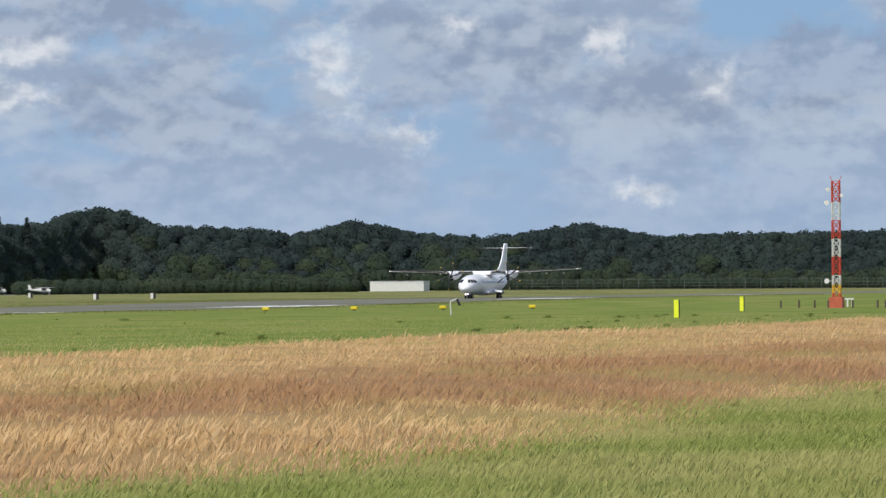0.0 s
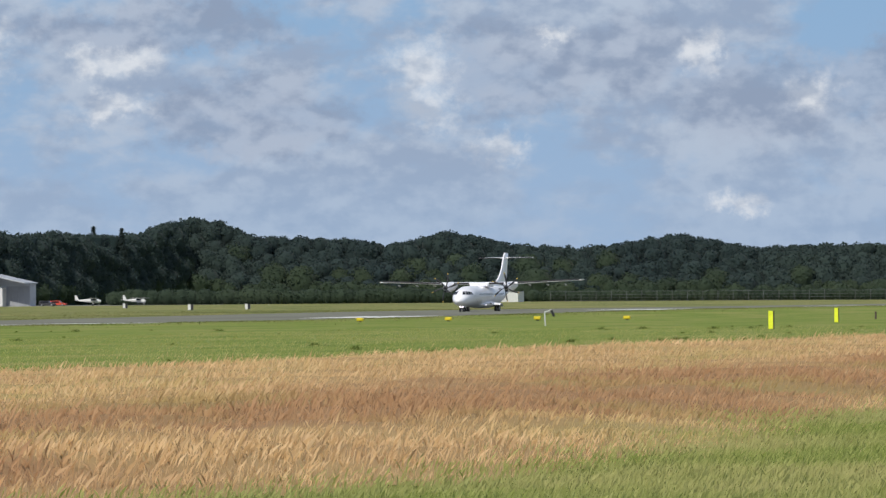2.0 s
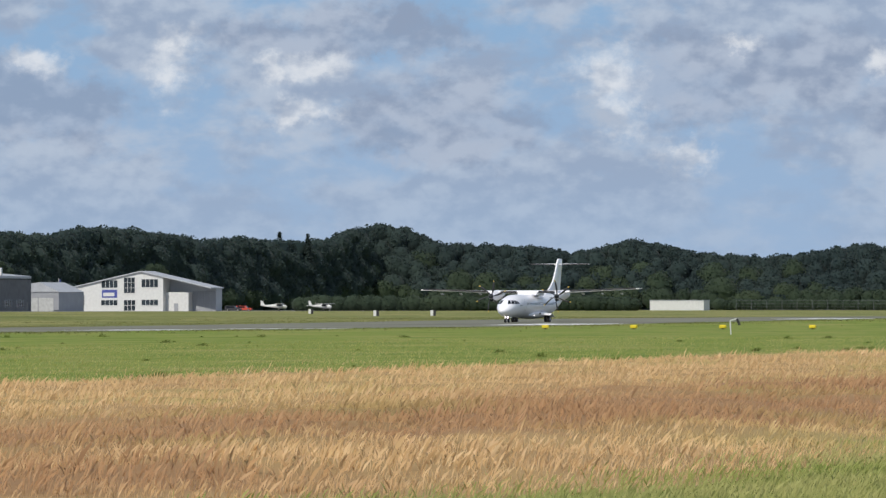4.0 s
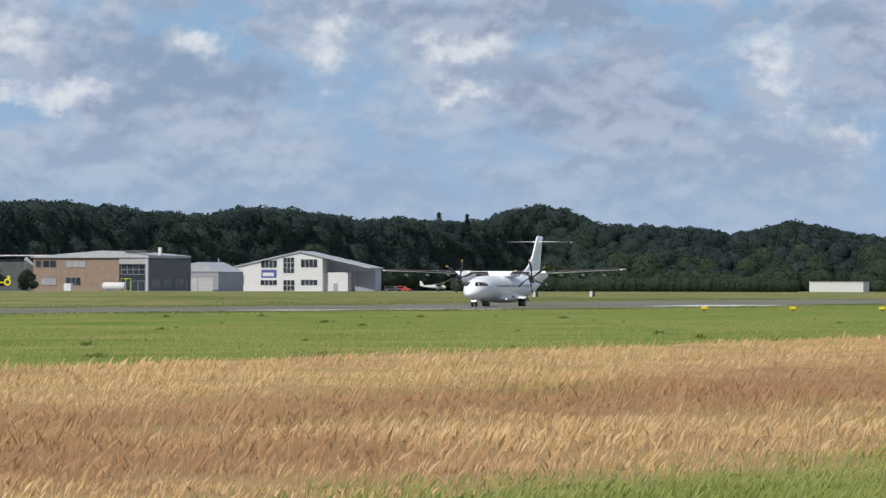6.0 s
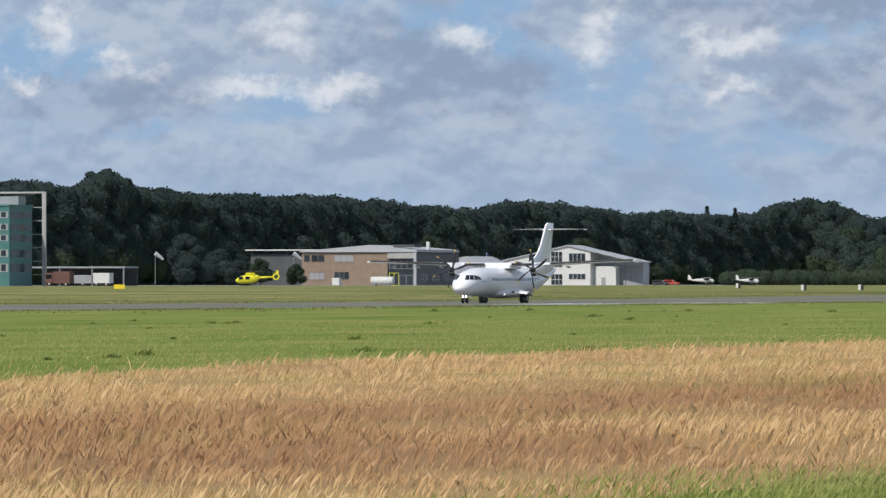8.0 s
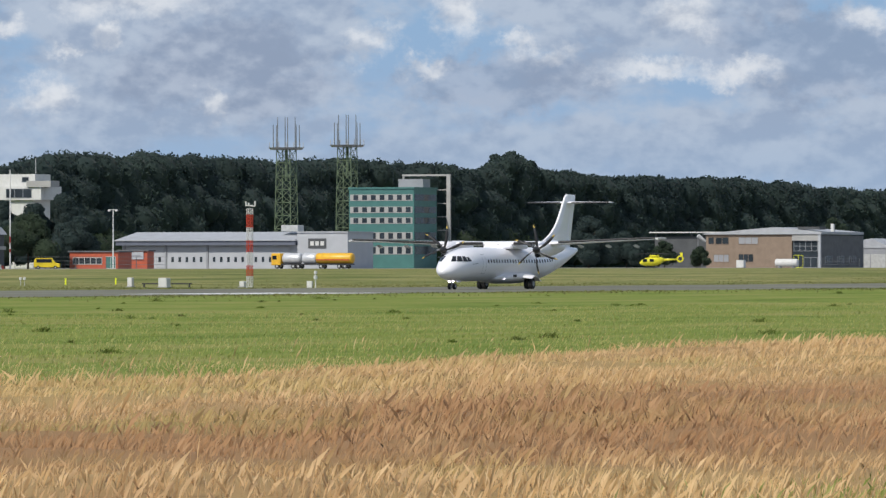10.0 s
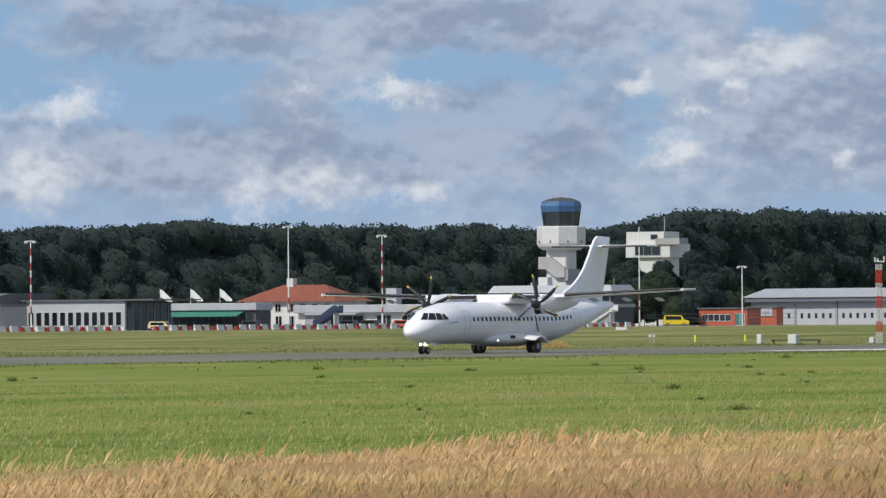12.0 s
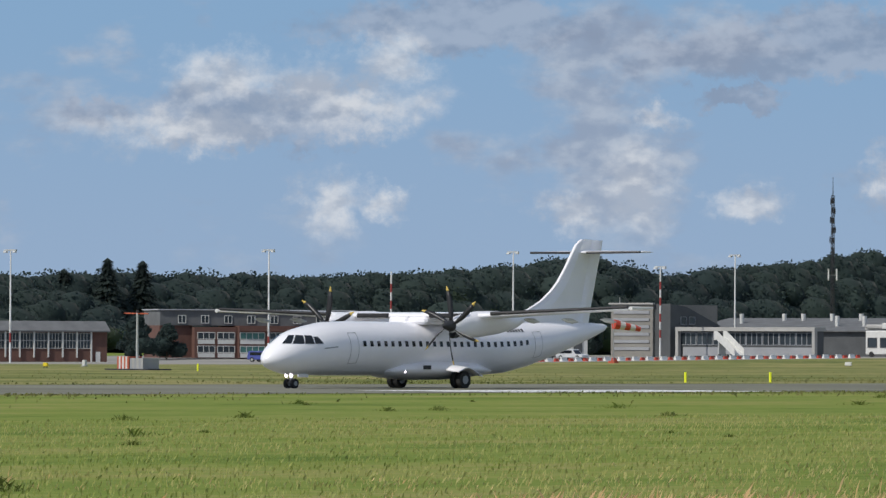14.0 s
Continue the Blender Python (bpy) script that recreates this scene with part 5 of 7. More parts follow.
part("sign_bar", Box(-0.24, -0.205, 1.4, 5.0, 2.5, 2.8), M["grey_clad"], t)

# teal office tower
t = site("office_tower", "teal five-storey office tower with ribbon windows", "office building", 24.065, 1370)
part("core_wall", Box(0, 12.4, 0, 15.8, 0, 17.6), M["teal"], t, "teal panel wall")
for z0, z1 in ((3.1, 4.9), (6.4, 8.0), (9.9, 11.3), (12.3, 14.6 - 0.9), (15.0, 16.4)):
    part("window_band", Box(-0.06, -0.01, 0.35, 15.5, z0, z1), M["concrete"], t, "grey window band")
    for k in range(7):
        y = 0.8 + k * 2.12
        w = part("window", Box(-0.12, -0.065, y, y + 1.15, z0 + 0.18, z1 - 0.12), M["bldg_glass"], t)
    part("side_band", Box(0.4, 12.1, -0.06, -0.01, z0, z1), M["bldg_glass"], t, "dark side window band")
part("roof", Box(-0.2, 12.6, -0.2, 16.0, 17.6, 18.0), M["teal"], t)
part("stair_core", Box(8.5, 12.4, 1.6, 7.6, 18.0, 19.9), M["grey_clad"], t, "concrete stair head")
part("lift_shaft", Box(12.6, 13.1, -3.2, -2.3, 0, 20.6), M["concrete"], t, "tall slim pale concrete lift shaft")
for k in range(6):
    part("shaft_tie", Box(12.7, 12.95, -2.29, -0.01, 2.4 + k * 3.0, 2.6 + k * 3.0), M["concrete"], t)
part("bridge_beam", Box(12.6, 13.2, -3.2, 8.6, 20.6, 21.0), M["concrete"], t)
part("beam_post", Box(12.7, 13.1, 8.1, 8.5, 0, 20.6), M["concrete"], t)

# antenna towers
for k, (b, d, zp) in enumerate(((25.245, 1400, 26.8), (24.682, 1420, 27.8))):
    t = site("antenna_tower", "green lattice antenna tower with a round platform of upright rods", "antenna tower", b, d, group="antenna towers")
    lattice(t, 2.1, 1.65, 0, zp, 9, ["lattice"], r=0.09)
    part("mast_core", Rod((0, 0, zp - 7), (0, 0, zp), 0.35, n=8), M["lattice"], t)
    part("platform", Rod((0, 0, zp), (0, 0, zp + 0.5), 3.6, 4.1, n=20), M["grey_metal"], t, "round steel platform")
    for i in range(14):
        a = 2 * math.pi * i / 14
        part("rail_post", Rod((3.9 * math.cos(a), 3.9 * math.sin(a), zp + 0.5), (3.9 * math.cos(a), 3.9 * math.sin(a), zp + 1.7), 0.06, n=5), M["galv"], t)
    for i in range(8):
        a = 2 * math.pi * i / 8 + 0.3
        r = 3.7 if i % 2 else 2.0
        part("antenna_rod", Rod((r * math.cos(a), r * math.sin(a), zp + 0.5), (r * math.cos(a), r * math.sin(a), zp + (5.6 if i % 2 else 7.4)), 0.13, 0.09, n=6), M["antenna_grey"], t)

# terminal and control tower
t = site("terminal", "two-storey grey terminal with a dark window band and pale mansard roof", "terminal building", 28.054, 1180)
part("lower_wall", Box(1.2, 9, 0.6, 25.8, 0, 3.7), M["grey_clad"], t)
part("balcony", Box(-0.2, 9.2, -0.3, 26.4, 3.7, 4.35), M["concrete"], t, "pale balcony edge")
part("upper_wall", Box(0.8, 9, 0.4, 26.0, 4.35, 6.6), M["dark_clad"], t)
bm = bmesh.new()
rings = [[Vector(p) for p in ((-0.4, -0.4, 6.6), (9.6, -0.4, 6.6), (9.6, 26.8, 6.6), (-0.4, 26.8, 6.6))], [Vector(p) for p in ((0.6, 0.5, 8.0), (8.8, 0.5, 8.0), (8.8, 26, 8.0), (0.6, 26, 8.0))]]
loft(bm, rings)
part("roof", bm, M["roof_grey"], t, "pale mansard roof")
for k in range(12):
    y = 0.8 + k * 2.1
    win(t, y, y + 1.5, 4.6, 6.3, 1, 1, x=0.8, frame_mat="galv")
for k in range(8):
    y = 1.2 + k * 3.1
    win(t, y, y + 2.3, 0.4, 2.8, 2, 1, x=1.2, frame_mat="dark_clad", glass="bldg_glass" if k % 3 else "grey_clad")
for k in range(3):
    part("blind", Box(1.0, 1.08, 14.2 + k * 1.7, 15.4 + k * 1.7, 2.2, 3.1), M["whitep"], t, "white window blind")
# dark sheet along the sunless end, shade given as colour
part("side_wall", Box(1.3, 9, 0.0, 0.35, 0, 6.5), M["dark_clad"], t, "side wall with its shade put into a dark colour")
part("roof_plant", Box(4, 6, 16.0, 18.0, 8.0, 9.6), M["whitep"], t)
part("roof_vent", Box(3, 4, 18.3, 19.2, 8.0, 8.6), M["grey_clad"], t)
for y, h in ((4.5, 9.3), (1.0, 9.3)):
    part("aerial", Rod((3, y, 8.0), (3, y, h), 0.05, n=5), M["galv"], t)
part("boarding_stairs", Rod((-2.5, 2.5, 0.3), (-2.5, 5.4, 2.6), 0.55, n=6), M["galv"], t)

t = site("control_tower", "white control tower with an octagonal blue-banded glass cab", "control tower", 28.513, 1200)
TB = float(gz(*at(28.513, 1200)))


def octa(r, z, turn=22.5, n=8):
    return [Vector((r * math.cos(radians(turn) + 2 * math.pi * k / n), r * math.sin(radians(turn) + 2 * math.pi * k / n), z)) for k in range(n)]


part("shaft", Box(-2.2, 2.2, -2.25, 2.25, 0, 15.6, bev=0.25), M["whitep"], t, "white concrete shaft")
bm = bmesh.new()
loft(bm, [octa(3.7, 14.9), octa(4.55, 15.6), octa(4.75, 16.2), octa(4.75, 19.3), octa(4.5, 19.5)])
part("service_ring", bm, M["whitep"], t, "white octagonal service floor")
for k in range(8):
    a = 2 * math.pi * (k + 0.0) / 8
    part("porthole", Box(-0.14, 0.14, -0.12, 0.12, -0.18, 0.18), M["bldg_glass"], t).matrix_basis = Matrix.Translation((4.40 * math.cos(a), 4.40 * math.sin(a), 16.5)) @ Matrix.Rotation(a, 4, "Z")
bm = bmesh.new()
loft(bm, [octa(3.35, 19.5), octa(3.75, 22.3)])
part("cab_glass", bm, M["bldg_glass"], t, "dark outward-leaning cab glass")
for p, q in zip(octa(3.38, 19.5), octa(3.78, 22.3)):
    part("cab_mullion", Rod(p, q, 0.07, n=5), M["dark_clad"], t)
bm = bmesh.new()
loft(bm, [octa(3.80, 22.3), octa(4.0, 23.4), octa(3.75, 24.3)])
part("blue_band", bm, M["blue"], t, "blue upper band")
bm = bmesh.new()
loft(bm, [octa(3.75, 24.3), octa(2.2, 24.9), octa(0.5, 25.1)])
part("cab_roof", bm, M["dark_clad"], t)
for x, y, h in ((0, 0, 26.2), (1.2, 0.8, 25.7), (-0.6, 1.4, 25.8), (0.3, -1.5, 25.6)):
    part("aerial", Rod((x, y, 24.7), (x, y, h), 0.06, n=5), M["galv"], t)
bm = bmesh.new()
prism(bm, [(3.4, 11.2), (3.4, 13.6), (1.0, 13.6), (-2.4, 11.4), (-2.4, 9.6), (-0.2, 9.6), (1.8, 11.2)], "x", -3.1, -2.25)
part("outer_stair", bm, M["concrete"], t, "grey enclosed outer stair")
part("stair_landing", Box(-2.9, 2.0, -3.0, -2.3, 9.0, 11.2), M["grey_clad"], t)

t = site("hill_house", "white stacked modernist villa rising above the trees", "house", 27.45, 1370)
part("base_wall", Box(0, 8, 3.5, 10.5, 0, 15.2), M["whitep"], t)
part("middle_floor", Box(-0.8, 9, 1.2, 12.2, 15.2, 18.2), M["whitep"], t)
part("upper_floor", Box(0.6, 8, 3.4, 12.8, 18.2, 20.9), M["whitep"], t)
part("terrace", Box(-1.2, 3, -1.4, 4.6, 18.0, 19.4), M["concrete"], t)
win(t, 3.6, 9.8, 15.7, 17.6, 3, 1, x=-0.8, frame_mat="grey_clad")
win(t, 5.0, 6.6, 19.2, 20.2, 1, 1, x=0.6, frame_mat="grey_clad")
part("aerial", Rod((4, 5.0, 20.9), (4, 5.0, 24.4), 0.09, n=6), M["galv"], t)

# low terminal wing and tiled house
t = site("terminal_wing", "low white terminal wing with a grey roof band and doors", "terminal building", 29.60, 1130)
part("wall", Box(0, 12, 0, 31, 0, 2.9), M["whitep"], t)
part("roof", Box(-1.2, 12, -0.3, 31.3, 2.9, 4.4, bev=0.1), M["roof_grey"], t, "pale grey roof band")
part("sign", Box(-1.3, -1.22, 0.6, 6.6, 3.5, 3.9), M["pale_sign"], t, "small yellow sign with illegible bars")
for u0, u1, gl in ((0.5, 4.0, "cladding"), (5.4, 8.8, "bldg_glass"), (11.2, 14.2, "bldg_glass"), (17.0, 24.0, "bldg_glass"), (25.0, 29.5, "grey_clad")):
    win(t, u0, u1, 0.1, 2.4, 3, 1, glass=gl)
part("canopy", Box(-3.0, 0, 17, 28, 2.6, 2.9), M["cladding"], t)
part("chimney_block", Box(4, 6, 12.4, 14.6, 4.4, 7.4), M["cladding"], t, "pale square chimney block")
t = site("link_building", "grey flat link between terminal wing and tower block", "terminal building", 29.25, 1150)
shed(t, 10, 7.5, 4.0, "grey_clad", "roof_dark")
win(t, 0.8, 6.4, 0.4, 2.6, 3, 1, frame_mat="concrete")
part("yellow_box", Box(-0.6, -0.05, 5.0, 6.2, 2.6, 3.4), M["shell_yellow"], t)
t = site("tiled_house", "white station house under a red tiled hip roof", "house", 30.60, 1165)
part("wall", Box(0.8, 13, 1.0, 20.8, 0, 5.2), M["whitep"], t)
bm = bmesh.new()
v = [bm.verts.new(p) for p in ((-0.2, -0.2, 5.2), (14, -0.2, 5.2), (14, 22.2, 5.2), (-0.2, 22.2, 5.2), (6.9, 6.4, 8.4), (6.9, 15.6, 8.4))]
for f in ((0, 1, 4), (1, 2, 5, 4), (2, 3, 5), (3, 0, 4, 5), (3, 2, 1, 0)):
    bm.faces.new([v[i] for i in f])
part("roof", bm, M["tile"], t, "red tiled hip roof")
part("chimney", Box(6, 7.4, 13.0, 14.4, 7.6, 9.6), M["whitep"], t)
for k in range(7):
    win(t, 1.8 + k * 2.7, 3.0 + k * 2.7, 3.3, 4.7, 2, 1, x=0.8, glass="glass")
for k in range(7):
    win(t, 1.6 + k * 2.7, 2.9 + k * 2.7, 0.3, 2.4, 2, 1, x=0.8, glass="glass")

# restaurant with awning and flags
t = site("restaurant", "dark glazed restaurant with a green awning", "restaurant", 31.34, 1090)
part("wall", Box(0, 5, 0, 25.5, 0, 3.4), M["dark_clad"], t)
part("roof", Box(-0.6, 5, -0.4, 26, 3.4, 4.7, bev=0.08), M["roof_grey"], t)
for k in range(8):
    win(t, 0.6 + k * 3.1, 3.3 + k * 3.1, 0.3, 2.9, 2, 1, frame_mat="dark_clad")
bm = bmesh.new()
prism(bm, [(-2.4, 2.5), (-0.02, 3.3), (-0.02, 3.1), (-2.4, 2.3)], "y", 2.4, 17.5)
part("awning", bm, M["awning"], t, "green fabric awning")
for b in (32.224, 31.943, 31.672):
    t = site("flagpole", "white flagpole with a pale flag over the restaurant", "flagpole", b, 1110, group="flags")
    part("pole", Rod((0, 0, 0), (0, 0, 7.4), 0.08, 0.05), M["whitep"], t)
    bm = bmesh.new()
    rows = [(0.0, 7.3, 5.9), (-0.6, 7.0, 5.6), (-1.2, 6.5, 5.2), (-1.9, 5.9, 5.1), (-2.5, 5.4, 5.1)]
    loft(bm, [[Vector((0.1 * (k % 2) - 0.02, q - 0.06, hi)), Vector((0.1 * (k % 2) + 0.02, q - 0.06, hi)), Vector((0.1 * (k % 2) + 0.02, q - 0.06, lo)), Vector((0.1 * (k % 2) - 0.02, q - 0.06, lo))] for k, (q, hi, lo) in enumerate(rows)])
    part("flag", bm, M["pole_white"], t, "pale flag drooping in the wind")

# grey office, dark hall
t = site("grey_office", "low grey office with a long strip of upright windows", "office building", 32.55, 1030)
part("wall", Box(0, 12, 0, 19.6, 0, 5.0), M["cladding"], t, "pale panelled wall")
part("roof", Box(-0.5, 14.4, -6.0, 20.4, 5.0, 5.22), M["roof_dark"], t, "thin dark flat roof")
part("glazed_flank", Box(0.6, 13, -0.9, -0.02, 0, 4.6), M["bldg_glass"], t, "dark glazed flank")
for k in range(6):
    part("flank_mullion", Box(0.9 + k * 2.2, 1.05 + k * 2.2, -1.0, -0.905, 0, 4.6), M["grey_clad"], t)
part("plinth", Box(-0.08, -0.01, 0.1, 19.5, 0, 0.7), M["whitep"], t)
for k in range(12):
    win(t, 0.7 + k * 1.58, 1.75 + k * 1.58, 0.9, 3.1, 1, 1, frame_mat="whitep", glass="glass")
t = site("yellow_shop", "small pale shop with a yellow sign band", "shop", 33.70, 1015)
shed(t, 8, 5.4, 4.2, "concrete", "roof_dark")
part("sign_band", Box(-0.15, -0.02, 0.8, 4.6, 2.4, 3.3), M["shell_yellow"], t)
win(t, 0.8, 4.6, 0.2, 2.0, 3, 1, frame_mat="grey_clad")
t = site("baggage_hall", "long dark hall with pale ducts on its grey roof", "hall", 34.0, 1030)
part("wall", Box(0, 24, 0, 44, 0, 4.2), M["dark_clad"], t)
bm = bmesh.new()
prism(bm, [(-0.8, 4.2), (-0.8, 4.4), (12, 6.4), (24.5, 6.4), (24.5, 4.2)], "y", -0.5, 44.5)
part("roof", bm, M["roof_dark"], t)
part("duct", Rod((0.6, 2, 5.0), (0.6, 17.5, 5.0), 0.45, n=10), M["concrete"], t, "pale roof duct")
part("duct_bend", Rod((0.6, 17.4, 4.2), (0.6, 17.4, 5.0), 0.45, n=10), M["concrete"], t)
part("duct_cover", Box(0.0, 0.14, 7.0, 14.0, 4.7, 5.7), M["whitep"], t)
for y in (3.4, 9.2, 13.0, 20.4, 26):
    part("roof_vent", Rod((4, y, 5.0), (4, y, 6.9), 0.32, 0.4, n=10), M["whitep"], t)
t = site("portable_building", "white portable cabins with dark windows on the apron", "portable cabin", 33.86, 985)
part("cabin", Box(0, 3, 0, 11.5, 0.2, 3.0, bev=0.04), M["whitep"], t)
part("skid", Box(0.2, 2.8, 0.2, 11.3, 0, 0.2), M["dark_metal"], t)
for k in range(7):
    win(t, 0.5 + k * 1.6, 1.5 + k * 1.6, 1.2, 2.3, 1, 1)
t = site("airport_bus", "white airport bus parked on the apron", "bus", 34.53, 985)
part("body", Box(0, 2.5, 0, 5.6, 0.35, 4.2, bev=0.15), M["whitep"], t, "white bus body")
win(t, 0.8, 2.6, 1.6, 3.0, 1, 1, frame_mat="dark_clad")
win(t, 3.4, 5.0, 1.6, 3.0, 1, 1, frame_mat="dark_clad")
for y in (1.1, 4.4):
    part("wheel", Rod((-0.02, y, 0.45), (0.3, y, 0.45), 0.45, n=14), M["rubber"], t)

# departure hall and louvred tower block
t = site("departure_hall", "long low departure hall with a pale frame and dark glass", "hall", 35.26, 918)
part("wall", Box(0.4, 2.2, 0, 25.0, 0, 3.9), M["dark_clad"], t)
part("frame_top", Box(-0.4, 2.4, -0.2, 25.4, 3.9, 4.5), M["concrete"], t, "pale concrete edge beam")
for y in (-0.2, 24.9):
    part("frame_post", Box(-0.4, 0.3, y, y + 0.5, 0, 3.9), M["concrete"], t)
for k in range(8):
    win(t, 0.8 + k * 3.05, 3.55 + k * 3.05, 1.9, 3.6, 3, 1, x=0.4, frame_mat="grey_clad")
part("lower_panels", Box(0.3, 0.38, 0.5, 24.5, 0.2, 1.5), M["grey_clad"], t)
t = site("rear_hall", "wide grey-roofed hall behind the departure hall", "hall", 34.6, 1045)
bm = bmesh.new()
prism(bm, [(0, 0), (0, 5.0), (10, 6.6), (30, 6.6), (30, 0)], "y", 0, 40)
part("body", bm, M["roof_dark"], t)
for y in (8, 14, 20, 24, 33):
    part("roof_vent", Rod((4, y, 5.2), (4, y, 7.3), 0.3, 0.4, n=10), M["whitep"], t)
t = site("plant_tower", "grey louvred plant tower with a flank coloured dark as shade", "plant building", 36.758, 935)
part("louvre_wall", Box(0, 16.5, 0, 7.9, 0, 7.9), M["weathered"], t)
for k in range(6):
    part("louvre", Box(-0.12, -0.01, 0.6, 7.3, 1.0 + k * 1.1, 1.45 + k * 1.1), M["grey_clad"], t)
part("parapet", Box(-0.3, 0.3, -0.2, 8.2, 7.9, 8.15), M["concrete"], t)
# lower flank on the sunless side, its shade put into a dark colour
bm = bmesh.new()
prism(bm, [(0.4, 0), (0.4, 8.0), (4.5, 7.6), (13, 4.8), (13, 0)], "y", -3.0, -0.05)
part("flank", bm, M["dark_clad"], t)
for x in (3.0, 5.2):
    win(t, x, x + 1.3, 5.0, 6.0, 1, 1, x=-3.0, face="y", frame_mat="grey_clad")
part("aerial", Rod((1, 7.0, 8.1), (1, 7.0, 9.0), 0.05, n=5), M["galv"], t)

# twin-gabled hangar with a white workshop before it
t = site("twin_gable_hangar", "old dark-roofed hangar with two pale pointed gables", "hangar", 38.0, 940, turn=50, width=0.82)
for y0 in (14.6, 9.0):
    bm = bmesh.new()
    prism(bm, [(y0 - 4.6, 0), (y0 - 4.6, 3.6), (y0 - 2.2, 5.6), (y0, 3.6), (y0, 0)], "x", -0.2 if y0 > 10 else -3.0, 0.5)
    part("gable", bm, M["brick_tan"], t, "pale brick gable")
    bm = bmesh.new()
    prism(bm, [(y0 - 5.0, 3.5), (y0 - 2.2, 5.95), (y0 + 0.4, 3.5), (y0 + 0.4, 3.25), (y0 - 2.2, 5.6), (y0 - 5.0, 3.25)], "x", -0.5 if y0 > 10 else -3.3, 24)
    part("gable_roof", bm, M["roof_dark"], t)
part("side_wall", Box(0.5, 26, -9, 14, 0, 3.4), M["grey_clad"], t)
bm = bmesh.new()
prism(bm, [(0.6, 3.4), (3.5, 5.8), (26, 5.8), (29, 3.4)], "y", -9.5, 9.0)
part("roof", bm, M["roof_dark"], t, "dark sloping roof")
t = site("workshop", "white workshop with a dark roof edge and small openings", "workshop", 37.36, 905, turn=50, width=0.80)
part("wall", Box(0, 10, 0, 18.4, 0, 4.1), M["whitep"], t)
part("roof", Box(-0.2, 10.2, -0.2, 18.6, 4.1, 4.35), M["roof_grey"], t)
part("door", Box(-0.1, -0.01, 1.0, 2.6, 0, 2.8), M["dark_clad"], t)
part("window_strip", Box(-0.08, -0.01, 6.0, 13.4, 1.0, 1.3), M["dark_clad"], t)
part("gate", Box(-0.1, -0.01, 15.2, 16.9, 0, 2.0), M["dark_clad"], t)
# thin grey sheet on the white wall stands in for the flank's shade
part("dark_flank", Box(1, 9.5, -0.1, -0.02, 0, 4.0), M["grey_clad"], t)

# brick hall and flats
t = site("brick_hall", "long red-brown brick hall with tall white-framed windows", "hall", 41.80, 850, turn=55, width=0.80)
part("wall", Box(0, 4.5, 0, 40, 0, 4.1), M["brick_red"], t)
bm = bmesh.new()
prism(bm, [(-0.6, 4.1), (-0.6, 4.3), (2.6, 5.6), (4.9, 4.3), (4.9, 4.1)], "y", -0.4, 40)
part("roof", bm, M["roof_dark"], t)
for k in range(10):
    win(t, 3.0 + k * 2.5, 5.2 + k * 2.5, 1.9, 3.9, 4, 2, frame_mat="concrete")
for k in range(11):
    part("pilaster", Box(-0.25, -0.01, 2.68 + k * 2.5, 2.92 + k * 2.5, 0.6 if k else 0, 4.1), M["whitep"], t)
part("door", Box(-0.08, -0.01, 1.2, 2.0, 0, 1.4), M["whitep"], t)
t = site("brick_flats", "three-storey red-brown brick flats with white window panels", "apartment building", 39.5, 900, turn=55, width=0.80)
part("wall", Box(0, 12, 0, 22, 0, 4.7), M["brick_red"], t)
part("wing", Box(0.6, 12, 22.02, 30, 0, 4.5), M["brick_red"], t)
part("attic", Box(2, 12, 0, 36, 4.7, 6.9), M["roof_dark"], t, "dark attic storey with small white dormers")
part("attic_roof", Box(1.7, 12.3, -0.3, 36.3, 6.9, 7.05), M["roof_grey"], t)
part("rear_wing", Box(2.4, 12, 30.02, 36, 0, 4.7), M["brick_red"], t)
part("balcony_slab", Box(-0.5, -0.02, 0, 22, 3.9, 4.2), M["brick_red"], t)
for z in (0.1, 2.05):
    for k in range(4):
        win(t, 0.7 + k * 5.5, 5.2 + k * 5.5, z + 0.75, z + 1.6, 4, 1, frame_mat="whitep", glass="teal" if k % 2 else "bldg_glass")
        part("white_panel", Box(-0.09, -0.01, 0.7 + k * 5.5, 5.2 + k * 5.5, z, z + 0.6), M["whitep"], t, "white spandrel panel")
    for k in range(2):
        win(t, 22.6 + k * 3.7, 25.7 + k * 3.7, z + 0.75, z + 1.6, 3, 1, x=0.6, frame_mat="whitep")
        part("white_panel", Box(0.51, 0.59, 22.6 + k * 3.7, 25.7 + k * 3.7, z, z + 0.6), M["whitep"], t, "white spandrel panel")
for k in range(8):
    win(t, 1.2 + k * 4.3, 2.5 + k * 4.3, 5.1, 6.1, 2, 1, x=2.0, name="dormer_window")
t = site("white_shed", "long low white shed behind the hedge", "shed", 13.70, 2010)
shed(t, 8, 18.0, 3.2, "whitep", "roof_grey", over=0.15, rh=0.2)

# ---- masts, vehicles, signs and airfield furniture ----
def place(name, label, category, x, y, group="", turn=0.0):
    return thing(name, label, category, x, y, float(gz(x, y)), turn, group)


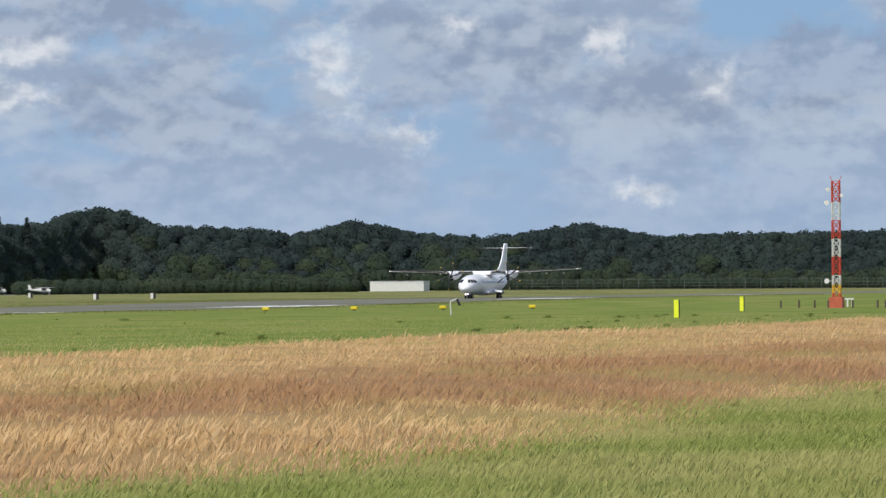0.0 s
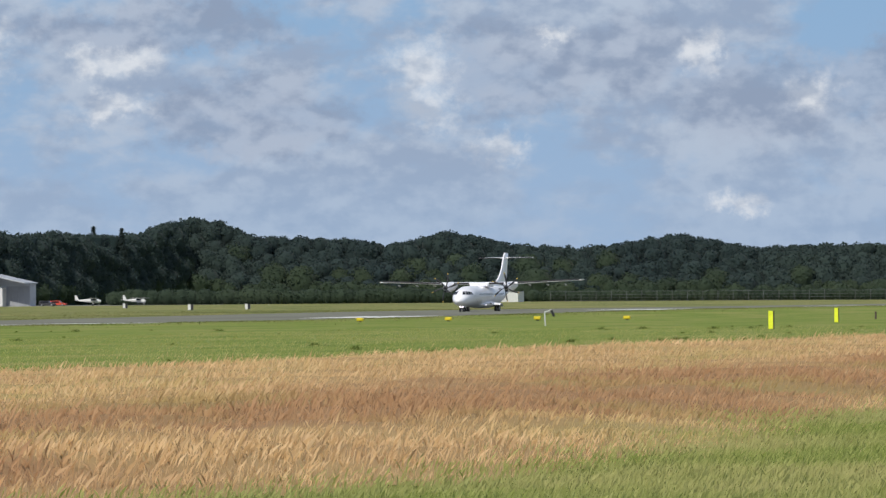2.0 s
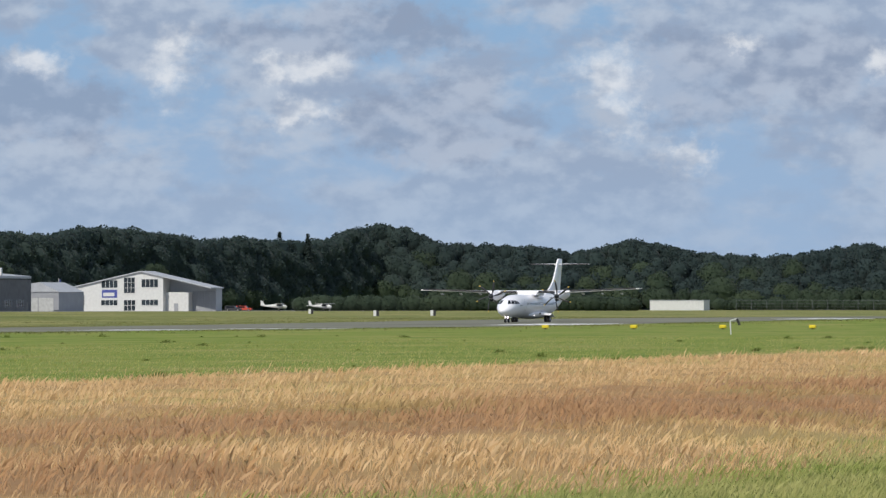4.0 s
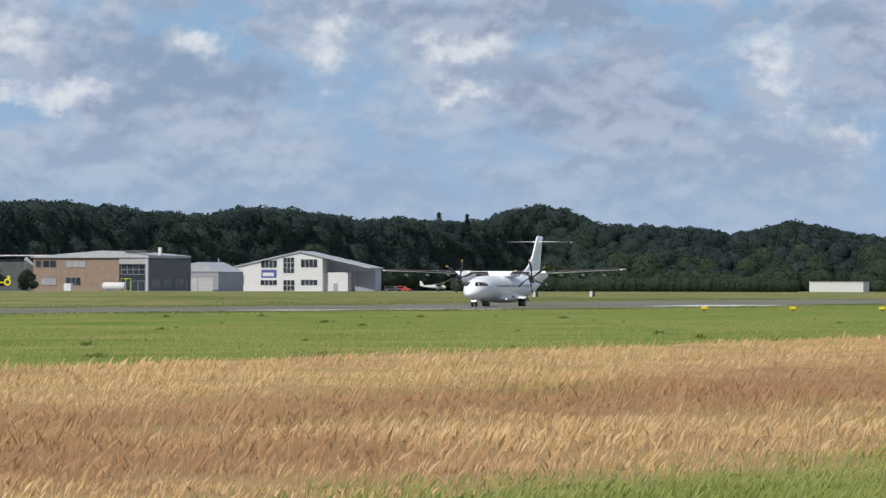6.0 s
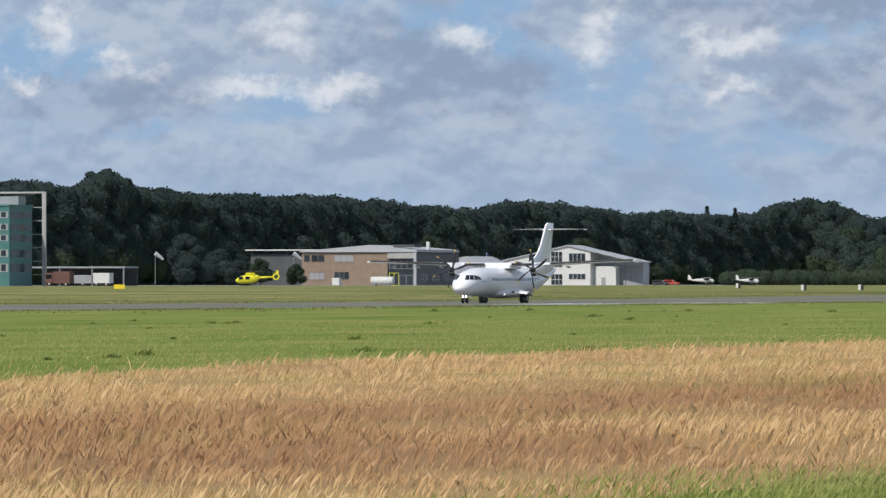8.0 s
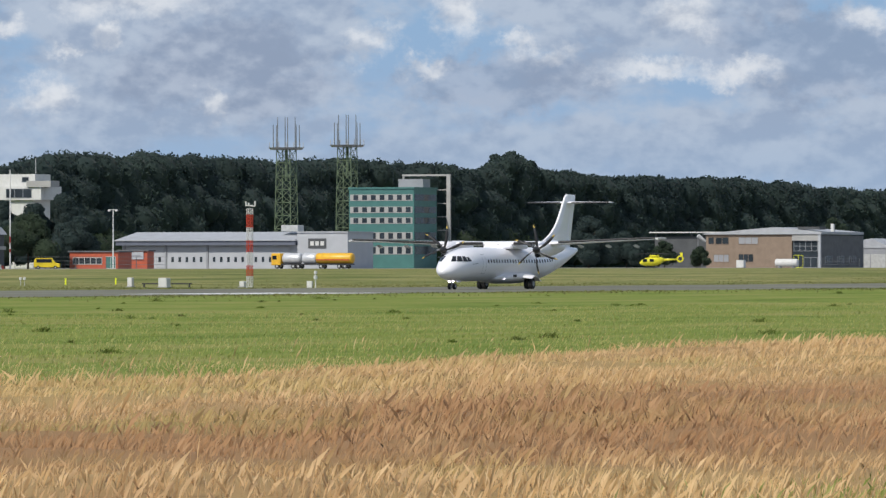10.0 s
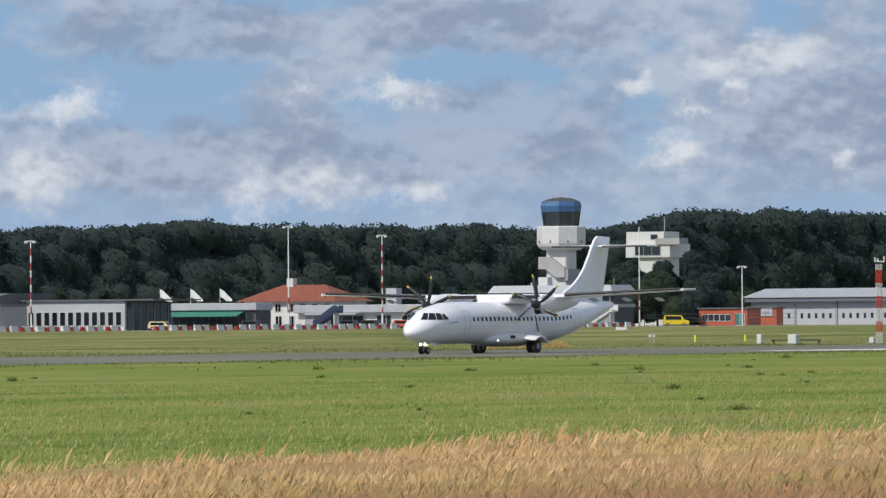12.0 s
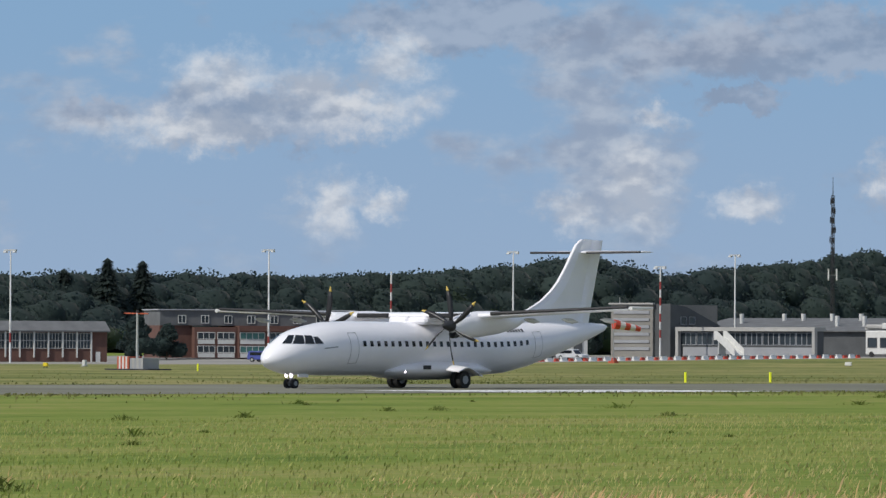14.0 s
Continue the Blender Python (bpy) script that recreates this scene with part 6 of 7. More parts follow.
def striped_mast(name, label, x, y, half, bands):
    """Lattice mast in painted sections: material and top height each."""
    t = place(name, label, "lattice mast", x, y)
    z = 0.0
    for mname, top in bands:
        n = max(1, round((top - z) / (half * 2.2)))
        bm = bmesh.new()
        for k in range(n):
            z0, z1 = z + (top - z) * k / n, z + (top - z) * (k + 1) / n
            c0 = [(-half, -half, z0), (half, -half, z0), (half, half, z0), (-half, half, z0)]
            c1 = [(px, py, z1) for px, py, _ in c0]
            for i in range(4):
                rod(bm, c0[i], c1[i], half * 0.13, n=6)
                rod(bm, c0[i], c1[(i + 1) % 4], half * 0.085, n=5)
                rod(bm, c1[i], c1[(i + 1) % 4], half * 0.085, n=5)
                rod(bm, c0[(i + 1) % 4], c1[i], half * 0.085, n=5)
        part("mast_section", bm, M[mname], t, {"red": "red painted section", "whitep": "white painted section", "shell_yellow": "yellow painted section"}.get(mname, ""))
        z = top
    return t


t = striped_mast("radio_mast", "red and white lattice radio mast with small dishes", 511.3, 89.1, 0.31,
                 (("red", 1.2), ("shell_yellow", 1.9), ("whitep", 2.7), ("red", 4.25), ("whitep", 5.75), ("red", 7.3), ("whitep", 8.8), ("red", 10.6)))
part("plinth", Box(-0.55, 0.55, -0.55, 0.55, 0, 0.9), M["orange_red"], t, "red painted plinth box")
for z, y, r in ((8.8, 0.75, 0.22), (9.9, 0.65, 0.18), (9.4, -0.5, 0.16), (2.25, 0.8, 0.22)):
    part("dish", Rod((-0.2, y, z), (0.0, y, z), r, r * 0.5, n=12), M["whitep"], t, "small white dish")
    part("bracket", Rod((0, 0, z), (0, y, z), 0.035, n=5), M["galv"], t)
for y in (-0.3, 0.3):
    part("lightning_rod", Rod((0, y, 10.6), (0, y * 1.6, 11.0), 0.03, n=5), M["red"], t)
t = striped_mast("wind_mast", "red and white lattice mast with wind instruments on top", 471, 225.5, 0.20,
                 (("whitep", 1.0), ("red", 1.9), ("whitep", 3.0), ("red", 4.0), ("whitep", 5.1), ("red", 6.2), ("whitep", 6.7)))
part("instrument_arm", Rod((0, -0.5, 6.9), (0, 0.35, 7.0), 0.05, n=6), M["whitep"], t)
for y, z in ((-0.5, 7.35), (0.35, 7.3), (0.1, 7.2)):
    part("wind_sensor", Rod((0, y, 6.9), (0, y, z), 0.05, 0.09, n=6), M["whitep"], t)


def light_pole(bearing, dist, height, red_from, red_to, head=True, label="tall floodlight pole with red and white lower bands"):
    x, y = at(bearing, dist)
    t = place("floodlight_pole", label, "light pole", x, y, group="apron light poles")
    r = 0.092
    part("shaft", Rod((0, 0, 0), (0, 0, height), r * 1.6, r * 1.0, n=10), M["pole_white"], t, "pale steel shaft")
    n = max(2, round((red_to - red_from) / 1.15))
    for k in range(n):
        z0 = red_from + (red_to - red_from) * k / n
        part("band", Rod((0, 0, z0), (0, 0, z0 + (red_to - red_from) / n), r * 1.5, n=10), M["mast_red" if k % 2 == 0 else "whitep"], t)
    if head:
        part("crossbar", Box(-0.15, 0.15, -1.0, 1.0, height, height + 0.18), M["galv"], t)
        for q in (-0.8, 0.8):
            part("floodlight", Box(-0.35, 0.1, q - 0.25, q + 0.25, height - 0.25, height - 0.02, bev=0.03), M["whitep"], t)
    return t


light_pole(27.794, 1195, 19.2, 0.2, 7.5, head=False)
light_pole(30.171, 1110, 16.6, 0.5, 15.0)
light_pole(31.037, 1083, 17.9, 0.2, 5.5)
light_pole(33.415, 1010, 14.6, 0.5, 13.5)
light_pole(36.689, 925, 13.4, 0.5, 12.5)
light_pole(36.0, 945, 15.4, 0.2, 3.5)
light_pole(38.05, 900, 15.4, 0.2, 5.2)
light_pole(39.178, 880, 12.6, 0.2, 12.0, head=False)
light_pole(40.31, 860, 15.4, 0.2, 4.6)
light_pole(42.693, 820, 14.8, 0.2, 5.2)
t = light_pole(26.845, 1225, 11.6, 0.1, 0.6, label="slim street lamp behind the red annex")

# telecom mast above the woods
x, y = at(35.1, 1180)
t = place("telecom_mast", "slim dark telecom mast rising above the woods", "telecom mast", x, y)
lattice(t, 0.30, 0.20, 0, 30.6, 16, ["dark_metal"], r=0.045)
part("top_rod", Rod((0, 0, 30.6), (0, 0, 34.0), 0.10, 0.05, n=6), M["dark_metal"], t)
for k, (z, q) in enumerate(((29.4, 0.6), (27.6, -0.6), (25.9, 0.7), (24.0, -0.7), (22.2, 0.8))):
    part("panel_antenna", Box(-0.1, 0.1, q * 0.8 - 0.06, q * 0.8 + 0.06, z - 0.6, z + 0.6), M["dark_metal"], t)
    part("bracket", Rod((0, 0, z), (0, q, z), 0.04, n=5), M["dark_metal"], t)
for q in (-0.95, 0.95):
    part("white_antenna", Box(-0.1, 0.1, q - 0.12, q + 0.12, 14.4, 16.6), M["whitep"], t, "white panel antenna")
    part("strut", Rod((0, 0, 15.4), (0, q, 15.4), 0.04, n=5), M["galv"], t)

# small objects on the grass
for k in range(4):
    yy = 148.5 - 8.35 * k
    t = place("edge_light", "low yellow lamp box beside the runway exit", "airfield light", 548, yy, group="yellow lamp boxes")
    part("body", Box(-0.2, 0.2, -0.32, 0.32, 0.08, 0.38, bev=0.06), M["yellow"], t, "yellow rounded housing")
    part("foot", Rod((0, 0, 0), (0, 0, 0.08), 0.12, n=8), M["dark_metal"], t)
t = place("goose_neck_sensor", "white bent pipe with a dark sensor head in the grass", "sensor", 435.7, 104.2)
part("pipe", Rod((0, 0, 0), (0, 0.05, 1.0), 0.05, n=6), M["whitep"], t)
part("bend", Rod((0, 0.05, 1.0), (0, -0.45, 1.15), 0.05, n=6), M["whitep"], t)
part("sensor_head", Rod((0, -0.45, 1.15), (0, -0.65, 0.7), 0.09, n=8), M["black"], t)
for x, y, h in ((369.6, 74.3, 1.1), (459.8, 87.4, 1.1)):
    t = place("marker_post", "bright yellow flat marker post at the field edge", "marker post", x, y, group="tall yellow markers")
    part("board", Box(-0.06, 0.06, -0.15, 0.15, 0.0, h, bev=0.02), M["lime"], t, "bright yellow board")
    part("dark_edge", Box(-0.05, 0.06, -0.20, -0.155, 0.0, h), M["black"], t)
for k, (x, y) in enumerate(((523, 96), (519.6, 93.8), (517, 92), (513.5, 90.2), (508, 87.2), (503.8, 84.4), (503, 83.6))):
    t = place("peg", "short dark wooden peg in the grass", "peg", x, y, group="dark pegs")
    part("stake", Box(-0.08, 0.08, -0.08, 0.08, 0, 0.65, bev=0.02), M["bark"], t)
t = place("equipment_frame", "small white equipment frame beside the radio mast", "equipment frame", 536, 92.4)
for y in (-0.35, 0.05, 0.4):
    part("leg", Box(-0.06, 0.06, y - 0.07, y + 0.07, 0, 0.62), M["whitep"], t)
part("top_bar", Box(-0.08, 0.08, -0.5, 0.55, 0.62, 0.75), M["whitep"], t)

for b, d in ((29.753, 510), (29.221, 527), (27.283, 614), (26.821, 622), (36.454, 385), (35.671, 390), (40.962, 547)):
    x, y = at(b, d)
    t = place("yellow_marker", "slim yellow marker post in the rough grass", "marker post", x, y, group="yellow markers")
    part("board", Box(-0.05, 0.05, -0.08, 0.08, 0, 0.66, bev=0.02), M["lime"], t)
for b, d, w, h in ((26.372, 530, 0.8, 0.85), (26.684, 545, 0.45, 0.85), (25.649, 535, 0.45, 0.55), (42.006, 669, 0.4, 0.7)):
    x, y = at(b, d)
    t = place("junction_box", "white junction box standing in the rough grass", "junction box", x, y, group="white boxes")
    part("cabinet", Box(-w / 2, w / 2, -w / 2, w / 2, 0.08, h, bev=0.04), M["whitep"], t)
    part("base", Box(-w / 2 - 0.1, w / 2 + 0.1, -w / 2 - 0.1, w / 2 + 0.1, 0, 0.08), M["concrete"], t)
x, y = at(26.35, 541)
t = place("antenna_array", "low dark antenna frame lying across the grass", "antenna array", x, y)
part("boom", Box(-0.1, 0.1, -2.4, 2.4, 0.28, 0.38), M["dark_metal"], t)
for q in (-2.2, 0, 2.2):
    part("support", Box(-0.06, 0.06, q - 0.06, q + 0.06, 0, 0.28), M["dark_metal"], t)
x, y = at(24.976, 525)
t = place("weather_sensor", "white weather sensor on a short post", "weather sensor", x, y)
part("post", Rod((0, 0, 0), (0, 0, 1.3), 0.06, n=6), M["whitep"], t)
part("screen", Rod((0, 0, 0.75), (0, 0, 1.05), 0.17, n=10), M["whitep"], t, "white louvred screen")
part("lamp", Rod((0, 0, 1.2), (0, 0, 1.45), 0.14, n=8), M["whitep"], t)
part("box", Box(-0.15, 0.15, 0.3, 0.75, 0, 0.6), M["whitep"], t)
x, y = at(27.68, 588)
t = place("approach_sensor", "pair of small white sensors on thin stems", "sensor", x, y)
for q in (-0.2, 0.2):
    part("stem", Rod((0, q, 0), (0, q, 0.6), 0.035, n=5), M["galv"], t)
    part("head", Box(-0.1, 0.1, q - 0.12, q + 0.12, 0.55, 0.8, bev=0.03), M["whitep"], t)
for b, d, w, h, mm, lb in ((27.962, 844, 1.7, 0.55, "whitep", "low white taxiway sign"), (34.953, 787, 1.0, 0.55, "whitep", "low white taxiway sign"), (23.049, 955, 1.8, 0.8, "yellow", "low yellow taxiway sign"), (42.365, 622, 0.6, 0.5, "yellow", "small yellow taxiway sign")):
    x, y = at(b, d)
    t = place("taxiway_sign", lb + " in the grass", "sign", x, y)
    part("panel", Box(-0.1, 0.1, -w / 2, w / 2, 0.12, h, bev=0.03), M[mm], t)
    for q in (-w / 3, w / 3):
        part("foot", Box(-0.05, 0.05, q - 0.05, q + 0.05, 0, 0.12), M["dark_metal"], t)
for b, d in ((16.727, 1060), (17.331, 1250), (16.2, 1100)):
    x, y = at(b, d)
    t = place("distance_marker", "small black and white marker board in the grass", "marker board", x, y, group="marker boards")
    part("white_half", Box(-0.1, 0.1, 0.0, 0.5, 0, 1.0), M["whitep"], t)
    part("black_half", Box(-0.1, 0.1, -0.45, -0.01, 0, 1.0), M["black"], t)

# striped navigation hut with its aerial
x, y = at(41.53, 560)
t = place("navigation_hut", "small hut striped red and white with a tall aerial", "equipment hut", x, y)
part("platform", Box(-1.6, 1.6, -2.8, 2.4, 0, 0.14), M["dark_metal"], t)
for k in range(7):
    part("panel", Box(-0.9, 0.9, 0.1 + k * 0.2, 0.3 + k * 0.2, 0.14, 1.25), M["whitep" if k % 2 else "orange_red"], t)
# the striped side in shade, its darkening put into grey panel colours
for k in range(6):
    part("side_panel", Box(-0.8, 1.4, -1.5 + k * 0.26, -1.25 + k * 0.26, 0.14, 1.1), M["grey_clad" if k % 2 else "concrete"], t)
part("aerial_mast", Rod((0, -0.1, 0.14), (0, -0.1, 5.2), 0.13, 0.09, n=8), M["galv"], t)
part("aerial_arm", Rod((0, -1.4, 5.1), (0, 1.4, 5.15), 0.06, n=6), M["orange_red"], t)
part("aerial_tip", Rod((0, -0.1, 5.2), (0, -0.1, 5.45), 0.12, n=6), M["dark_metal"], t)

# windsocks
x, y = at(37.12, 830)
t = place("windsock", "red and white striped windsock blowing from a post", "windsock", x, y)
part("post", Rod((0, 0, 0), (0, 0, 5.4), 0.06, 0.05, n=8), M["grey_metal"], t)
part("base", Box(-0.5, 0.5, -0.5, 0.5, 0, 0.35), M["orange_red"], t)
d = Vector((0.84, -0.45, -0.14)).normalized()
p = Vector((0, -0.05, 5.25))
for k in range(5):
    part("sock_ring", Rod(p + d * 0.78 * k, p + d * 0.78 * (k + 1) - Vector((0, 0, 0.03 * k)), 0.66 - 0.07 * k, 0.60 - 0.07 * k, n=12), M["red" if k % 2 == 0 else "whitep"], t, "fabric windsock segment")
for b, d2, zt in ((22.72, 1490, 8.2), (21.44, 1570, 8.6)):
    x, y = at(b, d2)
    t = place("windsock", "small white windsock on a slim pole", "windsock", x, y)
    part("post", Rod((0, 0, 0), (0, 0, zt), 0.08, n=6), M["grey_metal"], t)
    part("sock", Rod((0, 0, zt - 0.4), (1.2, -1.6, zt - 1.9), 0.55, 0.25, n=10), M["whitep"], t, "white fabric cone")


# red and white safety barriers before the terminal
def barrier(x, y, mname, h):
    t = place("safety_barrier", "%s plastic safety barrier on the apron edge" % ("white" if mname == "whitep" else "red"), "barrier", x, y, group="apron barriers")
    wide = 1.2 if mname == "whitep" else 1.0
    h = h * (1.15 if mname == "whitep" else 0.9)
    bm = bmesh.new()
    prism(bm, [(-0.28, 0), (-0.12, 0.55 * h), (-0.10, 0.95 * h), (0.10, 0.95 * h), (0.12, 0.55 * h), (0.28, 0)], "x", -0.82 * min(h, 1) * wide, 0.82 * min(h, 1) * wide)
    part("block", bm, M["pole_white" if mname == "whitep" else mname], t)


bx = 769.0
k = 0
while bx < 975:
    if not (890 < bx < 897 or 806 < bx < 815):
        barrier(bx, 515 + 0.3 * math.sin(bx), "red" if k % 2 else "whitep", 0.8)
    bx += 1.72
    k += 1
for k in range(60):
    barrier(652 + k * 1.62, 522 - 0.02 * k, "red" if k % 2 else "whitep", 0.52)


# vehicles
def wheels(t, xs, ys, r):
    for x in xs:
        for y in ys:
            w = part("wheel", Rod((x, y - 0.12, r), (x, y + 0.12, r), r, n=14), M["rubber"], t)
            part("hub", Rod((x, y - 0.14, r), (x, y + 0.14, r), r * 0.5, n=10), M["galv"], w)


def vehicle(name, label, category, bearing, dist, turn, L, W, H, nose, mname, glass=True, group=""):
    """A car or van along its own x axis, bonnet towards -x."""
    x, y = at(bearing, dist)
    t = place(name, label, category, x, y, group, turn)
    bm = bmesh.new()
    zb, zh = 0.32, H * 0.55
    prism(bm, [(-L / 2, zb), (-L / 2, zh * 0.9), (-L / 2 + nose, zh), (-L / 2 + nose + 0.55, H), (L / 2 - 0.25, H), (L / 2, zh), (L / 2, zb)], "y", -W / 2, W / 2)
    bmesh.ops.bevel(bm, geom=list(bm.edges), offset=0.06, segments=1, affect="EDGES")
    part("body", bm, M[mname], t)
    if glass:
        for s in (-1, 1):
            part("side_window", Box(-L / 2 + nose + 0.6, L / 2 - 0.5, s * (W / 2 + 0.005), s * (W / 2 + 0.015), zh + 0.08, H - 0.16), M["glass"], t)
        bm = bmesh.new()
        prism(bm, [(-L / 2 + nose + 0.02, zh + 0.03), (-L / 2 + nose + 0.50, H - 0.1), (-L / 2 + nose + 0.47, H - 0.1), (-L / 2 + nose - 0.02, zh + 0.03)], "y", -W / 2 + 0.12, W / 2 - 0.12)
        part("windscreen", bm, M["glass"], t)
    wheels(t, (-L / 2 + 0.85, L / 2 - 0.85), (-W / 2 + 0.1, W / 2 - 0.1), 0.33)
    return t


vehicle("van", "yellow service van parked by the terminal fence", "van", 27.455, 1195, 115, 5.0, 1.95, 2.1, 0.9, "yellow")
vehicle("van", "yellow service van parked before the terminal", "van", 29.0, 1120, 100, 4.8, 1.9, 2.0, 0.9, "yellow")
vehicle("car", "pale yellow car parked behind the barriers", "car", 32.2, 1000, 100, 4.6, 1.8, 1.45, 1.2, "cream")
for b, d, mm, lb in ((31.35, 1010, "dark_metal", "dark grey car parked on the apron"), (30.25, 1060, "black", "black van parked by the terminal wing"), (30.45, 1065, "dark_metal", "dark estate car by the terminal wing"), (29.95, 1085, "orange_red", "orange tug parked by the terminal"), (33.95, 960, "silver", "silver car parked before the cabins"),
                     (34.1, 962, "silver", "pale grey car parked before the cabins"), (37.5, 880, "silver", "pale car parked by the workshop"), (37.65, 884, "black", "dark car parked by the workshop"), (40.1, 850, "dark_metal", "dark car parked before the flats"), (40.35, 852, "banner_blue", "blue car parked before the flats"), (18.05, 1690, "dark_metal", "dark car parked beside the gabled hall"), (17.95, 1700, "red", "red car parked beside the gabled hall")):
    vehicle("car", lb, "car", b, d, 95, 4.5, 1.8, 1.5, 1.2, mm)

x, y = at(24.98, 1292)
t = place("tanker_truck", "yellow and white fuel tanker with a drawbar trailer", "tanker truck", x, y, turn=90)
part("chassis", Box(-8.6, 9.6, -1.0, 1.0, 0.75, 1.05), M["dark_metal"], t)
cabp = part("cab", Box(7.4, 9.6, -1.2, 1.2, 0.7, 3.2, bev=0.15), M["shell_yellow"], t, "yellow truck cab")
part("windscreen", Box(9.6, 9.63, -1.0, 1.0, 1.9, 2.8), M["glass"], cabp)
part("side_window", Box(8.3, 9.3, 1.2, 1.22, 1.9, 2.7), M["glass"], cabp)


def vessel(x0, x1, mname, lb):
    bm = bmesh.new()
    rings = []
    for u, r in ((x0, 0.6), (x0 + 0.12, 1.0), (x0 + 0.35, 1.12), (x1 - 0.35, 1.12), (x1 - 0.12, 1.0), (x1, 0.6)):
        rings.append([Vector((u, 1.08 * r * math.cos(a), 2.15 + r * math.sin(a))) for a in (2 * math.pi * k / 18 for k in range(18))])
    loft(bm, rings)
    return part("vessel", bm, M[mname], t, lb, smooth=True)


vessel(3.0, 7.2, "silver", "white metal tank")
vessel(-0.6, 2.6, "silver", "pale metal tank end")
vessel(-8.8, -0.5, "shell_yellow", "yellow tank")
part("red_stripe", Box(-8.4, -0.8, 1.205, 1.22, 1.75, 1.95), M["red"], t)
wheels(t, (8.3, 4.6, 3.4, -1.8, -6.0, -7.3), (-0.95, 0.95), 0.5)
x, y = at(23.55, 1370)
t = place("fire_engine", "dark red fire engine parked among trailers", "fire engine", x, y, turn=90)
part("body", Box(-1.6, 2.4, -1.2, 1.2, 0.5, 3.2, bev=0.1), M["brick_red"], t)
part("cab", Box(2.45, 4.4, -1.2, 1.2, 0.5, 2.9, bev=0.2), M["brick_red"], t)
part("cab_window", Box(2.8, 4.1, 1.2, 1.22, 1.6, 2.5), M["glass"], t)
wheels(t, (-0.6, 3.4), (-1.0, 1.0), 0.5)
x, y = at(23.2, 1385)
t = place("service_trailer", "white box trailer under a grey canopy", "trailer", x, y, turn=90)
part("box_body", Box(-2.0, 2.0, -1.2, 1.2, 0.6, 2.9, bev=0.05), M["whitep"], t)
part("grey_body", Box(2.3, 7.0, -1.2, 1.2, 0.5, 2.4, bev=0.1), M["grey_clad"], t)
part("drawbar", Box(2.0, 2.3, -0.1, 0.1, 0.6, 0.8), M["dark_metal"], t)
wheels(t, (-1.2, 1.2, 4.5), (-1.0, 1.0), 0.45)
x, y = at(23.0, 1400)
t = place("canopy", "grey open canopy on posts beside the office tower", "canopy", x, y)
part("roof", Box(0, 8, 0, 24, 4.0, 4.4), M["grey_clad"], t)
for q in (0.3, 8, 16, 23.5):
    part("post", Box(0.2, 0.5, q, q + 0.3, 0, 4.0), M["grey_metal"], t)
part("back_wall", Box(7.6, 8, 0.2, 23.8, 0, 3.98), M["dark_clad"], t)


def air_stairs(bearing, dist, turn, label, paint="whitep"):
    x, y = at(bearing, dist)
    t = place("boarding_stairs", label, "boarding stairs", x, y, turn=turn)
    bm = bmesh.new()
    prism(bm, [(-2.6, 0.5), (2.0, 3.0), (2.8, 3.0), (2.8, 2.7), (2.1, 2.7), (-2.4, 0.3)], "y", -0.8, 0.8)
    part("flight", bm, M[paint], t, "straight stair flight")
    for s in (-0.82, 0.82):
        bm = bmesh.new()
        prism(bm, [(-2.6, 0.5), (2.0, 3.0), (2.8, 3.0), (2.8, 4.0), (2.0, 4.0), (-2.6, 1.4)], "y", s - 0.03, s + 0.03)
        part("side_panel", bm, M[paint], t)
    part("leg", Box(1.8, 2.1, -0.6, 0.6, 0.4, 2.7), M["galv"], t)
    wheels(t, (-1.4, 1.6), (-0.7, 0.7), 0.3)


air_stairs(36.05, 900, 70, "white mobile boarding stairs on the apron")
air_stairs(28.13, 1120, -100, "pale mobile boarding stairs by the terminal")
air_stairs(30.68, 1045, -100, "dark blue mobile boarding stairs by the terminal wing", "navy")

# yellow helicopter on its stand
x, y = at(21.86, 1480)
t = place("helicopter", "yellow rescue helicopter parked on its stand", "helicopter", x, y, turn=112)
bm = bmesh.new()
rings = []
for u, ry, z0, z1 in ((3.1, 0.1, 1.1, 1.3), (2.7, 0.5, 0.75, 1.75), (1.8, 0.85, 0.5, 2.35), (0.6, 0.95, 0.45, 2.65), (-0.9, 0.9, 0.55, 2.7), (-2.0, 0.6, 1.0, 2.6), (-2.8, 0.28, 1.65, 2.3)):
    rings.append([Vector((u, ry * math.cos(a), (z0 + z1) / 2 + (z1 - z0) / 2 * math.sin(a))) for a in (2 * math.pi * k / 16 for k in range(16))])
loft(bm, rings)
part("fuselage", bm, M["heli"], t, "yellow rounded fuselage", smooth=True)
part("tail_boom", Rod((-2.4, 0, 1.95), (-6.2, 0, 2.1), 0.30, 0.18, n=12), M["heli"], t, "yellow tail boom", smooth=True)
part("shrouded_fan", Rod((-6.6, -0.2, 2.2), (-6.6, 0.2, 2.2), 0.85, n=20), M["heli"], t, "yellow fan shroud")
part("fan", Rod((-6.6, -0.22, 2.2), (-6.6, 0.22, 2.2), 0.48, n=16), M["dark_metal"], t)
part("fin", Box(-7.2, -6.6, -0.1, 0.1, 2.9, 3.7), M["heli"], t)
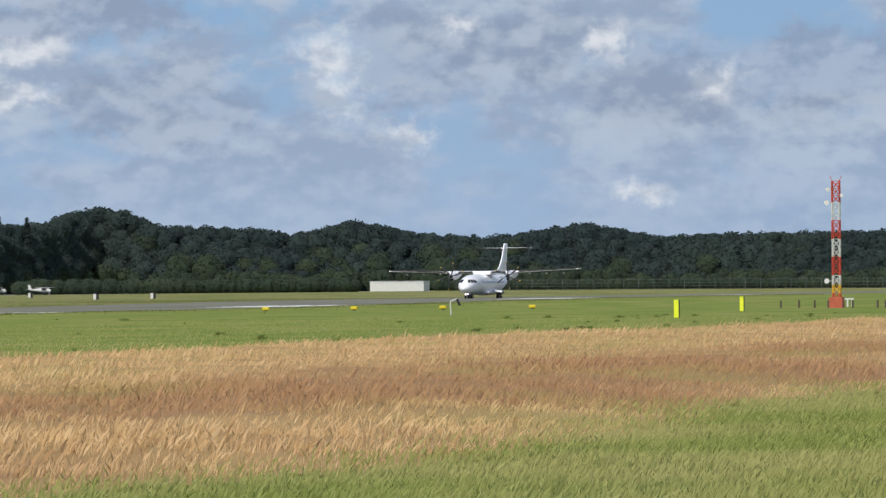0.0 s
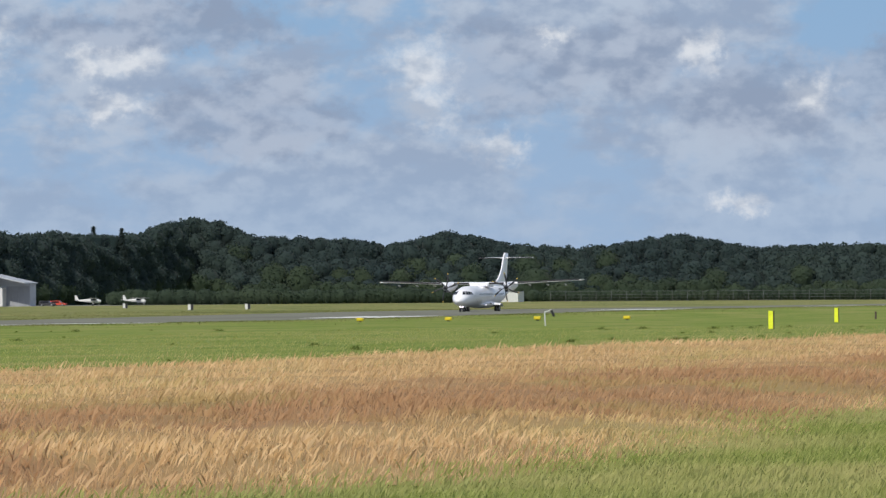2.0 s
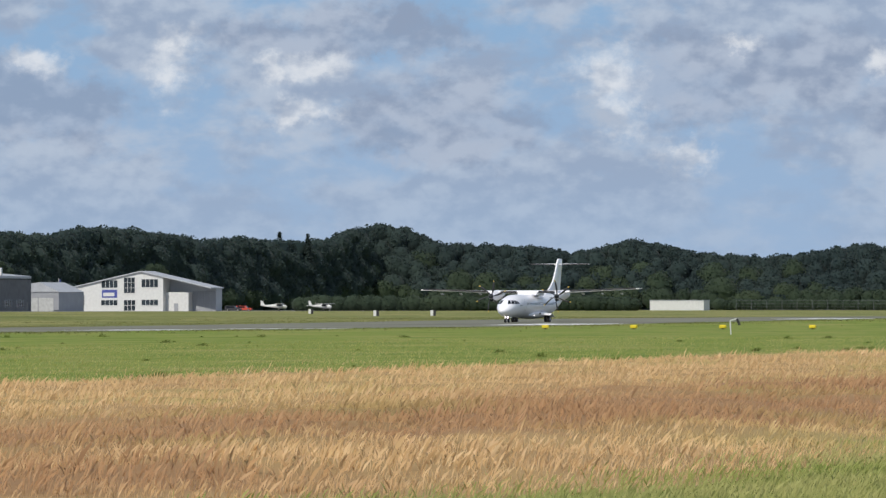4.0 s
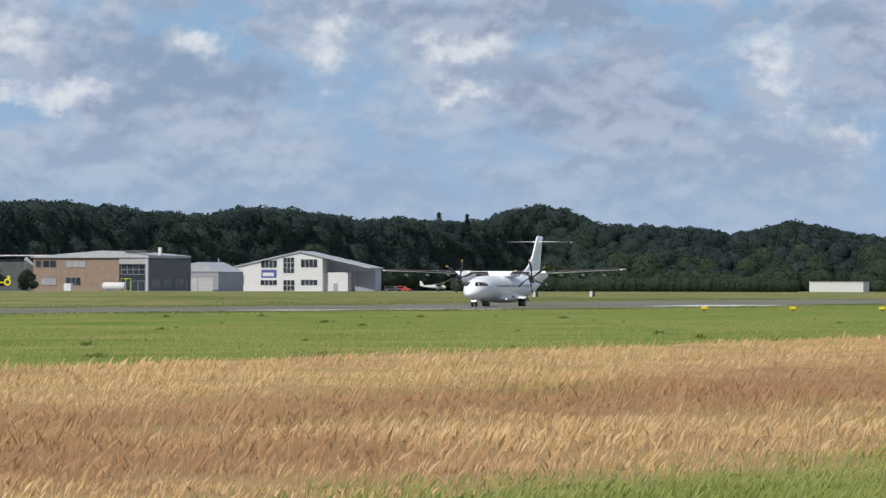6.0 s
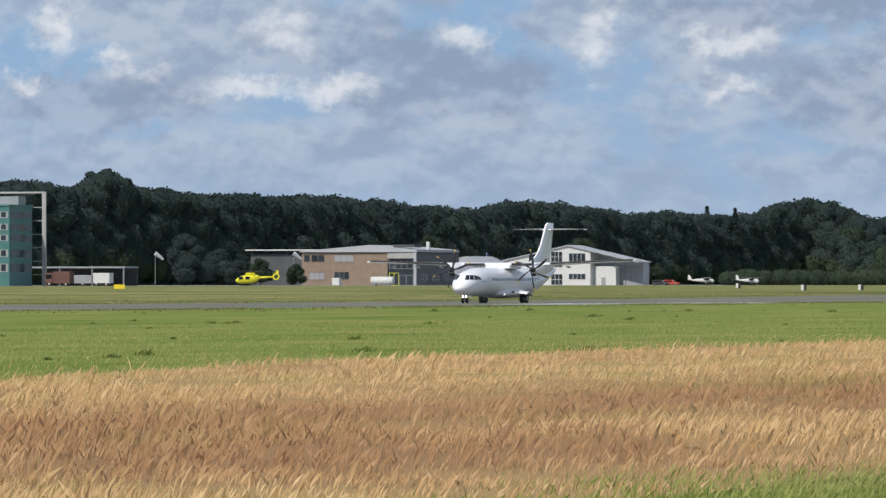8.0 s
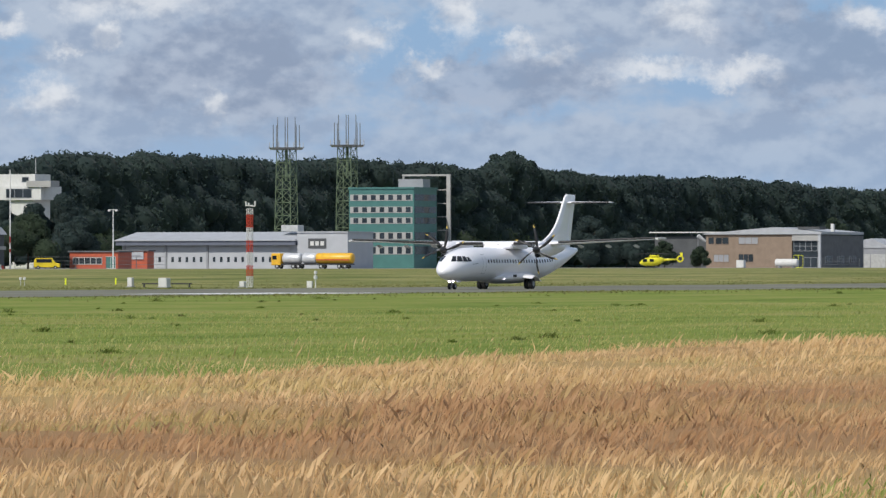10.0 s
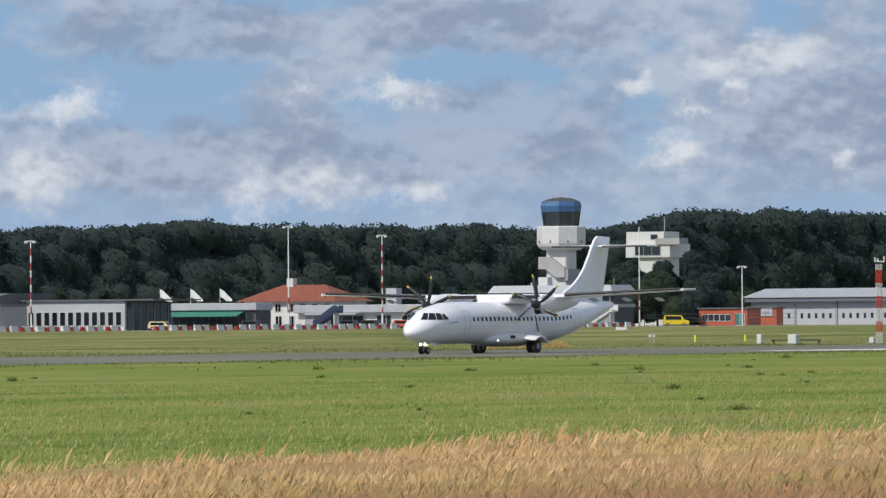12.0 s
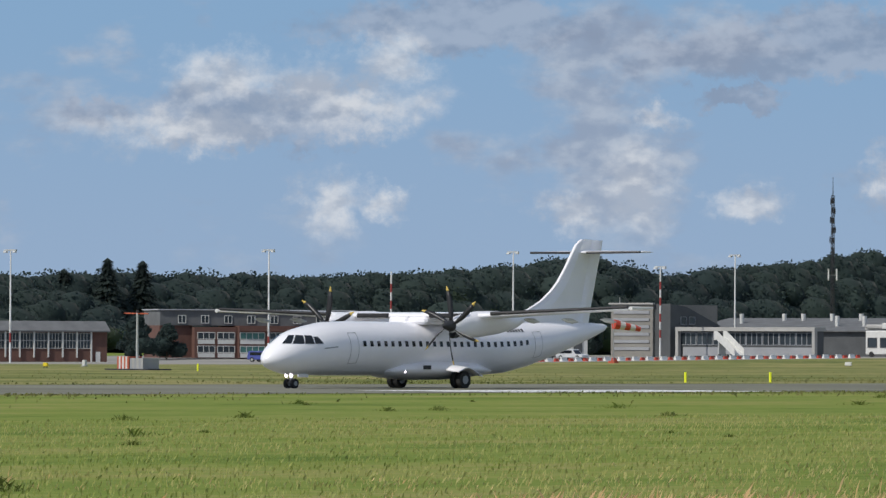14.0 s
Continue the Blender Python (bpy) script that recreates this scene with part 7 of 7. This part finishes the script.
for s in (-1, 1):
    part("cockpit_window", Box(1.3, 2.3, s * 0.80, s * 0.93, 1.5, 2.2), M["glass"], t)
    part("cabin_window", Box(-0.3, 0.7, s * 0.93, s * 0.975, 1.5, 2.2), M["glass"], t)
    part("skid", Rod((-1.6, s * 1.0, 0.06), (2.0, s * 1.0, 0.06), 0.06, n=6), M["dark_metal"], t)
    for u in (-0.8, 1.2):
        part("skid_leg", Rod((u, s * 0.98, 0.06), (u, s * 0.6, 0.7), 0.05, n=6), M["dark_metal"], t)
part("engine_cowl", Box(-1.6, 0.7, -0.55, 0.55, 2.6, 3.1, bev=0.15), M["heli"], t)
part("rotor_mast", Rod((0, 0, 3.0), (0, 0, 3.6), 0.12, n=8), M["dark_metal"], t)
for k in range(4):
    a = math.pi / 2 * k + 0.6
    part("rotor_blade", Rod((0.2 * math.cos(a), 0.2 * math.sin(a), 3.5), (5.1 * math.cos(a), 5.1 * math.sin(a), 3.35), 0.10, 0.08, n=4), M["dark_metal"], t)

# parked light aircraft
for b, d, tn, lb in ((17.62, 1700, 100, "small white high-wing light aircraft parked on the grass"), (17.2, 1760, 80, "small white light aircraft parked by the hedge"), (38.75, 868, 95, "small white light aircraft before the old hangar")):
    x, y = at(b, d)
    t = place("light_aircraft", lb, "light aircraft", x, y, turn=tn)
    bm = bmesh.new()
    rings = []
    for u, r, zc in ((-2.0, 0.2, 1.2), (-1.6, 0.5, 1.2), (0.0, 0.62, 1.35), (1.4, 0.5, 1.4), (5.0, 0.12, 1.5)):
        rings.append([Vector((u, r * 0.85 * math.cos(a), zc + r * math.sin(a))) for a in (2 * math.pi * k / 12 for k in range(12))])
    loft(bm, rings)
    part("fuselage", bm, M["whitep"], t, smooth=True)
    bm = bmesh.new()
    loft(bm, [wing_section(-0.6, 1.3, -5.2, 2.12, 0.06), wing_section(-0.7, 1.5, 0, 2.05, 0.07), wing_section(-0.6, 1.3, 5.2, 2.12, 0.06)])
    part("wing", bm, M["whitep"], t, smooth=True)
    bm = bmesh.new()
    prism(bm, [(4.0, 1.5), (4.8, 2.9), (5.3, 2.9), (5.2, 1.5)], "y", -0.05, 0.05)
    part("fin", bm, M["whitep"], t)
    part("tailplane", Box(4.4, 5.2, -1.6, 1.6, 1.55, 1.62), M["whitep"], t)
    for s in (-1, 1):
        part("cabin_window", Box(-0.6, 0.8, s * 0.50, s * 0.56, 1.45, 1.85), M["glass"], t)
        part("gear_leg", Rod((0.2, s * 0.3, 0.9), (0.2, s * 1.0, 0.2), 0.05, n=6), M["whitep"], t)
        part("wheel", Rod((0.2, s * 1.0 - 0.08, 0.2), (0.2, s * 1.0 + 0.08, 0.2), 0.2, n=12), M["rubber"], t)
    part("nose_leg", Rod((-1.4, 0, 0.0), (-1.4, 0, 0.9), 0.05, n=6), M["whitep"], t)

# perimeter fences
def fence(b0, b1, dist, height, label):
    x, y = at((b0 + b1) / 2, dist)
    t = place("fence", label, "fence", x, y)
    base = Vector((x, y, float(gz(x, y))))
    n = int(radians(b1 - b0) * dist / 5.0)
    pts = []
    for k in range(n + 1):
        px, py = at(b0 + (b1 - b0) * k / n, dist)
        pts.append(Vector((px, py, float(gz(px, py)))) - base)
        part("post", Rod(pts[-1], pts[-1] + Vector((0, 0, height)), 0.07, n=5), M["fence"], t)
    for f in (0.08, 0.35, 0.65, 0.98):
        bm = bmesh.new()
        for p, q in zip(pts, pts[1:]):
            rod(bm, p + Vector((0, 0, height * f)), q + Vector((0, 0, height * f)), 0.035, n=4)
        part("wire", bm, M["fence"], t, "grey fence wire")


fence(8.9, 13.4, 2080, 3.4, "grey wire perimeter fence before the dark hedge")
fence(26.35, 27.75, 1215, 2.4, "dark wire fence between annex and terminal")
fence(19.95, 20.3, 1560, 2.4, "grey wire fence beside the brick office")



# distance of the nose wheel along the runway during the take-off run: seconds, metres
ROLL = [
    (0.00, 829.8), (0.75, 810.0), (1.50, 788.8), (2.25, 765.6), (3.00, 741.0), (4.20, 699.3),
    (5.50, 649.9), (6.50, 609.6), (7.00, 587.9), (8.20, 534.1), (9.50, 472.1), (10.00, 446.6),
    (10.50, 422.2), (11.00, 395.5), (11.50, 370.2), (12.00, 342.7), (12.50, 316.8), (13.00, 288.7),
    (13.50, 262.1), (14.00, 232.95),
]


def motions():
    walk(plane, [(t, pose(x, 196.16, float(gz(x, 196.16)) + 0.02)) for t, x in ROLL])
    for p, ahead in zip(propellers, (0.0, 17.0)):
        rows = [(k / 30, pose(p.location.x, p.location.y, p.location.z, ahead + 47.0 * k)) for k in range(0, 421)]
        walk(p, rows)


motions()
